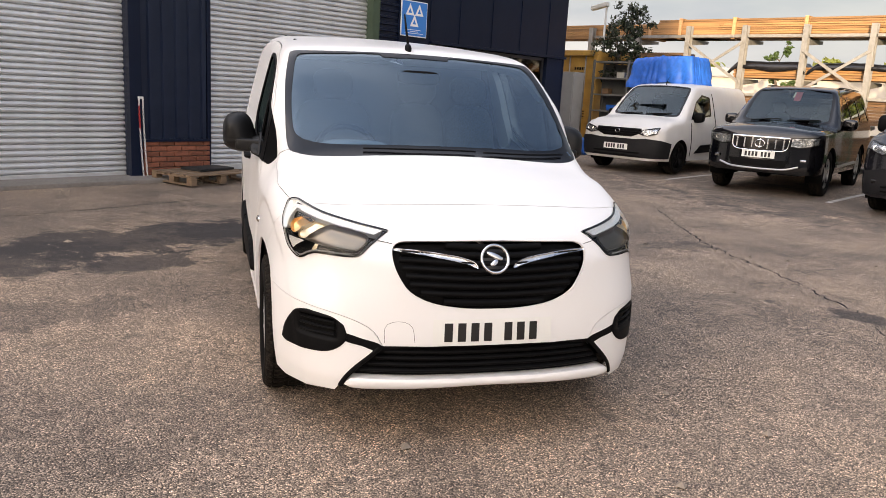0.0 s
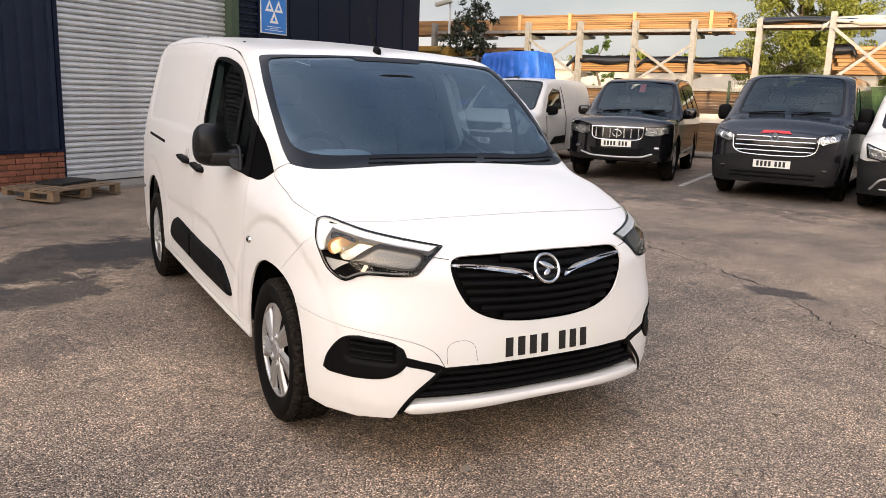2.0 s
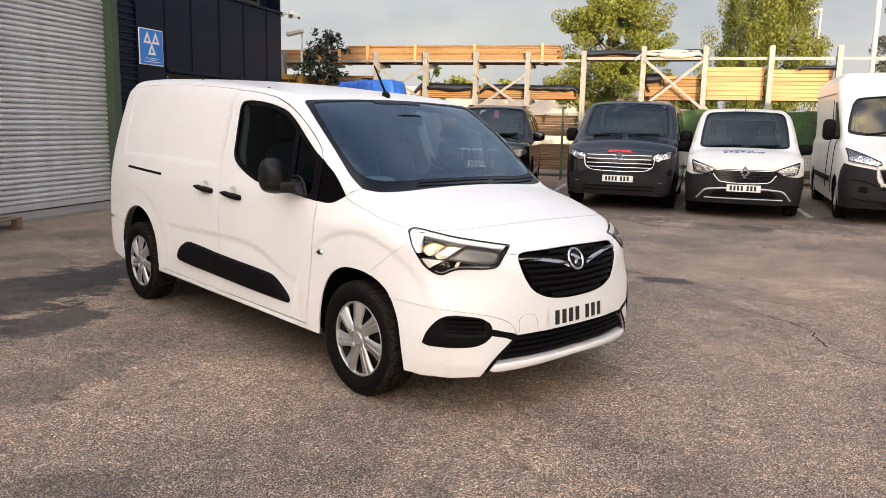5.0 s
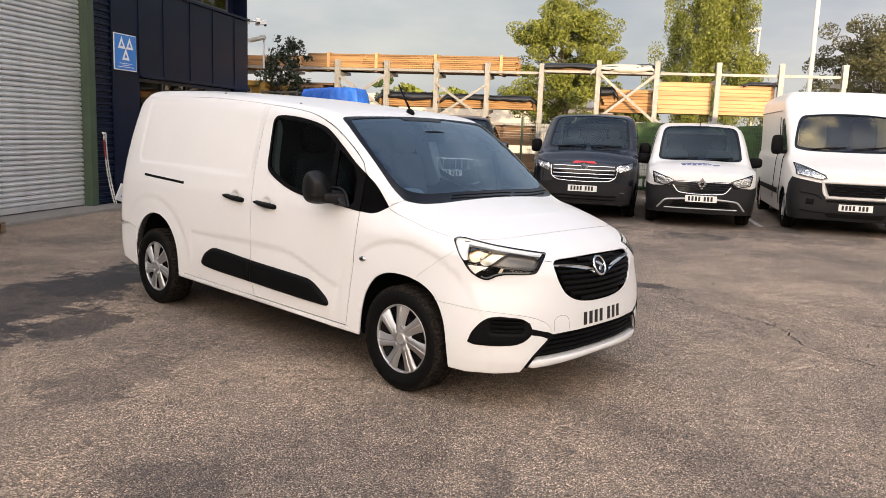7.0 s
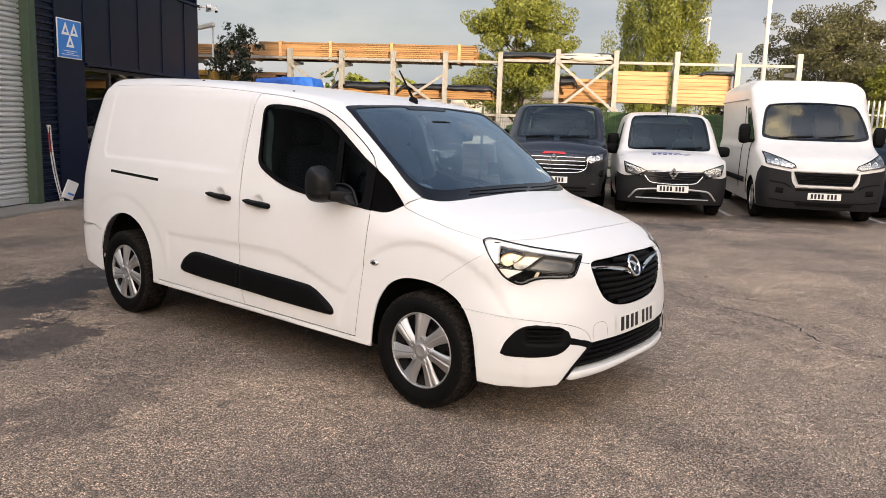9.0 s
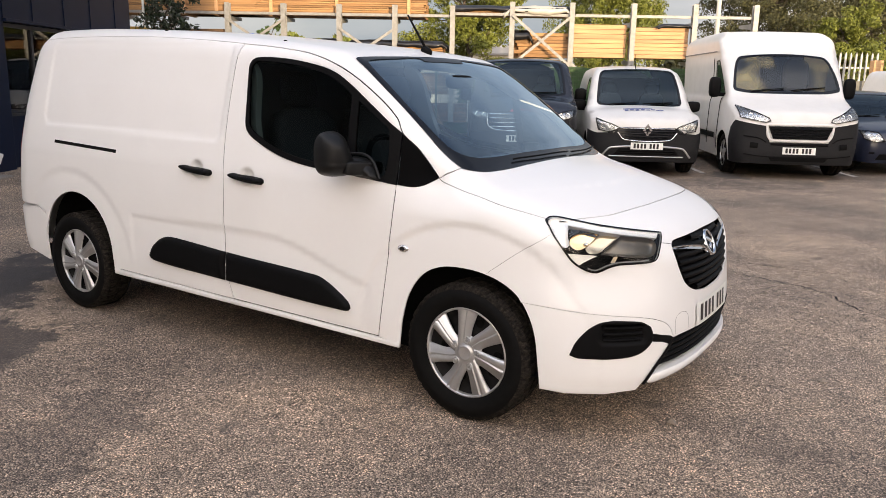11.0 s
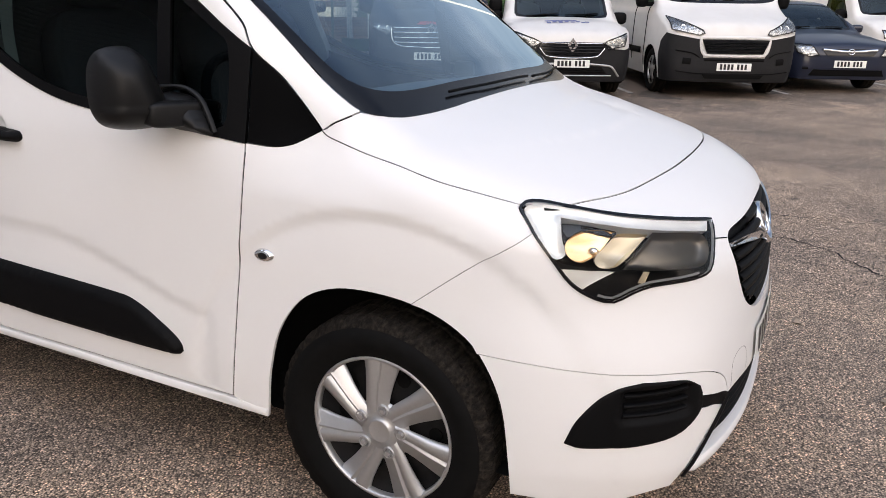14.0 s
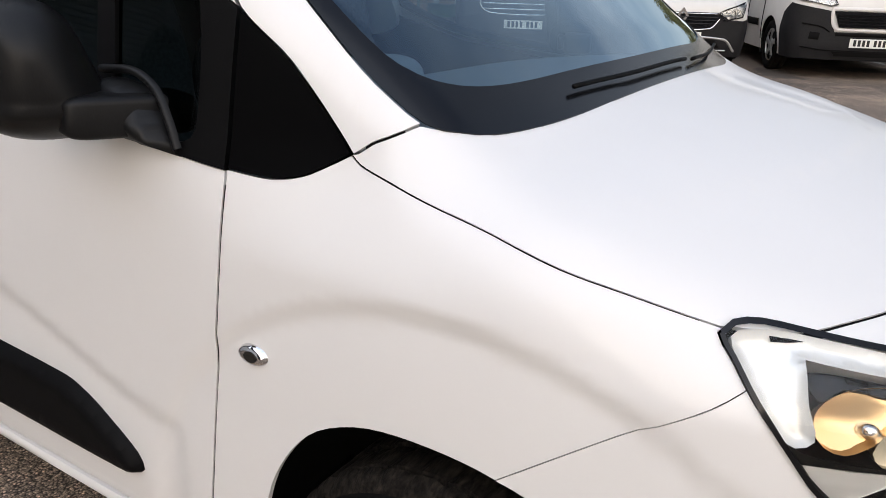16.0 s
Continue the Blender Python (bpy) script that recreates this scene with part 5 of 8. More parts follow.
    link_mesh("badge_ring", v, f, M_CHROME, bd, "", True)
    v, f = spun([(0.05, -0.004), (0.03, -0.008), (0.0005, -0.009)], 32)
    link_mesh("badge_disc", v, f, M_BLACKGL, bd, "", True)
    bm = bmesh.new()
    superell(bm, (0.010, 0.074, 0.022), (-0.012, 0, 0.012), (24, 0, 0), p=2.2, nu=20, nv=10)
    superell(bm, (0.010, 0.040, 0.020), (-0.012, 0.004, -0.016), (-38, 0, 0), p=2.2, nu=16, nv=8)
    part("badge_emblem", bm, M_CHROME, bd, "", True)
    # head lamps
    for s in (1, -1):
        hl = new("head_lamp")
        hl.parent = van
        hl["label"] = "clear head lamp with a bright bezel and black seal"
        sg = np.array((s, 1))
        od = (lambda p: p) if s == 1 else (lambda p: (np.asarray(p) * sg)[::-1])
        panel("lamp_housing", K, "C", od(inset(lamp, 0.001)), M_LAMPBLK, hl, res=0.03, lift=-0.062, edge=0.045, depth=0.01, proud=lambda q: np.full(len(q), -0.005))
        band = spline([(-0.788, 0.943), (-0.752, 0.950), (-0.692, 0.941), (-0.60, 0.921), (-0.374, 0.882), (-0.398, 0.866), (-0.572, 0.897), (-0.683, 0.918), (-0.722, 0.926), (-0.731, 0.888),
                       (-0.729, 0.852), (-0.744, 0.842), (-0.763, 0.858), (-0.777, 0.898)], True, 0.015, (4, 5, 8))
        panel("lamp_bezel", K, "C", od(band), M_BEZEL, hl, "bright lamp bezel", res=0.02, lift=-0.012, edge=0.014, depth=0.03)
        ribs = spline([(-0.722, 0.918), (-0.62, 0.901), (-0.628, 0.892), (-0.69, 0.905), (-0.718, 0.893)], True, 0.012)
        panel("ribbed_step", K, "C", od(ribs), M_SMOKE, hl, res=0.012, lift=-0.015, depth=0.01, proud=lambda q: 0.002 * np.sin(q[:, 0] * 900))
        bowl = spline([(-0.718, 0.841), (-0.727, 0.860), (-0.724, 0.880), (-0.712, 0.893), (-0.687, 0.904), (-0.652, 0.907), (-0.621, 0.901), (-0.647, 0.881), (-0.677, 0.848), (-0.700, 0.834)], True, 0.012, (6, 8))
        b0 = np.array((-0.69 * s, 0.868))
        panel("main_reflector", K, "C", od(bowl), M_REFLECTW, hl, "stepped reflector, evening glow put into its tint", res=0.009, lift=-0.016, depth=0.012, flat=True,
              proud=lambda q, b0=b0: -0.020 * np.clip(1 - ((q[:, 0] - b0[0]) / 0.06) ** 2 - ((q[:, 1] - b0[1]) / 0.045) ** 2, 0, 1) + 0.0006 * np.sin(q[:, 1] * 700))
        dish = spline([(-0.666, 0.860), (-0.640, 0.884), (-0.617, 0.897), (-0.552, 0.890), (-0.585, 0.872), (-0.618, 0.842), (-0.641, 0.823), (-0.668, 0.823), (-0.677, 0.840)], True, 0.012, (3,))
        d0 = np.array((-0.61 * s, 0.860))
        panel("inner_reflector", K, "C", od(dish), M_REFLECTD, hl, "dull inner reflector", res=0.012, lift=-0.020, depth=0.012,
              proud=lambda q, d0=d0: -0.024 * np.clip(1 - ((q[:, 0] - d0[0]) / 0.08) ** 2 - ((q[:, 1] - d0[1]) / 0.045) ** 2, 0, 1))
        shade_p = spline([(-0.548, 0.888), (-0.425, 0.866), (-0.412, 0.846), (-0.440, 0.805), (-0.50, 0.806), (-0.630, 0.820), (-0.612, 0.842), (-0.580, 0.870)], True, 0.015, (0, 5))
        panel("reflector_shade", K, "C", od(shade_p), M_REFLECTK, hl, "dark inner part of the lamp", res=0.02, lift=-0.022, edge=0.012, depth=0.012)
        black = spline([(-0.762, 0.853), (-0.735, 0.832), (-0.676, 0.822), (-0.642, 0.820), (-0.600, 0.819), (-0.600, 0.812), (-0.68, 0.817), (-0.742, 0.818)], True, 0.012, (0, 7))
        panel("black_band", K, "C", od(black), M_LAMPBLK, hl, res=0.012, lift=-0.010, depth=0.012)
        low_r = spline([(-0.739, 0.815), (-0.690, 0.816), (-0.638, 0.815), (-0.669, 0.795), (-0.686, 0.782), (-0.704, 0.769)], True, 0.012, (2,))
        panel("indicator_reflector", K, "C", od(low_r), M_BEZEL, hl, "ribbed indicator reflector", res=0.008, lift=-0.012, depth=0.01, proud=lambda q: 0.0008 * np.sin((q[:, 0] + q[:, 1]) * 800))
        panel("lamp_bar", K, "C", od(np.array([(-0.599, 0.786), (-0.586, 0.783), (-0.575, 0.810), (-0.587, 0.812)])), M_REFLECTD, hl, res=0.03, lift=-0.008, depth=0.006)
        edge_line = inset(lamp, 0.009)
        edge_line = np.array([q for q in edge_line if q[1] < 0.79 and q[0] > -0.68])
        ribbon("inner_rim", K, "C", edge_line[np.argsort(edge_line[:, 0])] * sg, 0.006, M_GREYIN, hl, lift=-0.002)
        p = K.lay("C", [(-0.672 * s, 0.866)])[0]
        bm = bmesh.new()
        superell(bm, (0.020, 0.026, 0.020), tuple(p - K.normal(p[None])[0] * 0.030), p=2, nu=14, nv=8)
        part("bulb", bm, M_CHROME, hl, "", True)
        panel("lamp_lens", K, "C", od(inset(lamp, 0.001)), G_CLEAR, hl, "clear lens", res=0.04, lift=0.003, depth=0.0)
        ol = np.concatenate([lamp, lamp[:1]])
        ribbon("lamp_seal", K, "C", ol * sg, 0.0052, M_BLACKGL, hl, lift=0.0035)
    strip = spline([(-0.350, 0.430), (-0.377, 0.395), (-0.418, 0.345), (-0.447, 0.302), (-0.470, 0.255)], False, 0.02)
    ribbon("bumper_strip", K, "C", strip, 0.016, M_BLACKPL, van, lift=0.002, height=0.004, mirror=True, label="black strip beside the lower grille")
    # plate on its holder
    plate_bars(van, K, "C", -0.1955, 0.1955, 0.4435, 0.5500, lift=0.007)
    ribbon("tow_cover", K, "C", spline([(-0.338, 0.452), (-0.338, 0.515), (-0.318, 0.535), (-0.282, 0.537), (-0.258, 0.518), (-0.248, 0.456)], False, 0.02), 0.0012, M_UNDER, van, lift=0.0006)
    # mouldings, handles, rail slot, repeater
    m1 = spline([(0.642, 0.405), (0.655, 0.440), (0.735, 0.493), (0.79, 0.522), (0.86, 0.543), (1.508, 0.573), (1.513, 0.412), (0.675, 0.388)], True, 0.03, (5, 6))
    m2 = spline([(1.522, 0.573), (1.95, 0.597), (2.045, 0.587), (2.135, 0.535), (2.175, 0.465), (2.135, 0.435), (1.526, 0.412)], True, 0.03, (0, 6))
    for m in (m1, m2):
        panel("door_moulding", K, "S", m, M_BLACKPL, van, "black plastic side moulding", res=0.025, lift=0.024, edge=0.03, mirror=True)
    for y0, y1, zz in ((1.213, 1.463, 0.986), (1.609, 1.862, 1.000)):
        panel("handle_cup", K, "S", np.array(circle((y0 + y1) / 2 - 0.01, zz + 0.022, 0.066, 24)), M_WHITE, van, res=0.012, depth=0.0, lift=0.001, mirror=True,
              proud=lambda q, y0=y0, y1=y1, zz=zz: -0.022 * sstep(0.06, 0.02, np.hypot(q[:, 0] - (y0 + y1) / 2, (q[:, 1] - zz - 0.012) * 1.2)))
        h = spline([(y0, zz - 0.010), (y0 + 0.03, zz - 0.024), (y1 - 0.06, zz - 0.012), (y1, zz + 0.006), (y1 - 0.01, zz + 0.022), (y1 - 0.08, zz + 0.018), (y0 + 0.01, zz + 0.010)], True, 0.015)
        panel("door_handle", K, "S", h, M_BLACKPL, van, "black door handle", res=0.015, lift=0.038, edge=0.014, mirror=True)
    panel("tail_lamp", K, "S", spline([(3.68, 0.90), (3.73, 0.92), (3.715, 1.24), (3.66, 1.25)], True, 0.03), M_TAIL, van, "red tail lamp", res=0.03, lift=0.008, edge=0.012, mirror=True)
    ribbon("rail_slot", K, "S", spline([(2.475, 1.056), (3.14, 1.081)], False, 0.05), 0.020, M_UNDER, van, lift=0.0012, mirror=True)
    panel("repeater", K, "S", np.array([(0.331 + 0.031 * math.cos(a), 0.748 + 0.018 * math.sin(a)) for a in np.linspace(0, 2 * math.pi, 20, endpoint=False)]), M_CHROME, van, "clear side repeater", res=0.01, lift=0.010, edge=0.010, mirror=True)
    panel("repeater_core", K, "S", np.array([(0.329 + 0.014 * math.cos(a), 0.748 + 0.009 * math.sin(a)) for a in np.linspace(0, 2 * math.pi, 14, endpoint=False)]), M_SMOKE, van, "dark core of the repeater", res=0.008, lift=0.0115, depth=0.002, mirror=True)
    # black strips laid in the panel gaps to stand for their deep shade
    for ch, line, wd in (("S", bonnet_side_s[:-2], 0.010), ("T", foot_t[2:-2], 0.006), ("C", wing_gap[2:-1], 0.008), ("S", df[1:-1], 0.016), ("S", dr[1:-2], 0.014)):
        ribbon("gap_shade", K, ch, line, wd, M_UNDER, van, lift=-0.0055, mirror=True)
    ribbon("gap_shade", K, "T", front_t[3:], 0.014, M_UNDER, van, lift=-0.006, mirror=True)
    # rear doors
    rp = [(-0.70, 0.35), (0.70, 0.35), (0.73, 0.9), (0.68, 1.3), (0.58, 1.66), (-0.58, 1.66), (-0.68, 1.3), (-0.73, 0.9)]
    panel("rear_doors", K, "R", spline(rp, True, 0.06), M_WHITE, van, res=0.08)
    # dark sheets added behind the gaps to keep light out; floor, bulkhead, arch liners
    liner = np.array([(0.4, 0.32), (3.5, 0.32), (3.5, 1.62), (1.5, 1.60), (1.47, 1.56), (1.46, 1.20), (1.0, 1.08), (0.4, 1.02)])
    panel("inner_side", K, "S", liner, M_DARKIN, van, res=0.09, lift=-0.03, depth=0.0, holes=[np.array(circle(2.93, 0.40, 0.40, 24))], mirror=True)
    nose_l = [(0, 0.60), (-0.30, 0.62), (-0.34, 0.84), (-0.33, 0.93), (-0.76, 0.93), (-0.95, 0.95), (-1.03, 0.80), (-0.99, 0.70), (-0.88, 0.62), (-0.80, 0.48), (-0.75, 0.25), (0, 0.22)]
    panel("nose_liner", K, "C", np.array(nose_l + flip(nose_l)[1:-1]), M_UNDER, van, res=0.07, lift=-0.075, depth=0.0)
    bm = bmesh.new()
    add_box(bm, (1.55, 3.2, 0.10), (0, 1.9, 0.30), bevel=0.02)
    add_box(bm, (1.0, 1.1, 0.12), (0, -0.1, 0.28), bevel=0.02)
    part("underbody", bm, M_UNDER, van)
    bm = bmesh.new()
    add_box(bm, (1.36, 0.04, 1.22), (0, 1.56, 0.98), bevel=0.01)
    part("bulkhead", bm, M_GREYIN, van)
    for cy, cz, r in ((0.0, 0.34, 0.40), (2.93, 0.40, 0.40)):
        for s in (-1, 1):
            prof = [(r, -0.015), (r, 0.24), (0.02, 0.24)]
            v, f = spun([(a, b - 0.80) for a, b in prof], 40)
            v = [(x if s < 0 else -x, y + cy, max(z, -0.08) + cz) for x, y, z in v]
            link_mesh("wheel_arch_liner", v, f, M_UNDER, van, "", True)
    # cabin
    bm = bmesh.new()
    superell(bm, (1.52, 0.62, 0.30), (0, 0.42, 0.95), (-8, 0, 0), p=4)
    superell(bm, (0.42, 0.22, 0.14), (-0.36, 0.56, 1.075), (-12, 0, 0), p=3)
    part("dashboard", bm, M_DASH, van, "grey dashboard", True)
    sw = [(-0.36 + 0.185 * math.cos(a), 0.78 + 0.08 * math.sin(a), 1.04 + 0.165 * math.sin(a)) for a in np.linspace(0, 2 * math.pi, 33)]
    tube("steering_wheel", sw, 0.016, M_DARKIN, van)
    tube("steering_column", [(-0.36, 0.56, 1.0), (-0.36, 0.79, 1.04)], 0.045, M_DARKIN, van, taper=1.3)
    for x in (-0.36, 0.20, 0.56):
        w = 0.50 if x == -0.36 else 0.36
        bm = bmesh.new()
        superell(bm, (w, 0.52, 0.18), (x, 1.12, 0.72), p=4)
        superell(bm, (w, 0.16, 0.66), (x, 1.38, 1.02), (-14, 0, 0), p=4)
        superell(bm, (0.26, 0.10, 0.20), (x, 1.46, 1.44), (-10, 0, 0), p=3)
        part("seat", bm, M_SEAT, van, "grey cloth seat", True)
    bm = bmesh.new()
    superell(bm, (0.24, 0.05, 0.075), (0.0, 0.60, 1.50), p=4)
    part("rear_view_mirror", bm, M_BLACKPL, van, "", True)
    # door mirrors
    shell = spline([(-0.060, 1.138), (0.0, 1.152), (0.020, 1.185), (0.048, 1.252), (0.080, 1.282), (0.120, 1.288), (0.165, 1.276), (0.188, 1.245), (0.196, 1.19), (0.192, 1.13),
                    (0.170, 1.094), (0.12, 1.078), (0.06, 1.078), (0.0, 1.088), (-0.060, 1.098)], True, 0.012, (0, 14))
    for s in (1, -1):
        along, ahead = np.array((-0.90 * s, 0.436, 0)), np.array((-0.436 * s, -0.90, 0))
        origin = np.array((-0.860 * s, 0.638, -0.020))
        place = lambda q, h: origin + q[:, :1] * along + np.stack([h * ahead[0], h * ahead[1], q[:, 1]], 1)
        uv, tri, polys = sheet(shell, (), 0.012, (0.004, 0.012))
        rd = rim_distance(polys, uv)
        deep = 0.088 + 0.026 * sstep(-0.03, 0.07, uv[:, 0])
        dome = np.sqrt(np.clip(1 - (1 - np.clip(rd / 0.085, 0, 1)) ** 2, 0, 1))
        rho = np.clip(np.hypot((uv[:, 0] - 0.09) / 0.14, (uv[:, 1] - 1.19) / 0.125), 0, 1)
        h = deep * dome * (0.80 + 0.20 * (1 - rho ** 2)) + 0.009 * sstep(1.146, 1.136, uv[:, 1]) * sstep(0.0, 0.02, rd)
        front = place(uv, h)
        back = place(uv, np.zeros(len(uv)) - 0.004 * sstep(0, 0.004, rd))
        n = len(uv)
        tri = [tuple(map(int, t)) for t in tri]
        mh = link_mesh("mirror_housing", np.concatenate([front, back]), tri + [(a + n, c + n, b + n) for a, b, c in tri], M_MIRROR, van, "rain-streaked black mirror housing", True)
        bm = bmesh.new()
        superell(bm, (0.205, 0.092, 0.066), (-0.880 * s, 0.572, 1.101), (0, 2 * s, -18 * s), p=6.0)
        part("mirror_arm", bm, M_MIRROR, mh, "", True)
        g = inset(np.array([q for q in shell if q[0] > 0.012]), 0.012)
        uv, tri, polys = sheet(g, (), 0.03)
        link_mesh("mirror_glass", place(uv, np.zeros(len(uv)) - 0.007), [tuple(map(int, t))[::-1] for t in tri], M_CHROME, mh)
    foot_s = spline([(0.660, 1.140), (0.59, 1.146), (0.542, 1.130), (0.503, 1.092), (0.474, 1.043), (0.53, 1.048), (0.66, 1.068)], True, 0.012, (4,))
    panel("mirror_foot", K, "S", foot_s, M_MIRROR, van, "", res=0.014, lift=0.056, edge=0.035, depth=0.006, mirror=True)
    lip_s = spline([(0.66, 1.158), (0.58, 1.160), (0.525, 1.137), (0.489, 1.088), (0.472, 1.054)], False, 0.015)
    ribbon("mirror_foot_lip", K, "S", lip_s, 0.014, M_MIRROR, van, lift=0.006, height=0.010, mirror=True)
    # aerial
    ap = K.lay("T", [(-0.02, 0.80)])[0]
    bm = bmesh.new()
    superell(bm, (0.036, 0.075, 0.05), (ap[0], ap[1] + 0.01, ap[2] + 0.012), (25, 0, 0), p=2.4, nu=16, nv=8)
    ae = part("aerial_base", bm, M_BLACKPL, van, "black roof aerial", True)
    tube("aerial_mast", [(ap[0], ap[1] + 0.01, ap[2] + 0.02), (ap[0], ap[1] + 0.14, ap[2] + 0.21)], 0.0085, M_BLACKPL, ae, taper=0.6)
    for u, v in ((-0.62, 1.30), (0.62, 1.30), (-0.6, 2.3)):
        p = K.lay("T", [(u, v)])[0]
        bm = bmesh.new()
        superell(bm, (0.02, 0.02, 0.012), tuple(p), p=2, nu=10, nv=6)
        part("roof_plug", bm, M_BLACKPL, van, "", True)
    # wipers
    for line in ([(-0.40, 0.040), (-0.15, 0.018), (0.16, 0.016)], [(0.20, 0.012), (0.40, 0.030), (0.66, 0.080)]):
        pts = K.lay("T", spline(line, False, 0.05))
        tube("wiper", [tuple(p + (0, -0.008, 0.010)) for p in pts], 0.0045, M_BLACKPL, van, seg=6)
    for y, x in ((0.0, 0.768), (2.975, 0.785)):
        for s in (-1, 1):
            wheel(van, (s * x, y - 0.003, 0.308), R=0.320, rim=0.206, side=s, label="silver seven-spoke wheel trim on a black tyre")
    return van


build_van()

# ---------------------------------------------------------------- the parked row
# White paint with some grime, darkened to offset the sky glow on the row.
M_WHITED = material("dimmed_grimy_white_paint", (0.66, 0.65, 0.63), 0.38, grain=0.03, scale=4, stain=0.18, stain_scale=3, stain_color=(0.46, 0.43, 0.39), coat=0.3)
M_BUMPER = material("weathered_bumper_plastic", (0.010, 0.010, 0.0115), 0.6, grain=0.2, scale=60, stain=0.3, stain_scale=5, stain_color=(0.020, 0.0195, 0.019), spec=0.2)
M_BLACKPAINT = material("black_metallic_paint", (0.004, 0.004, 0.005), 0.14, grain=0.05, scale=200, coat=0.8, spec=0.3)
M_GREYPAINT = material("dark_grey_metallic_paint", (0.009, 0.009, 0.012), 0.22, grain=0.06, scale=200, coat=0.7, spec=0.4)
M_BLUEPAINT = material("dark_blue_metallic_paint", (0.010, 0.014, 0.030), 0.28, grain=0.06, scale=200, coat=0.4, spec=0.35)
M_RED = material("red_trim", (0.62, 0.04, 0.05), 0.35)
M_NOTE = material("pink_red_paper", (0.85, 0.22, 0.24), 0.8)
M_BLUEPRINT = material("blue_grey_print", (0.10, 0.12, 0.25), 0.5)
G_CAR = glass("parked_car_glass", (0.36, 0.44, 0.45), 1.3, sheen=(0.85, 0.97, 1.0))
G_GLOWPANE = glass("glow_painted_screen", (0.60, 0.58, 0.48), 1.4, rough=0.08)


def paint_glow(m):
    """Yellowish diffuse patches that paint a reflected glow onto a pane."""
    nt = m.node_tree
    n, L = nt.nodes.new, nt.links.new
    out = nt.nodes["Material Output"]
    clear = out.inputs["Surface"].links[0].from_socket
    co, ns, rp, df, mx = n("ShaderNodeTexCoord"), n("ShaderNodeTexNoise"), n("ShaderNodeMapRange"), n("ShaderNodeBsdfDiffuse"), n("ShaderNodeMixShader")
    ns.inputs["Scale"].default_value, ns.inputs["Detail"].default_value = 1.1, 2
    rp.inputs["From Min"].default_value, rp.inputs["From Max"].default_value = 0.46, 0.64
    rp.inputs["To Min"].default_value, rp.inputs["To Max"].default_value = 0.0, 0.48
    df.inputs["Color"].default_value = (0.46, 0.40, 0.22, 1)
    L(co.outputs["Object"], ns.inputs["Vector"])
    L(ns.outputs["Fac"], rp.inputs["Value"])
    L(rp.outputs["Result"], mx.inputs[0])
    L(clear, mx.inputs[1])
    L(df.outputs[0], mx.inputs[2])
    L(mx.outputs[0], out.inputs["Surface"])


paint_glow(G_GLOWPANE)
M_LAMPDARK = material("lamp_bowl", (0.35, 0.36, 0.37), 0.2, metal=0.8, grain=0.5, scale=25)


def car_skin(L, W, H, fo, nose_z, cowl, roof_y, belt=0.95, roof_w=0.76, hood_fall=0.10, bow=0.16, floor=0.22, screen_mid=0.02, tail_drop=None):
    """A simple vehicle form from its main measures; cowl: y and z of the screen's foot."""
    cy, cz = cowl
    yr = L - fo
    top = [(-fo - 0.3, nose_z - 0.45), (-fo + 0.01, nose_z - 0.12), (-fo + 0.09, nose_z - 0.03), (-fo + 0.22, nose_z + 0.02), ((cy - fo) / 2 + 0.05, (nose_z + cz) / 2 + hood_fall * 0.4), (cy, cz),
           ((cy + roof_y) / 2, (cz + H - 0.07) / 2 + screen_mid), (roof_y, H - 0.075), (roof_y + 0.22, H - 0.03), (roof_y + 0.8, H)]
    top += tail_drop or [(yr - 0.4, H - 0.005), (yr + 0.1, H - 0.06)]
    w = W / 2
    return Skin(top=curve(*top), crown=curve((-2, 0.06), (cy, 0.05), (roof_y, 0.035), (6, 0.03)),
                width=curve((0.0, w * 0.93), (0.3, w * 0.97), (0.62, w), (belt - 0.05, w * 0.985), (belt + 0.1, w * 0.95), (H - 0.22, w * (roof_w + 0.06)), (H, w * (roof_w - 0.04))),
                plan=curve((-fo - 0.3, 0.92), (-fo + 0.1, 0.955), (-0.35, 0.99), (0.1, 1.0), (yr - 0.6, 1.0), (yr + 0.1, 0.96)),
                nose=curve((0.0, -fo + 0.10), (0.25, -fo + 0.03), (0.45, -fo), (0.65, -fo + 0.01), (nose_z - 0.08, -fo + 0.03), (nose_z + 0.15, -fo + 0.12)),
                bow=lambda x, z: bow * (x / w) ** 3.0, tail=curve((0.2, yr - 0.04), (0.6, yr), (1.1, yr - 0.02), (H, yr - 0.15)),
                kt=curve((-2, 0.06), (cy, 0.06), (roof_y, 0.07), (6, 0.11)), kf=curve((0, 0.18), (1.3, 0.16)), kr=0.15, floor=floor)


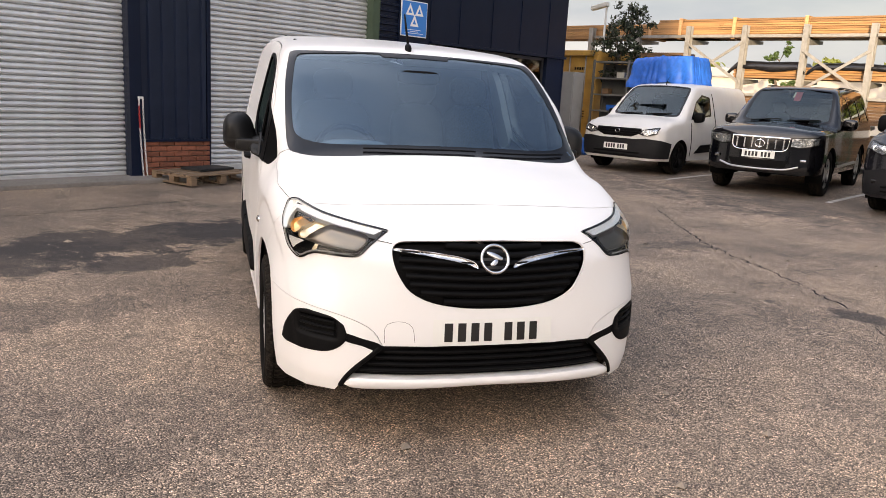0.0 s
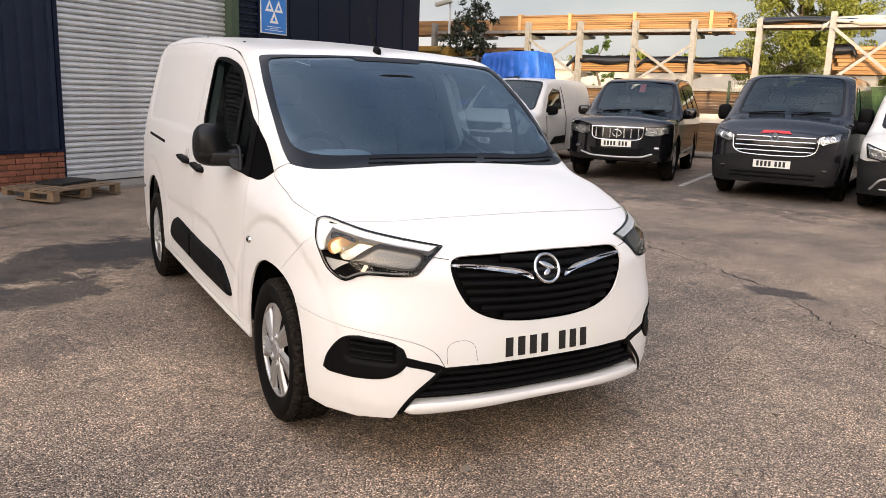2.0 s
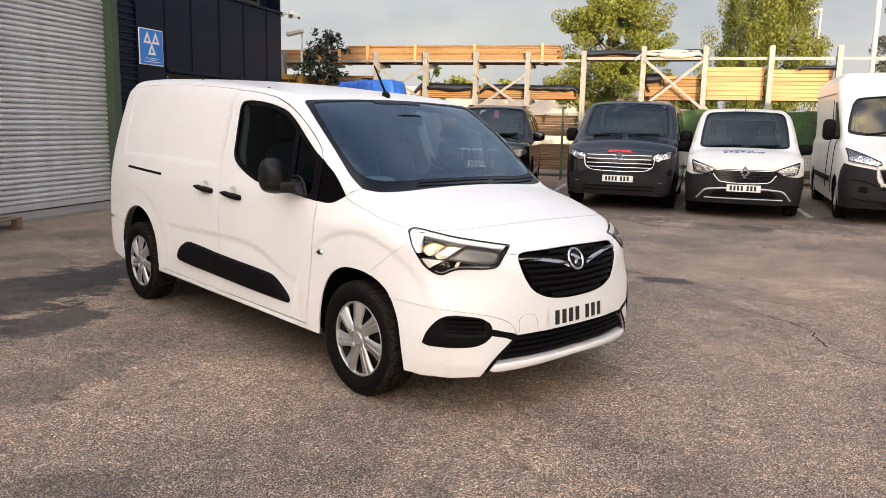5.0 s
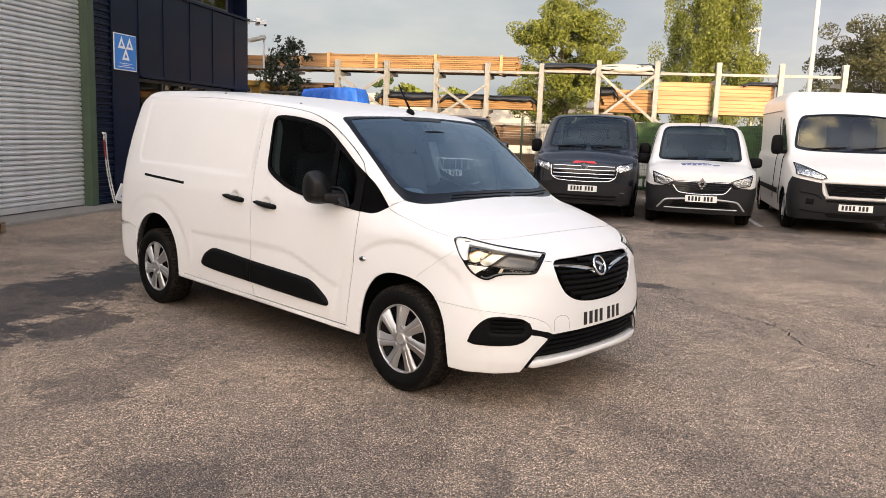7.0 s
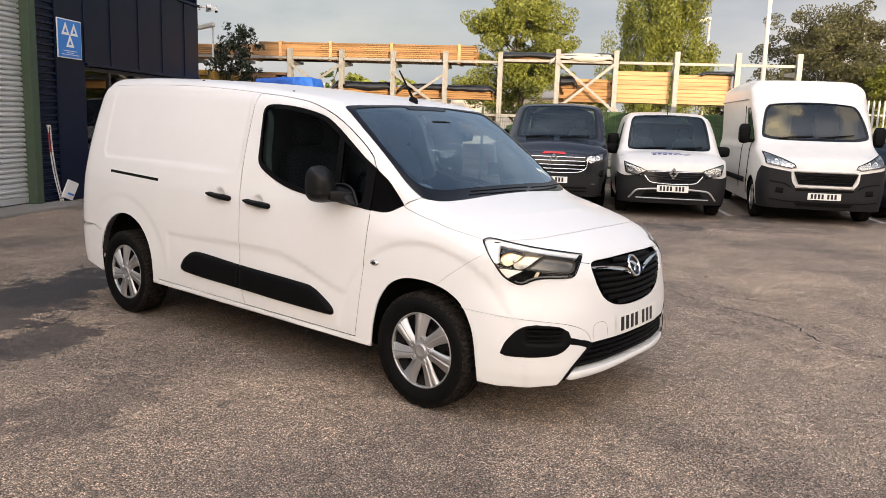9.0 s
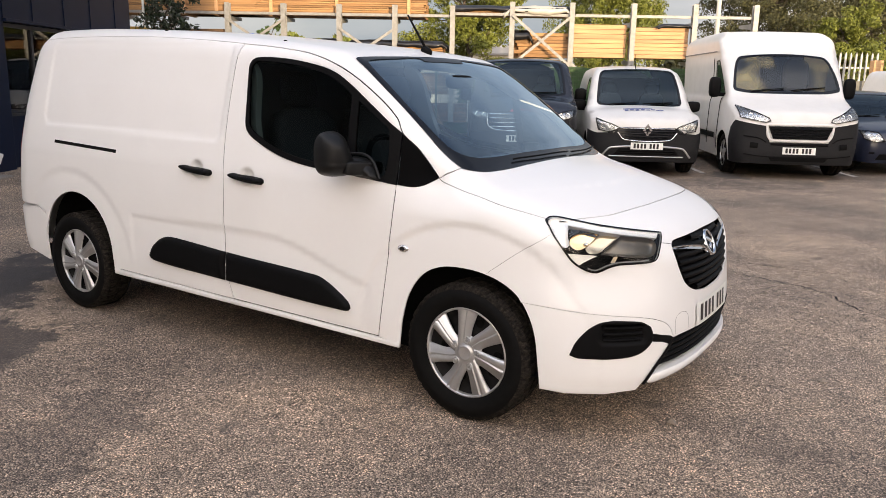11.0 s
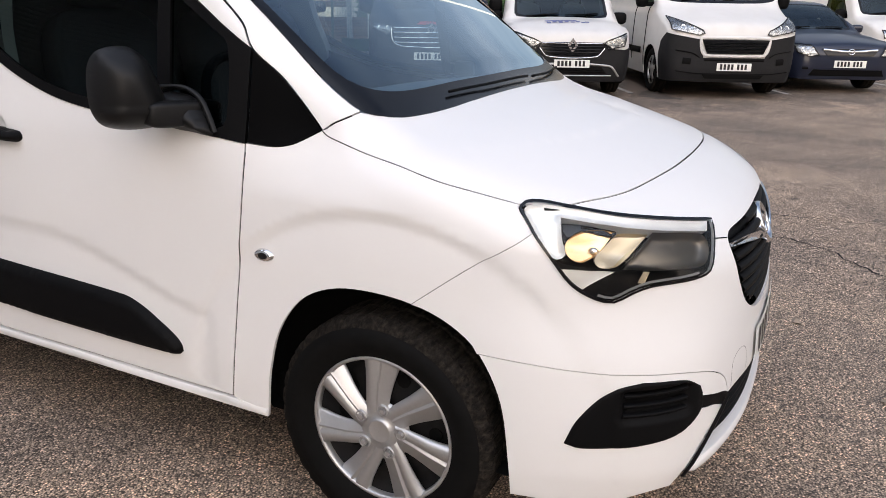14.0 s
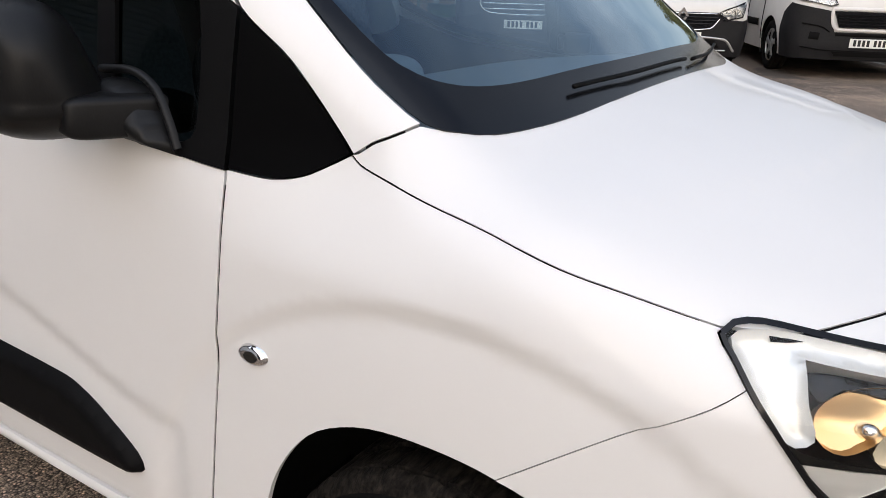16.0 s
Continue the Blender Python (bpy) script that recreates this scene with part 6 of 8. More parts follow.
def vehicle(name, label, category, K, at, dims, paint, spec, turn=0.0, mat_glass=None):
    """A parked vehicle: painted shell with real openings, glazing, lamps, grille, bumper, plate, mirrors and wheels."""
    L, W, H, fo, wb, R = dims
    w = W / 2
    yr = L - fo
    a, b = at
    car = thing(name, label, category, yard_pose(a, b, ground_z(a + 1.0, b), -90 + turn, 1.0) @ pose(0, fo, 0))
    xs, hood_y = w * 0.74, -fo + spec.get("hood", 0.16)
    xt = lambda y: np.interp(y, [hood_y, spec["cowl"], spec["roof"], yr], [xs] + [w * q for q in spec.get("wide", (0.86, 0.70, 0.66))])
    res = spec.get("res", 0.055)
    nose_line = [(x, hood_y + 0.10 * (abs(x) / xs) ** 2.2) for x in np.linspace(-xs, xs, 25)]
    yy = np.linspace(nose_line[0][1], yr - 0.25, 50)
    side_t = [(-xt(y), y) for y in yy]
    side_t[0] = nose_line[0]
    # bonnet and roof in one sheet from above, with the screen cut out
    cy, ry = spec["cowl"], spec["roof"]
    scr_h = [(0, cy - 0.02), (-w * 0.5, cy + 0.02), (-w * 0.76, cy + 0.09), (-w * 0.79, cy + 0.14), (-w * 0.72, ry - 0.14), (-w * 0.66, ry - 0.03), (-w * 0.60, ry), (0, ry + 0.02)]
    scr_h = [(x * spec.get("screen_wide", 1.0), y) for x, y in scr_h]
    scr = spline(scr_h + flip(scr_h)[1:-1], True, 0.06)
    topo = np.array(nose_line + flip(side_t)[::-1][1:] + side_t[::-1][:-1])
    panel("bonnet_and_roof", K, "T", topo, paint, car, res=res, depth=0, holes=[scr])
    sw = spec.get("screen_glass", mat_glass or G_CAR)
    panel("windscreen", K, "T", scr, sw, car, "dark windscreen", res=0.12, lift=-0.002, depth=0)
    panel("screen_border", K, "T", scr, M_BLACKGL, car, res=0.1, lift=0.003, depth=0, holes=[inset(scr, 0.045)])
    # front
    f_top = remap(K, "T", nose_line, "F")
    zf = K.floor + 0.035
    front = np.array([(-xs, z) for z in np.linspace(zf, f_top[0][1], 8)[:-1]] + f_top + [(xs, z) for z in np.linspace(f_top[-1][1], zf, 8)[1:]])
    panel("front_panel", K, "F", front, spec.get("front_mat", paint), car, res=res, depth=0)
    # flank with arches and windows
    corner = remap(K, "F", [(-xs, z) for z in np.linspace(zf, f_top[0][1], 12)], "S")
    s_top = remap(K, "T", side_t, "S")
    flank = np.array(corner[:-1] + s_top + [(yr - 0.20, z) for z in np.linspace(s_top[-1][1], zf, 10)[1:]])
    arch = lambda y0: np.array([(y0 + R * 1.13, -0.1), (y0 + R * 1.13, R)] + circle(y0, R * 1.02, R * 1.13, 22, 0, 180) + [(y0 - R * 1.13, R), (y0 - R * 1.13, -0.1)])
    wins = [spline(q, True, 0.06, tuple(range(len(q)))) for q in spec.get("windows", ())]
    panel("flank", K, "S", flank, paint, car, res=res, depth=0.01, holes=[arch(0), arch(wb), *wins], mirror=True)
    for q in wins:
        panel("side_window", K, "S", q, mat_glass or G_CAR, car, "dark side window", res=0.12, lift=-0.004, depth=0, mirror=True)
        panel("window_seal", K, "S", inset(q, -0.012), M_BLACKGL, car, res=0.1, lift=0.003, depth=0.004, holes=[inset(q, 0.022)], mirror=True)
    zr = K.floor + 0.16
    rear = [(-w * 0.80, zr), (w * 0.80, zr), (w * 0.82, H * 0.6), (w * 0.6, H - 0.12), (-w * 0.6, H - 0.12), (-w * 0.82, H * 0.6)]
    panel("rear_panel", K, "R", spline(rear, True, 0.15), paint, car, res=0.15, depth=0)
    # dark inside: boxes added in place of a cabin, to darken the view in
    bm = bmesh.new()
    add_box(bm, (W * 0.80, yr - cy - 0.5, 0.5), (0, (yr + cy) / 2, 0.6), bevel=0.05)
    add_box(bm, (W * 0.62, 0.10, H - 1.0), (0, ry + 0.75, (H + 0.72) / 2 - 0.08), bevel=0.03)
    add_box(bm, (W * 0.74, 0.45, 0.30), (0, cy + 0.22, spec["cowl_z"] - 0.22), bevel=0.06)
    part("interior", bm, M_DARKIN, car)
    for x in (-w * 0.42, w * 0.42):
        bm = bmesh.new()
        superell(bm, (0.46, 0.14, 0.60), (x, ry + 0.45, H - 0.80), (-10, 0, 0), p=4, nu=16, nv=8)
        superell(bm, (0.25, 0.09, 0.20), (x, ry + 0.50, H - 0.42), p=3, nu=12, nv=8)
        part("seat", bm, M_SEAT, car, "", True)
    bm = bmesh.new()
    add_box(bm, (W * 0.80, L - 0.9, 0.10), (0, (yr - fo) / 2, K.floor + 0.10))
    add_box(bm, (W * 0.60, 0.9, 0.45), (0, -0.05, 0.55))
    part("underbody", bm, M_UNDER, car)
    for y0 in (0, wb):
        for sgn in (-1, 1):
            v, f = spun([(R * 1.16, -0.01), (R * 1.16, 0.24), (0.02, 0.24)], 28)
            v = [((x - w * 0.96) * (1 if sgn < 0 else -1), y + y0, max(z, -0.15) + R) for x, y, z in v]
            link_mesh("wheel_arch_liner", v, f, M_UNDER, car, "", True)
            wheel(car, (sgn * (w * 0.965 - 0.105), y0, R), R=R, width=0.21, rim=R * 0.64, spokes=spec.get("spokes", 6), side=sgn, blade=0.05, groove=False, bolts=0, tread=False,
                  mat=spec.get("wheel_mat", M_SILVER))
    # dressed parts, each an outline on the front, top or flank
    for q in spec["dress"]:
        nm, chart, pts, mt = q[:4]
        opt = dict(q[4]) if len(q) > 4 else {}
        poly = spline(pts, True, 0.05, opt.pop("sharp", tuple(range(len(pts)))))
        ribs = opt.pop("ribs", None)
        rib_mat = opt.pop("rib_mat", mt)
        both = opt.pop("both", False)
        lab = opt.pop("label", "")
        lift = opt.pop("lift", 0.008)
        res_d = opt.pop("res", 0.05)
        obs = panel(nm, K, chart, poly, mt, car, lab, res=res_d, lift=lift, depth=0.01, mirror=both, **opt)
        if ribs:
            slats(nm + "_slat", K, chart, poly, ribs[0], ribs[1], rib_mat, obs[0], 0.012, lift, margin=0.01)
    for q in spec.get("strips", ()):
        nm, chart, pts, width, mt = q[:5]
        both = len(q) > 5 and q[5]
        ribbon(nm, K, chart, spline(pts, False, 0.05), width, mt, car, lift=0.012, height=0.012, mirror=both)
    # head lamps under clear lenses
    lamp = spline(spec["lamp"], True, 0.04, tuple(range(len(spec["lamp"]))))
    ch = spec.get("lamp_chart", "F")
    for sgn in (1, -1):
        poly = lamp if sgn == 1 else (lamp * (-1, 1))[::-1]
        if ch == "S" and sgn == -1:
            continue
        hl = panel("head_lamp", K, ch, poly, M_LAMPDARK, car, "clear head lamp", res=0.03, lift=0.010, depth=0.01,
                   proud=lambda q: 0.004 * np.sin(q[:, 0] * 55) * np.cos(q[:, 1] * 70))[0]
        panel("lamp_lens", K, ch, poly, G_CLEAR, hl, res=0.06, lift=0.02, depth=0.02)
        ribbon("lamp_rim", K, ch, np.concatenate([poly, poly[:1]]), 0.014, M_BLACKGL, hl, lift=0.021)
        c = poly.mean(0)
        for dx in (-0.07, 0.05):
            panel("lamp_bowl", K, ch, np.array(circle(c[0] + dx * sgn * -1, c[1] + 0.005, 0.035, 16)), M_REFLECT, hl, res=0.02, lift=0.016, depth=0.0,
                  proud=lambda q, cc=(c[0] + dx * sgn * -1, c[1] + 0.005): -0.02 * np.clip(1 - ((q[:, 0] - cc[0]) ** 2 + (q[:, 1] - cc[1]) ** 2) / 0.035 ** 2, 0, 1))
    pz = spec["plate_z"]
    plate_bars(car, K, "F", -0.26, 0.26, pz - 0.055, pz + 0.055, lift=0.03)
    if "badge" in spec:
        bx, bz, br, shape = spec["badge"]
        p = K.lay("F", [(bx, bz)])[0]
        if shape == "ring":
            v, f = spun([(br * 0.8, 0.01), (br * 0.8, -0.02), (br, -0.02), (br, 0.01)], 24, True)
            bd = link_mesh("badge", [(y, x + p[1] - 0.015, z * 0.75 + p[2]) for x, y, z in v], f, M_CHROME, car, "chrome badge", True)
        else:
            o, i = (br * 0.72, br), (br * 0.36, br * 0.52)
            vs = [(sx * o[0], 0, 0) if k % 2 == 0 else (0, 0, sx * o[1]) for sx, k in ((1, 0), (1, 1), (-1, 0), (-1, 1))]
            vi = [(sx * i[0], 0, 0) if k % 2 == 0 else (0, 0, sx * i[1]) for sx, k in ((1, 0), (1, 1), (-1, 0), (-1, 1))]
            pts = [(x + bx, p[1] - 0.03, z + bz) for x, _, z in vs + vi] + [(x + bx, p[1] + 0.01, z + bz) for x, _, z in vs + vi]
            fs = []
            for k in range(4):
                j = (k + 1) % 4
                fs += [(k, j, 4 + j, 4 + k), (k, 8 + k, 8 + j, j), (4 + k, 4 + j, 12 + j, 12 + k)]
            link_mesh("badge", pts, fs, M_CHROME, car, "chrome diamond-shaped badge")
    mz, my, ms, mo = spec["mirror"]
    for sgn in (1, -1):
        bm = bmesh.new()
        superell(bm, (ms[0], 0.16, ms[1]), (-(w * 0.95 + mo) * sgn, my, mz), (0, 0, 10 * sgn), p=3.4, nu=18, nv=10)
        superell(bm, (0.18 + mo, 0.08, 0.07), (-(w * 0.95 + mo * 0.3) * sgn, my, mz - ms[1] * 0.36), p=3, nu=12, nv=8)
        part("door_mirror", bm, spec.get("mirror_mat", M_BLACKPL), car, "", True)
    for line in ([(-w * 0.6, cy + 0.05), (-0.05, cy + 0.07)], [(0.05, cy + 0.04), (w * 0.62, cy + 0.12)]):
        pts = K.lay("T", spline(line, False, 0.08))
        tube("wiper", [tuple(p + (0, -0.01, 0.012)) for p in pts], 0.009, M_BLACKPL, car, seg=5)
    if "aerial" in spec:
        x, y, h = spec["aerial"]
        p = K.lay("T", [(x, y)])[0]
        tube("aerial", [tuple(p - (0, 0, 0.01)), (p[0], p[1] - 0.0, p[2] + 0.03), (p[0], p[1] + 0.10, p[2] + h)], 0.012, M_BLACKPL, car, taper=0.3, seg=6)
    return car


def sym(right):
    return right + flip(right)


def build_row():
    # small white van with a black bumper
    K = car_skin(4.40, 1.85, 1.80, 0.89, 0.93, (0.05, 1.12), 0.82, belt=1.0)
    vehicle("small_white_van", "white small panel van with unpainted black bumper", "van", K, (11.0, 5.55), (4.40, 1.85, 1.80, 0.89, 2.785, 0.315), M_WHITED, dict(
        cowl=0.05, cowl_z=1.12, roof=0.82, plate_z=0.50, mirror=(1.12, 0.55, (0.22, 0.19), 0.10), aerial=(0, 0.9, 0.16), spokes=5, wheel_mat=M_BLACKPL,
        windows=[[(0.42, 1.08), (1.32, 1.16), (1.34, 1.52), (1.0, 1.56), (0.70, 1.42)]],
        lamp=[(-0.80, 0.88), (-0.52, 0.83), (-0.46, 0.76), (-0.62, 0.73), (-0.78, 0.78)],
        dress=[("bumper", "C", sym([(-0.80, 0.31), (-0.82, 0.60), (-0.62, 0.66), (-0.44, 0.68), (-0.297, 0.66)]), M_BUMPER, {"lift": 0.015, "label": "black plastic bumper"}),
               ("grille", "F", sym([(-0.30, 0.70), (-0.50, 0.78), (-0.48, 0.86)]), M_BLACKPL, {"ribs": ((0.75, 0.79, 0.83), 0.02), "label": "black grille"}),
               ("door_moulding", "S", [(0.62, 0.40), (0.85, 0.56), (1.45, 0.58), (1.45, 0.42)], M_BLACKPL, {"both": True, "lift": 0.02})],
        strips=[("bumper_slat", "F", [(-0.5, 0.40), (0.5, 0.40)], 0.03, M_UNDER), ("bumper_slat", "F", [(-0.5, 0.34), (0.5, 0.34)], 0.02, M_UNDER),
                ("door_gap", "S", [(0.36, 1.0), (0.42, 0.35)], 0.008, M_UNDER, True), ("door_gap", "S", [(1.46, 0.35), (1.48, 1.0), (1.44, 1.6)], 0.008, M_UNDER, True)],
        badge=(0, 0.80, 0.055, "ring")), turn=0)
    # large black off-road car
    K = car_skin(4.84, 1.885, 1.86, 0.90, 1.10, (0.42, 1.20), 1.12, belt=1.12, roof_w=0.72, hood_fall=0.06, floor=0.33, bow=0.20,
                 tail_drop=[(3.4, 1.86), (3.8, 1.80), (4.0, 1.70)])
    vehicle("off_road_car", "black off-road estate car with chrome bar grille", "car", K, (10.42, 2.47), (4.84, 1.885, 1.86, 0.90, 2.79, 0.385), M_BLACKPAINT, dict(
        cowl=0.42, cowl_z=1.20, roof=1.12, plate_z=0.66, mirror=(1.20, 0.80, (0.24, 0.19), 0.12), mirror_mat=M_BLACKPAINT, spokes=6, hood=0.14,
        windows=[[(0.72, 1.18), (1.62, 1.20), (1.62, 1.66), (1.30, 1.68)], [(1.72, 1.20), (2.55, 1.22), (2.50, 1.66), (1.72, 1.68)], [(2.66, 1.23), (3.45, 1.26), (3.25, 1.62), (2.66, 1.65)]],
        lamp=[(-0.86, 0.98), (-0.48, 0.95), (-0.47, 0.82), (-0.62, 0.80), (-0.85, 0.86)],
        dress=[("grille", "F", sym([(-0.34, 0.72), (-0.43, 0.78), (-0.45, 0.95)]), M_BLACKGL, {"label": "grille with chrome bars"}),
               ("bumper_intake", "F", sym([(-0.42, 0.47), (-0.48, 0.58)]), M_BLACKPL, {"sharp": (0, 1, 2, 3)}),
               ("paper_note", "T", [(0.02, 0.84), (0.13, 0.84), (0.13, 1.02), (0.02, 1.02)], M_NOTE, {"lift": -0.006, "sharp": (0, 1, 2, 3), "label": "red paper note behind the screen"})],
        strips=[("grille_bar", "F", [(x, 0.76), (x, 0.92)], 0.030, M_CHROME) for x in np.linspace(-0.37, 0.37, 7)] +
               [("grille_rim", "F", [(-0.45, 0.94), (0.45, 0.94)], 0.035, M_CHROME), ("grille_rim", "F", [(-0.45, 0.94), (-0.43, 0.78), (-0.34, 0.73), (0.34, 0.73), (0.43, 0.78), (0.45, 0.94)], 0.022, M_CHROME), ("bumper_strip", "F", [(-0.62, 0.50), (-0.4, 0.44), (0.4, 0.44), (0.62, 0.50)], 0.03, M_SILVER),
                ("side_sill", "S", [(0.5, 0.48), (2.3, 0.50)], 0.05, M_SILVER, True), ("roof_rail", "T", [(-0.60, 1.45), (-0.60, 3.4)], 0.05, M_BLACKPL, True),
                ("fog_lamp", "F", [(-0.72, 0.60), (-0.64, 0.60)], 0.05, M_LAMPDARK, True)],
        badge=(0, 0.84, 0.085, "ring")), turn=6)
    # dark grey van with chrome grille bars
    K = car_skin(5.08, 1.956, 1.97, 0.93, 1.05, (-0.05, 1.28), 0.78, belt=1.15, roof_w=0.80, hood_fall=0.08)
    vehicle("dark_grey_van", "dark grey van with chrome grille bars and red bonnet flash", "van", K, (9.55, -0.26), (5.08, 1.956, 1.97, 0.93, 3.098, 0.335), M_GREYPAINT, dict(
        cowl=-0.05, cowl_z=1.28, roof=0.78, plate_z=0.55, mirror=(1.28, 0.42, (0.22, 0.26), 0.13), spokes=5, wheel_mat=M_BLACKPL,
        windows=[[(0.30, 1.22), (1.25, 1.28), (1.22, 1.74), (0.82, 1.72)]],
        lamp=[(-0.87, 1.03), (-0.60, 0.97), (-0.55, 0.90), (-0.66, 0.85), (-0.86, 0.93)],
        dress=[("bumper", "F", sym([(-0.84, 0.30), (-0.88, 0.62), (-0.50, 0.68)]), M_BUMPER, {"lift": 0.012, "label": "black plastic bumper"}),
               ("grille", "F", sym([(-0.40, 0.67), (-0.56, 0.76), (-0.58, 0.97)]), M_BLACKGL, {"label": "black grille with chrome bars", "lift": 0.02}),
               ("bonnet_flash", "F", [(-0.22, 1.0), (-0.17, 1.035), (0.17, 1.035), (0.22, 1.0), (0.12, 1.0), (0, 1.015), (-0.12, 1.0)], M_RED, {"label": "red flash", "lift": 0.012})],
        strips=[("grille_bar", "F", [(-0.55, z), (0.55, z)], 0.022, M_CHROME) for z in (0.745, 0.815, 0.885, 0.95)] +
               [("grille_rim", "F", [(-0.60, 0.95), (-0.57, 0.76), (-0.42, 0.69), (0.42, 0.69), (0.57, 0.76), (0.60, 0.95)], 0.022, M_CHROME),
                ("bumper_slat", "F", [(-0.6, 0.42), (0.6, 0.42)], 0.03, M_UNDER), ("bumper_slat", "F", [(-0.6, 0.36), (0.6, 0.36)], 0.03, M_UNDER),
                ("fog_lamp", "F", [(-0.74, 0.48), (-0.68, 0.48)], 0.05, M_SMOKE, True)],
        badge=(0, 0.93, 0.10, "diamond")), turn=-3)
    # white van with grey lower half
    K = car_skin(4.49, 1.87, 1.84, 0.90, 0.98, (0.12, 1.14), 0.88, belt=1.05, roof_w=0.78)
    vehicle("grey_nosed_white_van", "white small van with dark grey bumper and lettered bonnet", "van", K, (9.15, -2.35), (4.49, 1.87, 1.84, 0.90, 2.716, 0.325), M_WHITED, dict(
        cowl=0.12, cowl_z=1.14, roof=0.88, plate_z=0.50, mirror=(1.12, 0.62, (0.25, 0.19), 0.13), aerial=(0, 0.95, 0.26), spokes=5, wheel_mat=M_BLACKPL,
        windows=[[(0.48, 1.10), (1.34, 1.16), (1.34, 1.60), (0.96, 1.60)]],
        lamp=[(-0.82, 0.92), (-0.56, 0.84), (-0.47, 0.80), (-0.53, 0.70), (-0.78, 0.75)],
        dress=[("bumper", "C", sym([(-0.80, 0.245), (-0.84, 0.74), (-0.70, 0.73), (-0.58, 0.70), (-0.455, 0.71), (-0.325, 0.80)]), M_BUMPER, {"lift": 0.012, "label": "dark grey plastic bumper"}),
               ("grille", "F", sym([(-0.34, 0.61), (-0.48, 0.72), (-0.46, 0.80)]), M_BLACKGL, {"ribs": ((0.66, 0.70, 0.74), 0.018), "lift": 0.02}),
               ("intake", "F", sym([(-0.52, 0.36), (-0.44, 0.46)]), M_UNDER, {"ribs": ((0.39, 0.42), 0.014), "lift": 0.016, "sharp": (0, 1, 2, 3)})],
        strips=[("grille_rim", "F", [(-0.48, 0.72), (-0.36, 0.60), (0.36, 0.60), (0.48, 0.72)], 0.022, M_CHROME), ("grille_bar", "F", [(-0.44, 0.785), (0.44, 0.785)], 0.016, M_CHROME),
                ("bumper_blade", "F", [(-0.72, 0.32), (-0.56, 0.47), (0.56, 0.47), (0.72, 0.32)], 0.03, M_SILVER), ("bumper_blade", "F", [(-0.6, 0.33), (0.6, 0.33)], 0.02, M_SILVER)] +
               [("bonnet_mark", "T", [(x, -0.50 + 0.02 * (k % 2)), (x + 0.06, -0.50 + 0.02 * (k % 2))], 0.05 if k < 4 else 0.02, M_BLUEPRINT) for k, x in enumerate((-0.34, -0.25, -0.16, -0.07, 0.02, 0.10, 0.18, 0.24))] +
               [("bonnet_mark", "T", [(-0.36, -0.44), (0.12, -0.44)], 0.012, M_BLUEPRINT)],
        badge=(0, 0.76, 0.105, "diamond")), turn=-3)
    # tall white van
    K = car_skin(5.41, 2.05, 2.50, 0.95, 1.12, (-0.12, 1.36), 0.62, belt=1.25, roof_w=0.92, hood_fall=0.06, screen_mid=0.05)
    K.top = curve((-1.3, 0.6), (-0.94, 0.98), (-0.86, 1.08), (-0.72, 1.15), (-0.4, 1.26), (-0.12, 1.38), (0.20, 1.74), (0.46, 2.00), (0.58, 2.10), (0.72, 2.26), (0.90, 2.42), (1.10, 2.49), (1.5, 2.52), (2.2, 2.53), (4.2, 2.51), (4.6, 2.44))
    K.kt = curve((-2, 0.10), (0.4, 0.10), (0.9, 0.13), (6, 0.13))
    K.crown = curve((-2, 0.06), (0.3, 0.04), (1.0, 0.012), (6, 0.012))
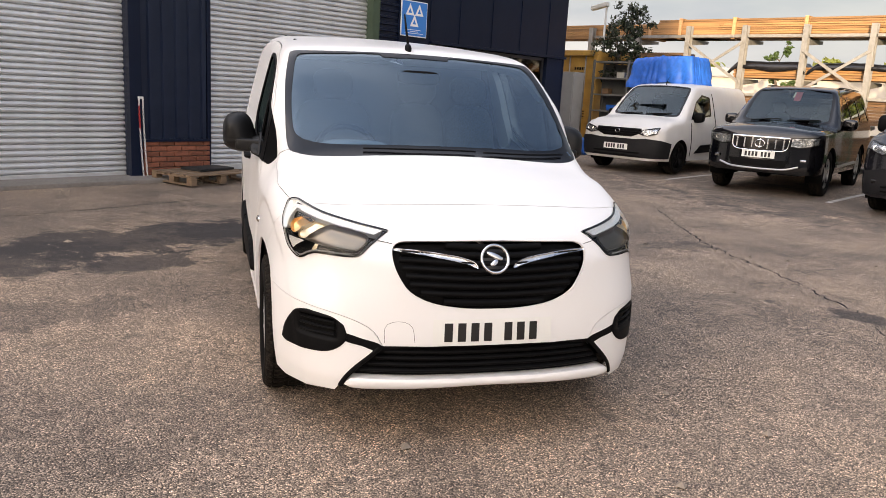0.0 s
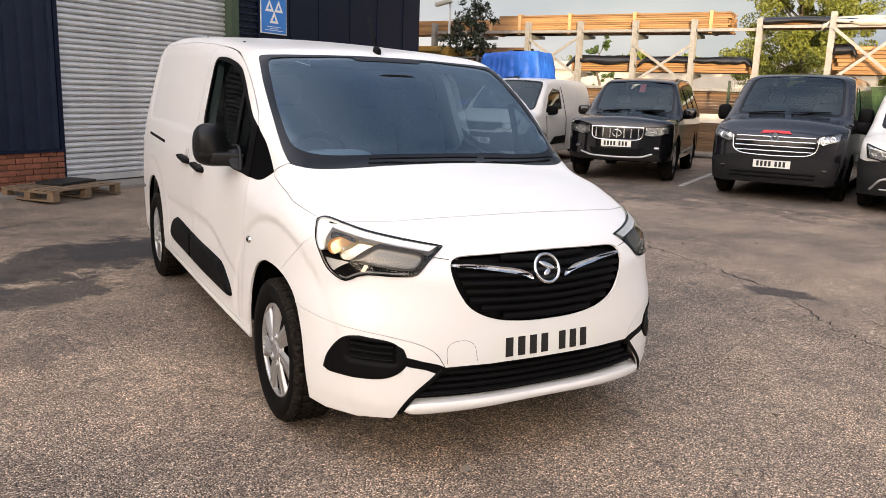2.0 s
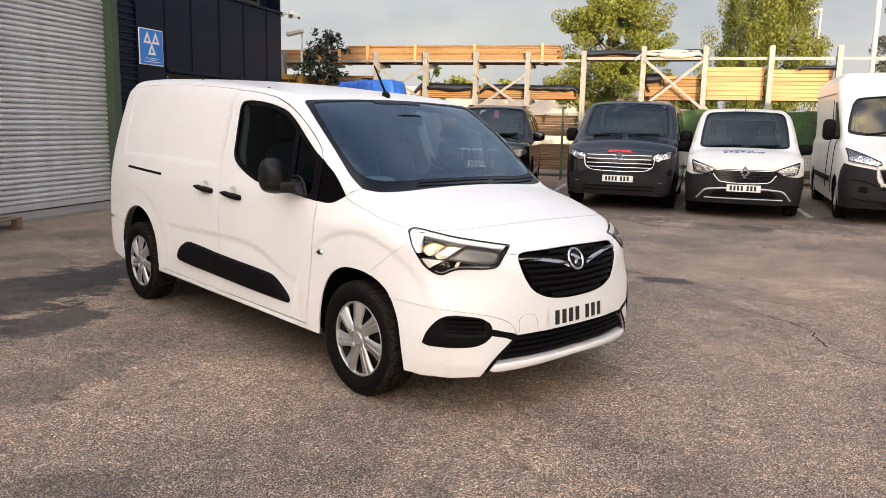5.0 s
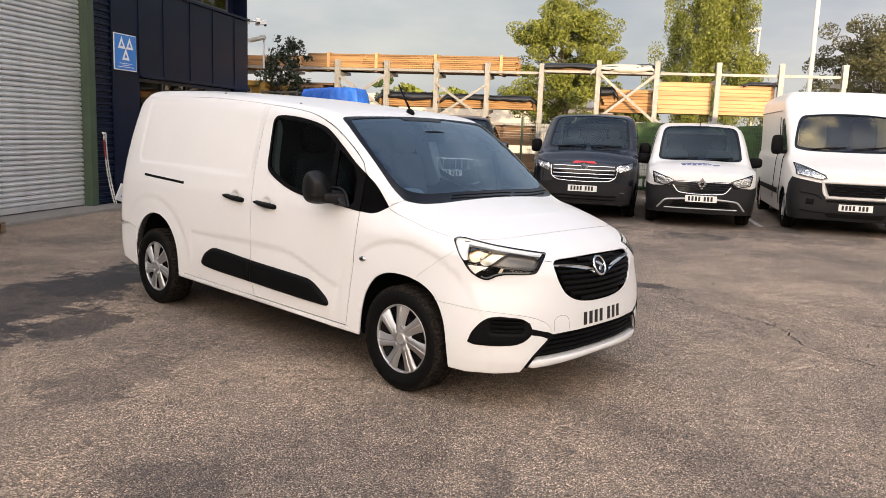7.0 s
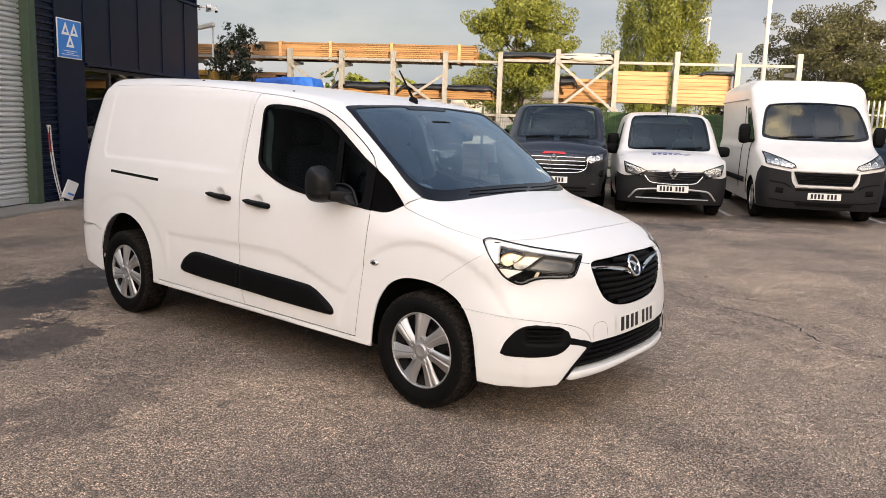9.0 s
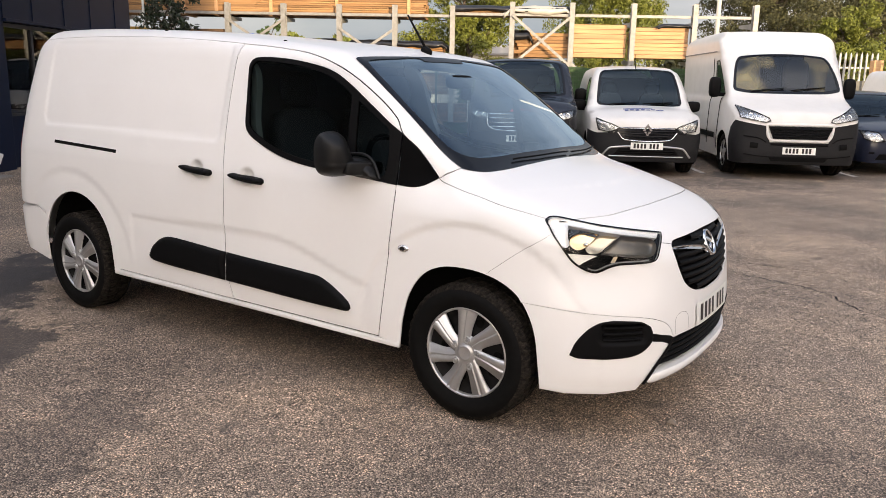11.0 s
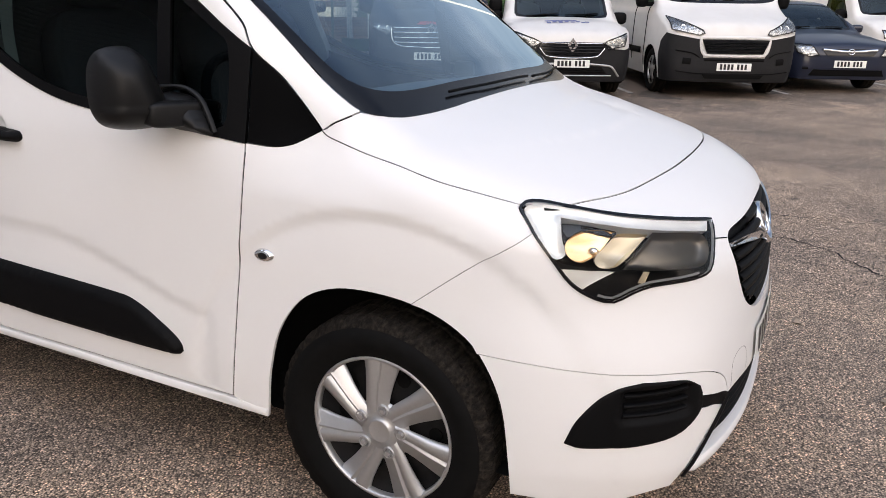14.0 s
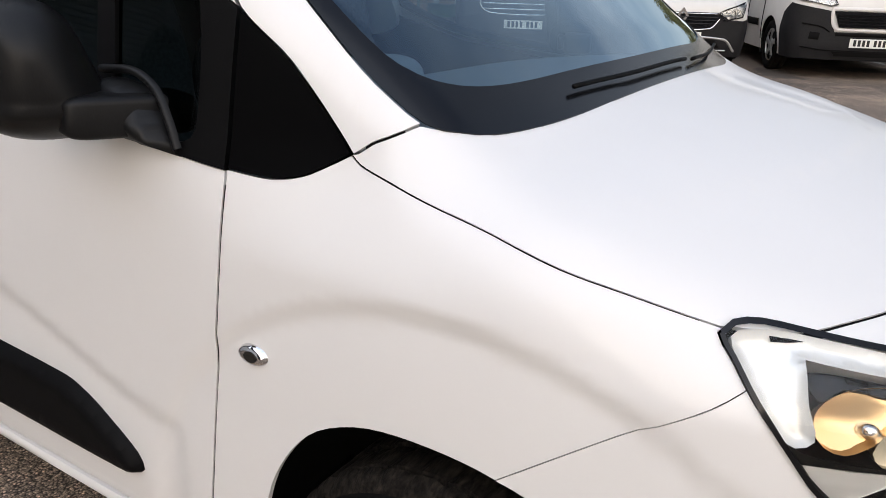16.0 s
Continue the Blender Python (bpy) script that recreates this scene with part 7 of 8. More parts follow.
    vehicle("tall_white_van", "tall white panel van with black bumper and glow painted on the windscreen", "van", K, (9.20, -4.90), (5.41, 2.05, 2.50, 0.95, 3.45, 0.345), M_WHITED, dict(
        cowl=-0.10, cowl_z=1.36, roof=0.53, wide=(0.92, 0.84, 0.85), screen_wide=1.10, plate_z=0.47, mirror=(1.48, 0.30, (0.20, 0.36), 0.17), spokes=5, wheel_mat=M_SILVER, screen_glass=G_GLOWPANE,
        windows=[[(0.20, 1.36), (0.95, 1.36), (0.98, 1.94), (0.74, 1.96)]],
        lamp=[(-0.94, 1.17), (-0.72, 1.08), (-0.50, 0.99), (-0.47, 0.94), (-0.55, 0.92), (-0.92, 0.99)],
        dress=[("bumper", "C", sym([(-0.81, 0.245), (-0.84, 0.62), (-0.80, 0.82), (-0.70, 0.95), (-0.52, 0.90), (-0.363, 0.86), (-0.325, 0.60)]), M_BUMPER, {"lift": 0.007, "label": "black plastic bumper"}),
               ("grille", "F", sym([(-0.42, 0.66), (-0.50, 0.86)]), M_BLACKGL, {"ribs": ((0.70, 0.74, 0.78, 0.82), 0.02), "rib_mat": M_BLACKPL, "lift": 0.03, "sharp": (0, 1, 2, 3)}),
               ("lower_intake", "F", sym([(-0.42, 0.30), (-0.46, 0.36)]), M_UNDER, {"lift": 0.03, "sharp": (0, 1, 2, 3)})],
        strips=[("grille_rim", "F", [(-0.52, 0.89), (-0.50, 0.72), (-0.45, 0.64), (-0.38, 0.63), (0.38, 0.63), (0.45, 0.64), (0.50, 0.72), (0.52, 0.89)], 0.045, M_WHITED), ("grille_rim", "F", [(-0.52, 0.89), (0.52, 0.89)], 0.05, M_WHITED), ("bumper_slat", "F", [(-0.45, 0.57), (0.45, 0.57)], 0.035, M_UNDER),
                ("bumper_step", "F", [(-0.86, 0.70), (-0.62, 0.66), (-0.52, 0.60)], 0.016, M_UNDER, True), ("bumper_step", "F", [(-0.84, 0.40), (-0.55, 0.37), (0.55, 0.37), (0.84, 0.40)], 0.014, M_UNDER),
                ("fog_recess", "F", [(-0.76, 0.55), (-0.64, 0.54)], 0.09, M_UNDER, True),
                ("door_gap", "S", [(0.30, 1.3), (0.34, 0.4)], 0.008, M_UNDER, True), ("door_gap", "S", [(1.12, 0.45), (1.12, 1.3), (1.10, 2.0)], 0.008, M_UNDER, True),
                ("door_moulding", "S", [(0.5, 0.62), (3.0, 0.62)], 0.10, M_BLACKPL, True), ("roof_line", "S", [(0.9, 2.12), (4.2, 2.14)], 0.02, M_GREYIN, True)],
        aerial=(0.1, 1.2, 0.10)), turn=-4)
    # dark blue saloon
    K = car_skin(4.60, 1.80, 1.46, 0.93, 0.80, (0.48, 0.98), 1.30, belt=0.90, roof_w=0.68, hood_fall=0.05, floor=0.18,
                 tail_drop=[(2.3, 1.44), (2.9, 1.22), (3.3, 1.04), (3.7, 1.0)])
    vehicle("dark_blue_car", "dark blue family car with clear round-edged head lamps", "car", K, (9.98, -7.25), (4.60, 1.80, 1.46, 0.93, 2.70, 0.315), M_BLUEPAINT, dict(
        cowl=0.48, cowl_z=0.98, roof=1.30, plate_z=0.47, mirror=(0.98, 0.85, (0.20, 0.14), 0.10), mirror_mat=M_BLUEPAINT,
        windows=[[(0.95, 0.95), (1.75, 0.97), (1.75, 1.30), (1.45, 1.30)], [(1.82, 0.97), (2.70, 1.0), (2.35, 1.26), (1.82, 1.31)]],
        lamp=[(-0.84, 0.76), (-0.60, 0.74), (-0.50, 0.60), (-0.66, 0.58), (-0.80, 0.64)],
        dress=[("grille", "F", sym([(-0.38, 0.60), (-0.46, 0.70)]), M_BLACKGL, {"lift": 0.012, "sharp": (0, 1, 2, 3)}),
               ("intake", "F", sym([(-0.62, 0.28), (-0.56, 0.38)]), M_BLACKPL, {"lift": 0.012, "sharp": (0, 1, 2, 3)})],
        strips=[("grille_bar", "F", [(-0.44, 0.69), (0, 0.66), (0.44, 0.69)], 0.035, M_CHROME), ("fog_slot", "F", [(-0.72, 0.40), (-0.64, 0.40)], 0.04, M_BLACKPL, True)],
        badge=(0, 0.66, 0.06, "ring")), turn=-4)
    # white van at the end of the row
    K = car_skin(4.6, 1.85, 1.95, 0.9, 0.95, (0.1, 1.2), 0.85, belt=1.05)
    vehicle("end_white_van", "plain white van at the end of the row", "van", K, (12.6, -10.4), (4.6, 1.85, 1.95, 0.9, 2.9, 0.33), M_WHITED, dict(
        cowl=0.1, cowl_z=1.2, roof=0.85, plate_z=0.5, mirror=(1.2, 0.55, (0.22, 0.2), 0.1),
        windows=[[(0.42, 1.12), (1.32, 1.18), (1.34, 1.62), (0.85, 1.6)]],
        lamp=[(-0.80, 0.90), (-0.52, 0.85), (-0.50, 0.74), (-0.78, 0.76)],
        dress=[("bumper", "F", sym([(-0.84, 0.30), (-0.86, 0.60)]), M_BLACKPL, {"label": "black bumper"})]), turn=0)


build_row()

# ---------------------------------------------------------------- loose things by the workshop
M_PALLET = material("weathered_pallet_wood", (0.20, 0.135, 0.085), 0.85, grain=0.3, scale=14, bump=0.5, stretch=(0.2, 1, 1), stain=0.4, stain_scale=5, vary=0.15)
M_RUBBER = material("black_rubber_mat", (0.012, 0.012, 0.012), 0.7, grain=0.2, scale=80)
M_CHAINR = material("red_chain", (0.45, 0.03, 0.03), 0.5)
M_CHAINW = material("white_chain", (0.72, 0.72, 0.70), 0.5)
M_TIMBER = material("sawn_timber", (0.30, 0.168, 0.074), 0.75, grain=0.3, scale=16, stretch=(1, 0.08, 1.5), stain=0.45, stain_scale=3, stain_color=(0.21, 0.09, 0.03), island=0.28)
M_TIMBERP = material("pale_sawn_timber", (0.50, 0.30, 0.155), 0.7, grain=0.2, scale=16, stretch=(1, 0.08, 1.5), stain=0.3, stain_scale=2.5, stain_color=(0.42, 0.21, 0.08), island=0.12)
M_TIMBERD = material("weathered_timber", (0.17, 0.10, 0.055), 0.85, grain=0.3, scale=16, stretch=(1, 0.08, 1.5), stain=0.35, stain_scale=3, island=0.25)
M_GALV = material("galvanised_steel", (0.28, 0.28, 0.275), 0.5, metal=0.25, grain=0.18, scale=9, stain=0.4, stain_scale=4, stain_color=(0.17, 0.165, 0.155))
M_WRAP = material("black_plastic_wrap", (0.012, 0.012, 0.014), 0.28, grain=0.2, scale=8)
M_WRAPW = material("white_plastic_wrap", (0.46, 0.44, 0.39), 0.35, stain=0.3, stain_scale=3)
M_TARP = material("blue_tarpaulin", (0.006, 0.10, 0.48), 0.55, grain=0.25, scale=10, stain=0.3, stain_scale=2, stain_color=(0.012, 0.16, 0.62))
M_CONT = material("yellow_container_paint", (0.52, 0.31, 0.07), 0.5, grain=0.12, scale=6, stain=0.45, stain_scale=2.5, stain_color=(0.30, 0.15, 0.05))
M_SHELF = material("grey_steel_shelving", (0.13, 0.13, 0.12), 0.6, stain=0.4, stain_scale=3)
M_CAB = material("grey_steel_cabinet", (0.36, 0.37, 0.37), 0.5, stain=0.3, stain_scale=3)
M_BINB = material("blue_plastic", (0.01, 0.10, 0.42), 0.4)
M_GREENMESH = material("green_banner", (0.035, 0.10, 0.022), 0.6, grain=0.3, scale=6, stain=1.0, stain_scale=2.6, stain_color=(0.008, 0.018, 0.008))
M_BANW = material("pale_banner", (0.5, 0.5, 0.46), 0.6, stain=0.4, stain_scale=2)
M_LINE = material("worn_white_line", (0.55, 0.53, 0.49), 0.85, grain=0.25, scale=40, stain=0.8, stain_scale=7, stain_color=(0.17, 0.15, 0.13))
M_POLE = material("pale_pole", (0.55, 0.55, 0.52), 0.5, stain=0.2)
M_PALI = material("galvanised_palisade", (0.34, 0.35, 0.35), 0.5, metal=0.3, stain=0.3, stain_scale=3)
M_PALIG = material("pale_green_palisade", (0.38, 0.55, 0.50), 0.5, stain=0.3, stain_scale=3)


def build_pallet(a, b, turn):
    z = ground_z(a, b) + 0.02
    p = thing("pallet", "weathered wooden pallet lying on the asphalt by the brick plinth", "pallet", yard_pose(a, b, z, turn))
    for k in range(6):
        box("deck_board", (1.10, 0.098, 0.02), (0, -0.36 + 0.144 * k, 0.128), M_PALLET, p, rot=(0, 0, 0.4 * (k % 3 - 1)), bevel=0.003, seg=1)
    for x in (-0.5, 0, 0.5):
        box("bearer", (0.10, 0.82, 0.02), (x, 0, 0.107), M_PALLET, p, bevel=0.003, seg=1)
        box("bottom_board", (0.10, 0.82, 0.018), (x, 0, 0.009), M_PALLET, p, bevel=0.003, seg=1)
        for y in (-0.36, 0, 0.36):
            box("block", (0.10, 0.098, 0.078), (x, y, 0.0575), M_PALLET, p, bevel=0.004, seg=1)
    m = thing("rubber_mat", "black rubber mat lying on the pallet", "mat", yard_pose(a + 0.12, b + 0.1, z + 0.138, turn + 4))
    box("mat_sheet", (0.62, 0.40, 0.035), (0, 0, 0.02), M_RUBBER, m, bevel=0.01)


build_pallet(2.80, 7.22, 10)


def build_chain(a, b, top, slack, name_at):
    root = thing("barrier_chain", "red and white plastic chain hanging down the jamb", "chain", yard_pose(a, b, 0))
    n = int(top / 0.035)
    link_v, link_f = [], []
    for i in range(10):
        t = 2 * math.pi * i / 10
        c = Vector((0.010 * math.cos(t), 0, 0.024 * math.sin(t)))
        nrm = Vector((math.cos(t), 0, math.sin(t)))
        for k in range(5):
            q = 2 * math.pi * k / 5
            link_v.append(c + nrm * (0.004 * math.cos(q)) + Vector((0, 0.004 * math.sin(q), 0)))
    for i in range(10):
        for k in range(5):
            link_f.append((i * 5 + k, (i + 1) % 10 * 5 + k, (i + 1) % 10 * 5 + (k + 1) % 5, i * 5 + (k + 1) % 5))
    mats = [M_CHAINR, M_CHAINW]
    meshes = []
    for m in mats:
        me = bpy.data.meshes.new("link")
        me.from_pydata([tuple(v) for v in link_v], [], link_f)
        me.shade_smooth()
        me.materials.append(m)
        meshes.append(me)
    for strand, off in ((0, 0.0), (1, 0.055)):
        for k in range(n):
            s = k / n
            o = new("link", meshes[0 if strand == 0 and 2 < k < 12 else 1])
            o.parent = root
            o.matrix_local = pose(off + slack * s * s, -0.02, top - 0.035 * k, 0, 8 * math.sin(k), 90 * (k % 2))
    box("hook_plate", (0.07, 0.02, 0.03), (0.03, 0.0, top + 0.015), M_CHAINW, root, bevel=0.005)
    return root


build_chain(2.10, FB - 0.06, 1.15, 0.05, "")
build_chain(6.55, FB - 0.06, 1.32, 0.28, "")
pb = thing("chain_sign", "small white paddle sign leaning at the wall", "sign", yard_pose(6.98, FB - 0.12, ground_z(7, 7.6), 0))
box("board", (0.30, 0.02, 0.30), (0, 0, 0.20), M_SIGNW, pb, rot=(14, 18, 0), bevel=0.01)
box("print_block", (0.12, 0.004, 0.10), (0.01, -0.014, 0.24), M_CHAINR, pb, rot=(14, 18, 0))
box("print_block", (0.16, 0.004, 0.03), (0.0, -0.012, 0.13), M_SIGNB, pb, rot=(14, 18, 0))


# ---------------------------------------------------------------- timber racks
def boards(name, a0, a1, b0, b1, z0, z1, mat, nh, nv, parent=None, jitter=0.006, seed=0, gap=0.009, ends=0.0):
    """A stack of boards along b, each with its own edges, in one mesh."""
    rng = random.Random(seed)
    verts, faces = [], []
    dw, dh = (a1 - a0) / nh, (z1 - z0) / nv
    for i in range(nh):
        for j in range(nv):
            x0, x1 = a0 + i * dw + gap + rng.uniform(0, jitter), a0 + (i + 1) * dw - rng.uniform(0, jitter)
            y0, y1 = b0 + rng.uniform(-ends, ends), b1 + rng.uniform(-ends, ends)
            q0, q1 = z0 + j * dh, z0 + (j + 1) * dh - gap
            k = len(verts)
            c = (a0 + a1) / 2, (b0 + b1) / 2
            verts += [(x - c[0], y - c[1], z - z0) for z in (q0, q1) for y in (y0, y1) for x in (x0, x1)]
            faces += [(k, k + 2, k + 3, k + 1), (k + 4, k + 5, k + 7, k + 6), (k, k + 1, k + 5, k + 4), (k + 2, k + 6, k + 7, k + 3), (k, k + 4, k + 6, k + 2), (k + 1, k + 3, k + 7, k + 5)]
    ob = link_mesh(name, verts, faces, mat)
    ob.matrix_world = yard_pose((a0 + a1) / 2, (b0 + b1) / 2, z0)
    return ob


def timber_pack(label, a0, a1, b0, b1, z0, z1, mat, nh, nv, seed, bearers=True, ends=0.03, straps=()):
    t = thing("timber_pack", label, "timber", yard_pose((a0 + a1) / 2, (b0 + b1) / 2, z0), group="timber on the racks")
    ob = boards("planks", a0, a1, b0, b1, z0, z1, mat, nh, nv, seed=seed, ends=ends)
    ob.parent = t
    ob.matrix_basis = Matrix.Identity(4)
    ob["kind"] = "stuff"
    for s in straps:
        box("stacking_batten", (a1 - a0 + 0.06, 0.09, z1 - z0 + 0.05), (0, s - (b0 + b1) / 2, (z1 - z0) / 2), M_TIMBERP, t, bevel=0.005, seg=1)
    return t


RA = 17.30
POSTS = [10.4, 8.88, 7.35, 5.82, 4.31, 2.81, 1.26, -0.33, -1.91, -3.53, -5.13, -6.7]


def build_racks():
    g = ground_z(RA, 0)
    rack = thing("storage_rack", "long galvanised cantilever timber rack with braced posts", "rack", yard_pose(RA, 0, 0))
    for b in POSTS:
        gz = ground_z(RA, b)
        bm = bmesh.new()
        h = 3.62 - gz + 0.12 * (b < 0)
        for x in (-0.085, 0.085):
            add_box(bm, (0.014, 0.13, h), (x, b, gz + h / 2))
        add_box(bm, (0.16, 0.010, h), (0, b, gz + h / 2))
        part("post", bm, M_GALV, rack)
        box("foot_plate", (1.5, 0.16, 0.10), (0.4, b, gz + 0.05), M_GALV, rack, bevel=0.01)
        for z in (1.25, 2.28, 3.28):
            bm = bmesh.new()
            for sx in (1,):
                vs = [bm.verts.new((sx * 0.09 + sx * p[0], b + p[1], z + p[2])) for p in ((0, -0.05, 0), (0, 0.05, 0), (0, 0.05, -0.15), (0, -0.05, -0.15), (1.05, -0.04, 0.03), (1.05, 0.04, 0.03), (1.05, 0.04, -0.05), (1.05, -0.04, -0.05))]
                for f in ((0, 1, 5, 4), (3, 7, 6, 2), (0, 4, 7, 3), (1, 2, 6, 5), (4, 5, 6, 7), (0, 3, 2, 1)):
                    bm.faces.new([vs[i] for i in f])
            part("arm", bm, M_GALV, rack)
    for b0, b1 in zip(POSTS, POSTS[1:]):
        box("tie_rail", (0.06, b0 - b1 - 0.14, 0.07), (0.02, (b0 + b1) / 2, 3.36 + 0.06 * (b1 < 0)), M_GALV, rack)
        box("tie_rail", (0.06, b0 - b1 - 0.14, 0.07), (0.02, (b0 + b1) / 2, 1.9), M_GALV, rack)
    for i, z0, z1 in ((4, 2.0, 3.0), (7, 2.1, 3.40), (8, 0.7, 2.2), (2, 2.2, 3.2)):
        b0, b1 = POSTS[i], POSTS[i + 1]
        for p, q in (((b0, z0), (b1, z1)), ((b0, z1), (b1, z0))):
            L = math.hypot(p[0] - q[0], p[1] - q[1])
            ang = math.degrees(math.atan2(q[1] - p[1], q[0] - p[0]))
            box("brace", (0.02, L, 0.07), (-0.10 if q[1] > p[1] else -0.13, (p[0] + q[0]) / 2, (p[1] + q[1]) / 2), M_GALV, rack, rot=(ang if abs(ang) < 90 else ang - 180, 0, 0))
    # packs
    W0, W1 = RA + 0.14, RA + 1.0
    timber_pack("long bundle of orange-brown battens high on the rack", W0, W1, 2.0, 8.4, 3.32, 3.82, M_TIMBER, 8, 9, 1, ends=0.05, straps=(2.45, 4.4, 6.2, 7.7))
    timber_pack("long bundle of orange-brown battens high on the rack", W0, W1, 6.6, 13.5, 3.32, 3.72, M_TIMBER, 8, 7, 11, ends=0.12, straps=(8.6,))
    timber_pack("weathered boards stacked at mid height", W0, W1, 7.6, 11.5, 2.33, 2.95, M_TIMBERD, 6, 8, 21, ends=0.3)
    timber_pack("brown planks under black plastic wrap", W0, W1, 1.5, 6.1, 2.33, 2.62, M_TIMBER, 6, 5, 2, ends=0.05)
    timber_pack("stack of dark weathered boards low on the rack", W0, W1, 1.4, 5.8, 1.30, 1.95, M_TIMBERD, 6, 9, 3, ends=0.12)
    timber_pack("stack of dark weathered boards near the ground", W0 - 0.05, W1, 0.4, 7.2, 0.34, 1.06, M_TIMBERD, 6, 10, 4, ends=0.2)
    timber_pack("pale smooth planks in the evening sun", W0, W1, -3.40, -1.98, 2.36, 3.22, M_TIMBERP, 4, 7, 5, ends=0.01)
    timber_pack("pale smooth planks in the evening sun", W0, W1, -5.05, -3.60, 2.36, 3.16, M_TIMBERP, 4, 8, 6, ends=0.02)
    timber_pack("loose orange boards stacked unevenly", W0, W1, -1.90, -0.42, 2.34, 2.98, M_TIMBER, 5, 7, 7, ends=0.14)
    timber_pack("grey weathered boards low on the rack", W0, W1, -5.0, -0.5, 1.30, 1.62, M_TIMBERD, 6, 4, 8, ends=0.25)
    timber_pack("grey weathered boards near the ground", W0, W1, -5.2, -0.4, 0.34, 0.95, M_TIMBERD, 6, 8, 9, ends=0.25)
    timber_pack("brown joists laid under white wrap on top", W0, W1, -1.85, 1.20, 3.42, 3.56, M_TIMBER, 6, 2, 10, ends=0.05)


def wrap(name, label, a0, a1, b0, b1, z, drop, mat, seed, thick=0.10, category="plastic sheet", wave=0.05):
    """A creased sheet draped over a pack, with hanging edges."""
    rng = random.Random(seed)
    na, nb = 12, max(12, int((b1 - b0) / 0.09))
    verts, faces = [], []
    for j in range(nb + 1):
        b = b0 + (b1 - b0) * j / nb
        for i in range(na + 1):
            s = i / na
            x = a0 - 0.05 + (a1 - a0 + 0.1) * s
            edge = max(0.0, 1 - min(s, 1 - s) / 0.17)
            n1 = noise.noise(Vector((b * 1.3 + seed, s * 3, seed)))
            n2 = noise.noise(Vector((b * 5.0, s * 6 + seed, 3)))
            hang = drop * (0.75 + 0.5 * n1)
            zz = z + thick * 0.5 + wave * n1 + 0.02 * n2 - (hang * edge if edge > 0 else 0)
            xx = x + (0.06 * n2 - 0.02) * edge
            if edge > 0.35:
                xx = (a0 - 0.06 if s < 0.5 else a1 + 0.06) + 0.05 * n2
            eb = max(0.0, 1 - min(j, nb - j) / 2.0)
            zz -= eb * drop * 0.6
            verts.append((xx - a0, b - b0, zz))
    m = na + 1
    for j in range(nb):
        for i in range(na):
            faces.append((j * m + i, j * m + i + 1, (j + 1) * m + i + 1, (j + 1) * m + i))
    ob = link_mesh(name, verts, faces, mat, smooth=True)
    ob.matrix_world = yard_pose(a0, b0, 0)
    so = ob.modifiers.new("thickness", "SOLIDIFY")
    so.thickness = 0.006
    return tagged(ob, label, category)


build_racks()
wrap("plastic_wrap", "black plastic wrap draped over brown planks", RA + 0.12, RA + 1.02, 1.35, 4.2, 2.66, 0.22, M_WRAP, 3, thick=0.12)
wrap("plastic_wrap", "black plastic wrap draped over brown planks", RA + 0.12, RA + 1.02, 4.25, 6.2, 2.68, 0.28, M_WRAP, 8, thick=0.12)
wrap("plastic_wrap", "black and white plastic wrap on the rack top", RA + 0.05, RA + 1.05, -2.0, 1.35, 3.58, 0.20, M_WRAP, 5, thick=0.16)
wrap("plastic_wrap", "pale plastic wrap hanging off the rack top", RA + 0.02, RA + 0.55, -1.95, -0.1, 3.60, 0.26, M_WRAPW, 6, thick=0.10)
wrap("plastic_wrap", "pale sheet over stacked goods behind the fence", RA + 0.1, RA + 1.1, -2.2, -0.55, 2.02, 0.40, M_WRAPW, 9, thick=0.12)
wrap("plastic_wrap", "black plastic wrap bunched on pale planks", RA + 0.1, RA + 1.0, -5.15, -4.2, 3.20, 0.12, M_WRAP, 12, thick=0.12)
wrap("plastic_wrap", "black plastic wrap bunched on loose boards", RA + 0.1, RA + 1.0, -0.9, -0.3, 2.98, 0.30, M_WRAP, 14, thick=0.12)


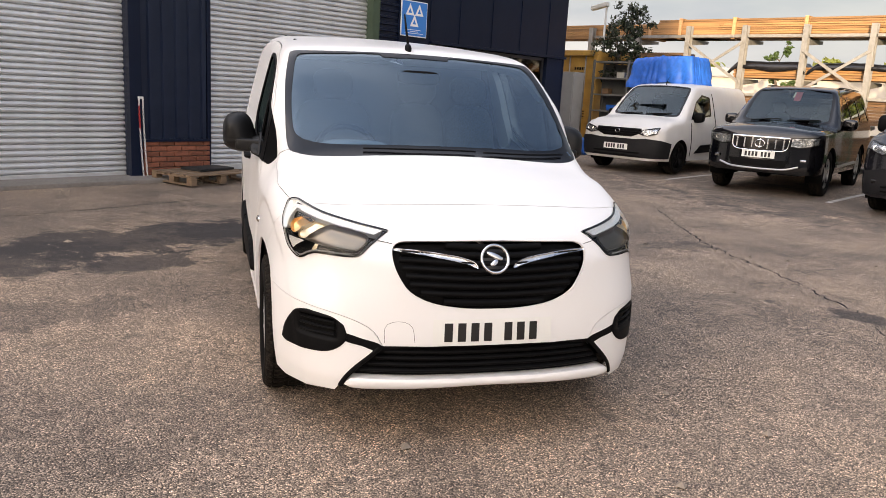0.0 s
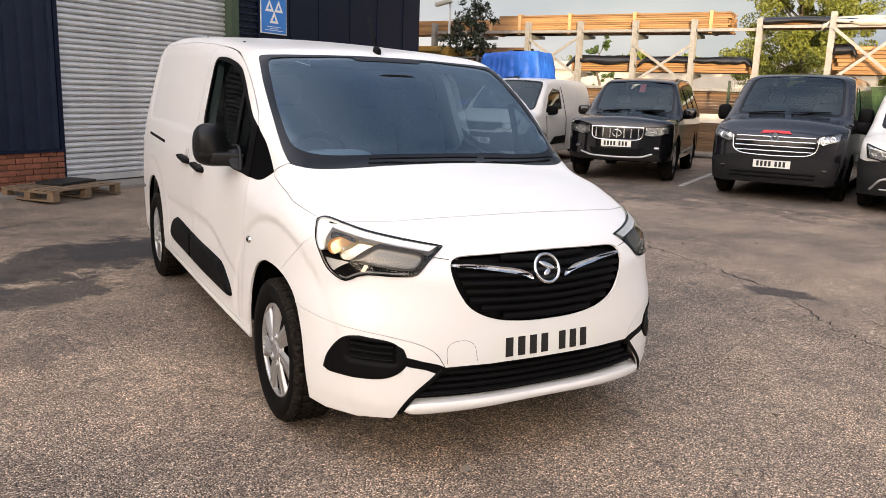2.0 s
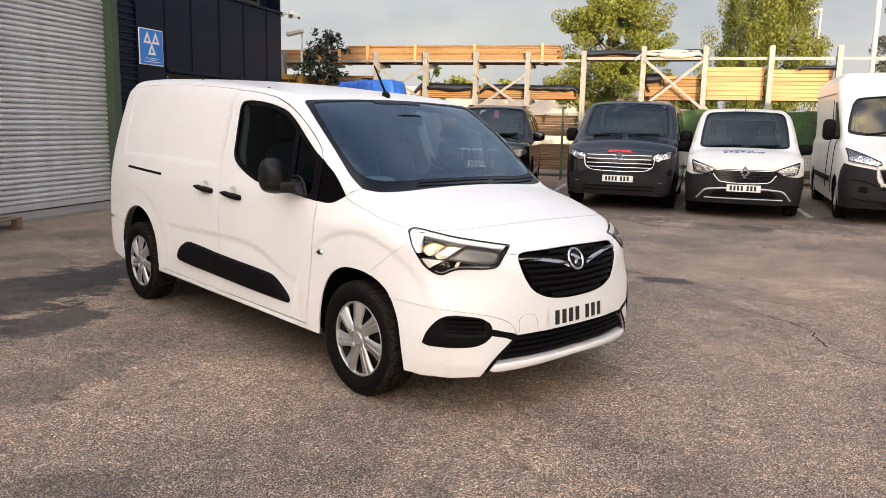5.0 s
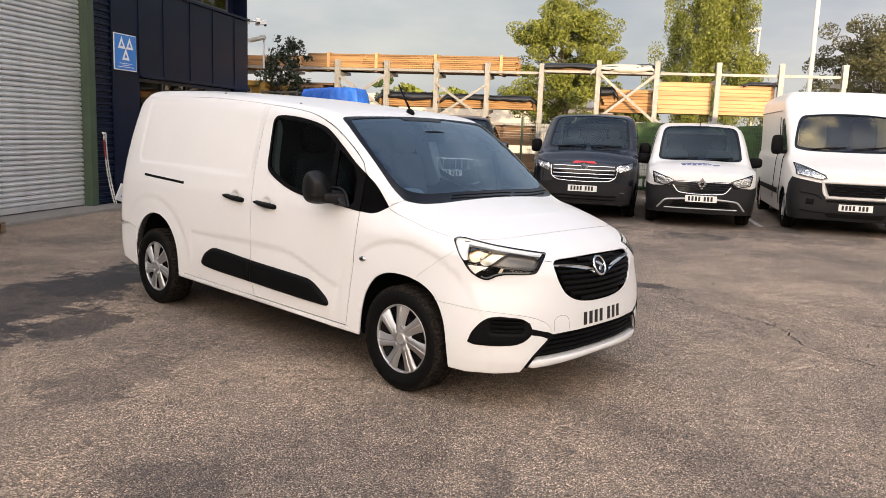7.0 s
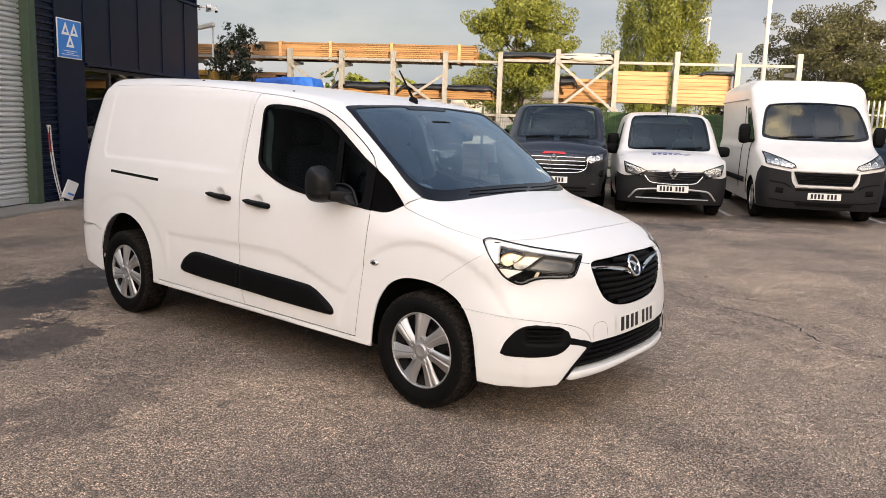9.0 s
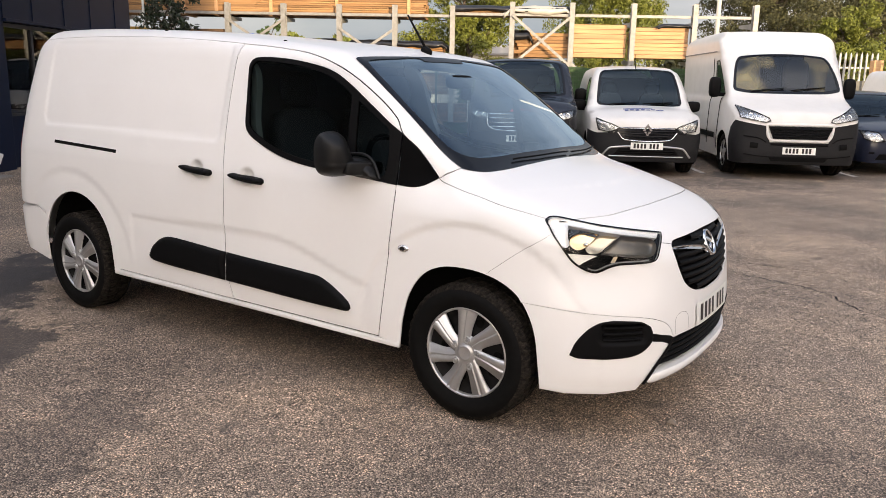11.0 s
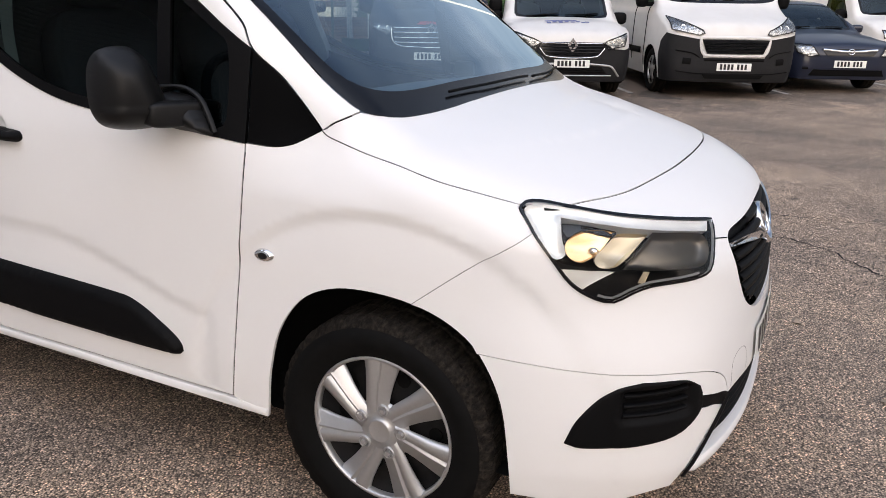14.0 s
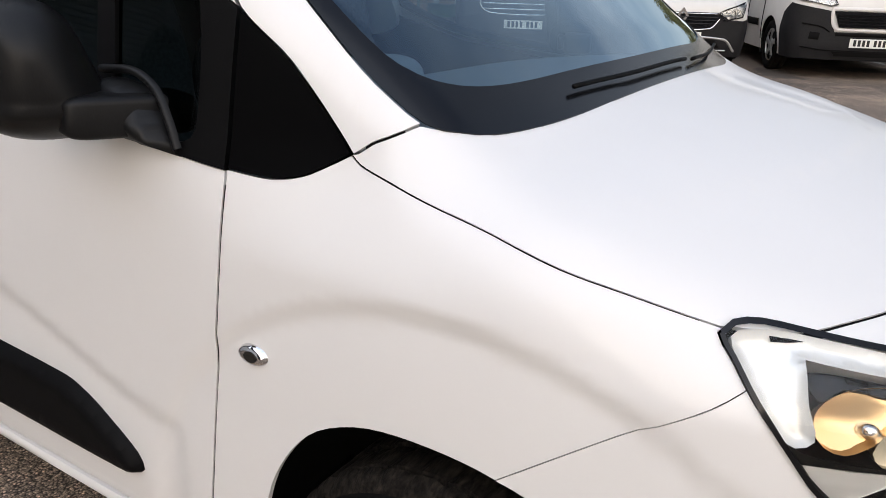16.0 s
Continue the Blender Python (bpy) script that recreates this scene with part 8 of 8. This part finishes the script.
def build_tarp():
    """Blue tarpaulin over stacked goods: a flat creased top with tight hanging folds."""
    a0, b0, w, d = 15.0, 6.60, 1.45, 0.9
    g = ground_z(a0, b0)
    top = 2.52
    pile = ybox("covered_crates", a0 - d / 2 + 0.1, a0 + d / 2 - 0.1, b0 - w / 2 + 0.1, b0 + w / 2 - 0.1, g, g + top - 0.16, M_SHELF, bevel=0.02)
    tagged(pile, "dark crates stacked under a blue tarpaulin", "crates")
    verts, faces = [], []
    n, rows = 168, 20
    for r in range(rows + 1):
        for k in range(n):
            t = 2 * math.pi * k / n
            c, s = math.cos(t), math.sin(t)
            q = max(abs(c), abs(s))
            cx, cy = c / q, s / q
            ridge = abs(noise.noise(Vector((cx * 2.1, cy * 3.4, 2))))
            if r <= 8:
                f = r / 8
                x, y = cx * d / 2 * f, cy * w / 2 * f
                z = top - 0.05 * abs(noise.noise(Vector((x * 5, y * 4, 1)))) - 0.03 * abs(noise.noise(Vector((x * 11, y * 9, 5)))) - 0.10 * (f ** 4) * ridge
                z -= 0.10 * max(0, y)
            else:
                f = (r - 8) / (rows - 8)
                fold = 0.045 * abs(math.sin(k * 0.52 + 1.6 * math.sin(k * 0.17))) * f ** 0.6 + 0.05 * noise.noise(Vector((k * 0.16, f * 3, 4))) * f
                x, y = cx * (d / 2 + 0.02 + fold + 0.05 * f), cy * (w / 2 + 0.02 + fold + 0.12 * f)
                z = top - 0.06 - 0.10 * ridge - 0.10 * max(0, cy * w / 2) - f * (0.62 + 0.25 * noise.noise(Vector((k * 0.05, 0, 9))))
            verts.append((x, y, z))
    for r in range(rows):
        for k in range(n):
            j = (k + 1) % n
            faces.append((r * n + k, r * n + j, (r + 1) * n + j, (r + 1) * n + k))
    ob = link_mesh("tarpaulin", verts, faces, M_TARP, smooth=True)
    ob.matrix_world = yard_pose(a0, b0, g - 0.02)
    tagged(ob, "creased bright blue tarpaulin draped over stacked crates", "tarpaulin")


build_tarp()


def build_shelving():
    s = thing("steel_shelving", "grey steel shelving unit with sparse goods", "shelf", yard_pose(14.9, 8.05, ground_z(14.9, 8)))
    for x in (-0.25, 0.25):
        for y in (-0.5, 0.5):
            box("upright", (0.05, 0.05, 2.35), (x, y, 1.175), M_SHELF, s)
    for k in range(6):
        box("shelf_board", (0.52, 1.0, 0.04), (0, 0, 0.25 + 0.41 * k), M_SHELF, s)
    box("back_sheet", (0.01, 0.98, 2.2), (0.27, 0, 1.15), M_SHELF, s)
    rng = random.Random(4)
    for k in range(7):
        sh = thing("carton", "small worn carton on the steel shelving", "box", yard_pose(14.85 + rng.uniform(-0.08, 0.08), 8.05 + rng.uniform(-0.36, 0.36), ground_z(14.9, 8) + 0.272 + 0.41 * (k % 5)), group="cartons on shelving")
        box("carton_body", (0.2, 0.16 + 0.05 * (k % 3), 0.14), (0, 0, 0.07), (M_TIMBERD, M_BANW, M_BINB)[k % 3], sh, bevel=0.006)


build_shelving()


def build_container():
    g = ground_z(15.2, 9)
    c = thing("shipping_container", "yellow steel shipping container with door bars and rust", "container", yard_pose(15.05, 9.95, g))
    ribs = []
    bm = bmesh.new()
    add_box(bm, (5.9, 2.3, 2.4), (3.1, 0, 1.35))
    part("body", bm, M_CONT, c)
    for y in (-1.17, 1.17):
        box("corner_post", (0.16, 0.12, 2.59), (0.08, y * 0.99, 1.295), M_CONT, c, bevel=0.01)
    for z in (0.09, 2.52):
        box("end_rail", (0.16, 2.2, 0.14), (0.08, 0, z), M_CONT, c, bevel=0.01)
    box("roof_rail", (5.8, 0.1, 0.12), (3.1, -1.14, 2.52), M_CONT, c)
    for y0 in (-0.55, 0.55):
        d = box("container_door", (0.05, 1.05, 2.25), (0.12, y0, 1.30), M_CONT, c, bevel=0.01)
        for z in (0.75, 1.3, 1.85):
            box("door_rib", (0.03, 0.95, 0.10), (0.085, y0, z), M_CONT, d, bevel=0.01)
        for y in (-0.28, 0.22):
            tube("locking_bar", [(0.06, y0 + y, 0.2), (0.06, y0 + y, 2.45)], 0.02, M_GALV, d)
            box("bar_handle", (0.03, 0.28, 0.04), (0.045, y0 + y + 0.1, 1.15), M_GALV, d)
    for k in range(10):
        box("marking_bar", (0.004, 0.055, 0.07), (0.092, -0.80 + 0.075 * (k % 5), 2.12 - 0.13 * (k // 5)), M_UNDER, c)
    for k in range(4):
        box("marking_bar", (0.004, 0.34, 0.03), (0.092, -0.72, 1.0 - 0.07 * k), M_UNDER, c)


build_container()
cab = thing("steel_cabinet", "pale grey steel cabinet standing by the container", "cabinet", yard_pose(14.6, 9.25, ground_z(14.6, 9.2)))
box("cabinet_body", (0.45, 0.60, 2.0), (0, 0, 1.0), M_CAB, cab, bevel=0.01)
box("cabinet_door", (0.02, 0.54, 1.9), (-0.235, 0, 1.0), M_CAB, cab, bevel=0.004)
bn = thing("blue_drum", "blue plastic drum with pale label by the container", "drum", yard_pose(13.6, 8.02, ground_z(13.6, 8)))
bm = bmesh.new()
superell(bm, (0.36, 0.42, 0.42), (0, 0, 0.21), p=6, nu=28, nv=14)
part("drum_body", bm, M_BINB, bn, smooth=True)
box("drum_label", (0.004, 0.2, 0.16), (-0.182, 0, 0.24), M_SIGNW, bn)
rd = thing("red_extinguisher", "red fire extinguisher against the grey cabinet", "extinguisher", yard_pose(14.1, 8.78, ground_z(14.1, 8.8)))
bm = bmesh.new()
superell(bm, (0.17, 0.17, 0.55), (0, 0, 0.28), p=4, nu=20, nv=14)
part("cylinder_body", bm, M_CHAINR, rd, smooth=True)
box("valve", (0.05, 0.10, 0.06), (0, 0, 0.57), M_BLACKPL, rd, bevel=0.01)


# ---------------------------------------------------------------- fence with banners, palisades, poles
def build_mesh_fence():
    f = thing("mesh_fence", "welded wire mesh fence with green posts before the racks", "fence", yard_pose(16.0, 0, 0))
    b0, b1, top = -6.2, 1.6, 1.95
    g = ground_z(16, -2)
    for b in np.arange(b0, b1 + 0.1, 2.6):
        box("fence_post", (0.06, 0.06, top), (0, b, g + top / 2), M_GREEN, f, bevel=0.005)
    verts, faces = [], []

    def wire(p, q, r=0.0035):
        k = len(verts)
        d = (Vector(q) - Vector(p)).normalized()
        a = d.orthogonal().normalized()
        c = d.cross(a)
        for e in (p, q):
            for j in range(3):
                t = 2 * math.pi * j / 3
                verts.append(tuple(Vector(e) + a * (r * math.cos(t)) + c * (r * math.sin(t))))
        for j in range(3):
            faces.append((k + j, k + (j + 1) % 3, k + 3 + (j + 1) % 3, k + 3 + j))
    for z in np.arange(0.08, top, 0.10):
        wire((-0.03, b0, g + z), (-0.03, b1, g + z))
    for b in np.arange(b0, b1, 0.06):
        wire((-0.036, b, g + 0.05), (-0.036, b, g + top))
    ob = link_mesh("wire_mesh", verts, faces, M_GREEN, f)
    ob["kind"] = "stuff"
    for lab, p0, p1, z0, z1, m in (("green printed banner tied to the wire fence", -5.6, -0.75, 1.05, 1.9, M_GREENMESH), ("pale banner tied low on the wire fence", -5.6, 0.8, 0.50, 1.02, M_BANW), ("green banner tied low on the wire fence", -2.4, 1.4, 0.18, 0.48, M_GREENMESH)):
        n = 60
        vs, fs = [], []
        for i in range(n + 1):
            b = p0 + (p1 - p0) * i / n
            x = 0.02 + 0.02 * math.sin(i * 0.9) + 0.012 * noise.noise(Vector((b * 2, z0, 0)))
            for k, z in enumerate((z0, (z0 + z1) / 2, z1)):
                vs.append((x + 0.01 * (k == 1), b, g + z + 0.02 * math.sin(i * 0.4 + k)))
        for i in range(n):
            for k in range(2):
                fs.append((i * 3 + k, i * 3 + k + 1, i * 3 + 4 + k, i * 3 + 3 + k))
        ob = link_mesh("banner", vs, fs, m, smooth=True)
        ob.matrix_world = yard_pose(16.0, 0, 0)
        tagged(ob, lab, "banner", group="fence banners")
    # plain letter-like blocks on the lowest banner
    for k in range(5):
        bl = box("letter_block", (0.006, 0.14, 0.20), (0, 0, 0), M_BANW)
        bl.matrix_world = yard_pose(15.955, -1.2 - 0.2 * k, g + 0.33)
        bl.parent = f
        bl.matrix_parent_inverse = f.matrix_world.inverted()


build_mesh_fence()


def palisade(label, a, b0, b1, z0, top, mat, pitch=0.155, turn=0):
    f = thing("palisade_fence", label, "fence", yard_pose(a, b0, z0, turn))
    L = abs(b1 - b0)
    prof = [(-0.035, 0), (-0.018, 0.022), (0.018, 0.022), (0.035, 0)]
    vs = [(-0.02 - q, x, z) for z in (0.05, top - 0.08) for (x, q) in prof] + [(-0.03, 0.0, top)]
    fs = [(k, k + 1, k + 5, k + 4) for k in range(3)] + [(4 + k, 5 + k, 8) for k in range(3)]
    me = bpy.data.meshes.new("pale")
    me.from_pydata(vs, [], fs)
    me.materials.append(mat)
    n = int(L / pitch)
    for k in range(n):
        o = new("pale", me)
        o.parent = f
        o.location = (0, -k * pitch, 0)
    for z in (0.35, top - 0.45):
        box("rail", (0.03, L, 0.05), (0, -L / 2, z), mat, f)
    for y in np.arange(0, L + 0.1, 2.7):
        box("fence_post", (0.06, 0.1, top - 0.1), (0.05, -y, (top - 0.1) / 2), mat, f)
    return f


palisade("grey galvanised palisade fence behind the parked cars", 20.0, -6.8, -11.5, ground_z(20, -9), 2.55, M_PALI)
palisade("pale green palisade gate beside a timber post", 18.0, -10.75, -14.5, ground_z(18, -12), 2.7, M_PALIG, 0.2)
wp = ybox("gate_post", 18.4, 18.65, -10.72, -10.45, 0, 2.45, M_TIMBERP, bevel=0.02)
tagged(wp, "squared timber gate post in the sun", "post")
bl = ybox("low_wall", 19.6, 19.8, -11.4, -6.9, 0.0, 1.9, M_SHELF, bevel=0.01)
tagged(bl, "dark boarded screen behind the palisade", "screen")


def lamp_post(a, b, h, r, head, label):
    g = ground_z(a, b)
    p = thing("lamp_post", label, "street lamp", yard_pose(a, b, g))
    tube("pole", [(0, 0, 0), (0, 0, h * 0.5), (0.02, 0, h)], r, M_POLE, p, taper=0.7)
    if head:
        box("lamp_head", (0.16, 0.50, 0.12), (0.0, 0.2, h + 0.02), M_POLE, p, rot=(-12, 0, 0), bevel=0.03)
    return p


lamp_post(27.0, -6.15, 5.7, 0.07, True, "pale street lamp with a flat head among trees")
lamp_post(19.4, -6.35, 9.5, 0.075, False, "tall plain pale pole behind the rack")
lamp_post(15.6, 8.95, 3.75, 0.04, True, "small lamp on a post beside the container")


def bay_lines():
    for k, (a0, a1, b) in enumerate(((10.9, 15, 4.28), (10.6, 15, 1.25), (10.3, 15, -1.15), (9.9, 15, -3.62), (9.9, 15, -6.3), (10.5, 15, -9.0))):
        n = 10
        vs, fs = [], []
        for i in range(n + 1):
            a = a0 + (a1 - a0) * i / n
            for s in (-0.05, 0.05):
                vs.append(yard(a, b + s + 0.06, ground_z(a, b) + 0.005))
        for i in range(n):
            fs.append((2 * i, 2 * i + 2, 2 * i + 3, 2 * i + 1))
        tagged(link_mesh("parking_line", vs, fs, M_LINE), "worn white parking bay line on asphalt", "road marking", group="bay lines")


bay_lines()


# ---------------------------------------------------------------- buildings that shade the yard, far things
M_FARWALL = material("plain_grey_cladding", (0.30, 0.31, 0.33), 0.6, grain=0.06, scale=2, stain=0.2, stain_scale=0.5)
def shed(name, label, a0, a1, b0, b1, h, mat):
    s = thing(name, label, "building", yard_pose((a0 + a1) / 2, (b0 + b1) / 2, 0))
    box("wall", (a1 - a0, b1 - b0, h), (0, 0, h / 2), mat, s)
    box("roof", (a1 - a0 + 0.3, b1 - b0 + 0.3, 0.2), (0, 0, h + 0.1), M_SHELF, s)
    n = int((b1 - b0) / 4)
    for k in range(n):
        box("upright_strip", (0.05, 0.12, h - 0.2), ((a1 - a0) / 2 + 0.02, -(b1 - b0) / 2 + (k + 0.5) * 4, h / 2), M_SHELF, s)
    return s


# Out of view: placed and sized to keep the low sun off the yard.
shed("unseen_unit", "plain grey clad unit out of view, added to shade the yard", -60, -45, -24, 2, 14.0, M_FARWALL)
shed("unseen_low_unit", "low plain grey unit out of view, added to shade the yard", -60, -45, -95, -24.2, 10.5, M_FARWALL)


def security_camera(a, b, z):
    """Two white camera heads on a wall bracket at the building's corner."""
    c = thing("security_camera", "white wall-mounted security camera with two heads", "camera", yard_pose(a, b, z))
    box("wall_plate", (0.12, 0.03, 0.12), (0, 0.0, 0), M_SIGNW, c, bevel=0.008)
    tube("bracket", [(0, -0.01, 0), (0.02, -0.16, 0.0), (0.12, -0.20, 0.0)], 0.022, M_SIGNW, c)
    for x, rz in ((0.14, 65), (-0.03, -60)):
        bm = bmesh.new()
        add_box(bm, (0.10, 0.26, 0.10), (x, -0.24, -0.02), (-14, 0, rz), bevel=0.02)
        hd = part("camera_head", bm, M_SIGNW, c)
        bm = bmesh.new()
        d = Vector((math.sin(radians(rz)), -math.cos(radians(rz)), -0.22)).normalized()
        q = Vector((x, -0.24, -0.02)) + d * 0.132
        add_box(bm, (0.075, 0.012, 0.075), tuple(q), (-14, 0, rz), bevel=0.004)
        part("lens_window", bm, M_BLACKGL, hd, "black camera window")
    return c


security_camera(12.12, 7.72, 3.98)

# ---------------------------------------------------------------- trees, hedges, distance
M_BARK = material("grey_bark", (0.11, 0.09, 0.07), 0.9, grain=0.3, scale=20, bump=0.6)
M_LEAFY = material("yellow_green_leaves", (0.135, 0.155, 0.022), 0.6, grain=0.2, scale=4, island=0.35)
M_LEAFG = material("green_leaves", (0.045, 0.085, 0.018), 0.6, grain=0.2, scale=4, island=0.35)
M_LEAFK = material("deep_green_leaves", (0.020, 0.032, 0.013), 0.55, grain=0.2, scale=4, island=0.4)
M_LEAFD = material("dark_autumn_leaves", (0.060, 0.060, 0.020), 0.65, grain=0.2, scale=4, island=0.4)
M_FARROOF = material("pale_far_roof", (0.42, 0.40, 0.36), 0.7, stain=0.2)


def tree(label, a, b, h, crown_w, base, mat, seed, leaves=6500, leaf=0.10, weeping=False, limbs=11, lean=0.0):
    """A tapered trunk with limbs, twigs and a crown of separate leaves in uneven clumps."""
    rng = random.Random(seed)
    g = ground_z(min(a, 22), b)
    t = thing("tree", label, "tree", yard_pose(a, b, g))
    spine = [Vector((0.25 * math.sin(k * 0.9 + seed) * k / 8, lean * k / 8 + 0.2 * math.cos(k * 1.3 + seed) * k / 8, h * 0.92 * k / 8)) for k in range(9)]
    tube("trunk", spine, 0.03 * h ** 0.8, M_BARK, t, taper=0.15, seg=9)
    tips = []
    for k in range(limbs):
        f = base + (0.96 - base) * (k + rng.random() * 0.6) / limbs
        i = min(7, int(f * 8))
        p = spine[i].lerp(spine[i + 1], f * 8 - i)
        ang = k * 2.4 + rng.uniform(-0.4, 0.4)
        prof = math.sin(min(1.0, (1.02 - f) / (1.02 - base) * 0.85 + 0.15) * math.pi * 0.62)
        ln = crown_w * 0.5 * prof * rng.uniform(0.7, 1.1)
        up = rng.uniform(0.25, 0.7) * ln
        q = p + Vector((math.cos(ang) * ln, math.sin(ang) * ln, up))
        mid = p.lerp(q, 0.5) + Vector((0, 0, 0.12 * ln))
        tube("limb", [p, p.lerp(mid, 0.5), mid, q], 0.012 * h ** 0.7, M_BARK, t, taper=0.25, seg=6)
        for s in range(9):
            w = p.lerp(mid, 0.6) if s == 0 else mid.lerp(q, rng.uniform(0.1, 1.0))
            tips.append((w + Vector((rng.gauss(0, 0.26), rng.gauss(0, 0.26), rng.gauss(0, 0.20))) * crown_w * 0.35, rng.uniform(0.5, 1.0)))
    tips.append((spine[-1], 0.8))
    # leaves: small folded blades in clumps round the twig ends
    g2 = np.random.default_rng(seed)
    cen = np.array([tuple(c) for c, _ in tips])
    siz = np.array([q for _, q in tips])
    pick = g2.integers(0, len(tips), leaves)
    r = crown_w * 0.058 * siz[pick][:, None]
    off = g2.normal(0, 1, (leaves, 3))
    off *= np.minimum(1.0, 1.5 / np.linalg.norm(off, axis=1))[:, None]
    p = cen[pick] + off * r * (1.15, 1.15, 0.85)
    if weeping:
        p[:, 2] -= np.abs(g2.normal(0, 1, leaves)) * h * 0.055
    d = g2.normal(0, 1, (leaves, 3)) - (0, 0, 1.2 if weeping else 0.4)
    d /= np.linalg.norm(d, axis=1)[:, None]
    e = np.cross(d, g2.normal(0, 1, (leaves, 3)))
    e /= np.linalg.norm(e, axis=1)[:, None] + 1e-9
    s = (leaf * g2.uniform(0.6, 1.3, leaves))[:, None]
    verts = np.stack([p - d * s, p + e * s * 0.42, p + d * s, p - e * s * 0.42], 1).reshape(-1, 3)
    faces = np.arange(leaves * 4).reshape(-1, 4)
    ob = link_mesh("crown", verts, faces, mat, t)
    ob["kind"] = "stuff"
    return t


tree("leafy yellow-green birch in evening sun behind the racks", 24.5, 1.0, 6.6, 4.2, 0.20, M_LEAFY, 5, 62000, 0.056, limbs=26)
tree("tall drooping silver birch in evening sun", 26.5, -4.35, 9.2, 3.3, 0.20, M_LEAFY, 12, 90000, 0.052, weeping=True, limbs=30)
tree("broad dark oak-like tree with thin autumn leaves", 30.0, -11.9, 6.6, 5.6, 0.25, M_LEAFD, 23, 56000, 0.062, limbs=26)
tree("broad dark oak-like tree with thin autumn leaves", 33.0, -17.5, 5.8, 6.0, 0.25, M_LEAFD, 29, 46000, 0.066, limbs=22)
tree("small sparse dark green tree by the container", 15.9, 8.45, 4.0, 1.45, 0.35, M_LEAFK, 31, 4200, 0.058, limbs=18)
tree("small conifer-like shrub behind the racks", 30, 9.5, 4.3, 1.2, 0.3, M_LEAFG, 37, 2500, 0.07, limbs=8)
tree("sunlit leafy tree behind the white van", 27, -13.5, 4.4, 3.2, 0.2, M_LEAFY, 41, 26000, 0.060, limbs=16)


def hedge(label, a, b0, b1, h, mat, seed, n=9000):
    """A far hedge of leaf clumps with an uneven top."""
    rng = random.Random(seed)
    verts, faces = [], []
    for k in range(n):
        b = rng.uniform(b0, b1)
        top = h * (0.72 + 0.35 * noise.noise(Vector((b * 0.35, seed, 0))) + 0.12 * noise.noise(Vector((b * 1.4, seed, 4))))
        z = top * math.sqrt(rng.random())
        x = rng.gauss(0, 0.6)
        s = rng.uniform(0.15, 0.34)
        d = Vector((rng.gauss(0, 1), rng.gauss(0, 1), rng.gauss(0, 1))).normalized()
        e = d.orthogonal().normalized()
        i = len(verts)
        p = Vector((x, b - b0, z))
        verts += [tuple(p - d * s), tuple(p + e * s * 0.6), tuple(p + d * s), tuple(p - e * s * 0.6)]
        faces.append((i, i + 1, i + 2, i + 3))
    ob = link_mesh("hedge", verts, faces, mat)
    ob.matrix_world = yard_pose(a, b0, ground_z(22, 5))
    tagged(ob, label, "hedge", kind="stuff")


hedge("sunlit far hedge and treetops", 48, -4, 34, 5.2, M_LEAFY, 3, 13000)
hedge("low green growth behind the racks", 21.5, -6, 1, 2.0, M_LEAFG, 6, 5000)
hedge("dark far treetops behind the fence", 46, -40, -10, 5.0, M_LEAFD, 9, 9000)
fr = thing("far_warehouse", "long low pale warehouse beyond the racks", "building", yard_pose(40, 14, 0.2))
box("wall", (6, 30, 2.9), (0, 0, 1.45), M_FARROOF, fr)
box("roof", (6.4, 30.4, 0.5), (0, 0, 3.15), M_FARWALL, fr, bevel=0.1)
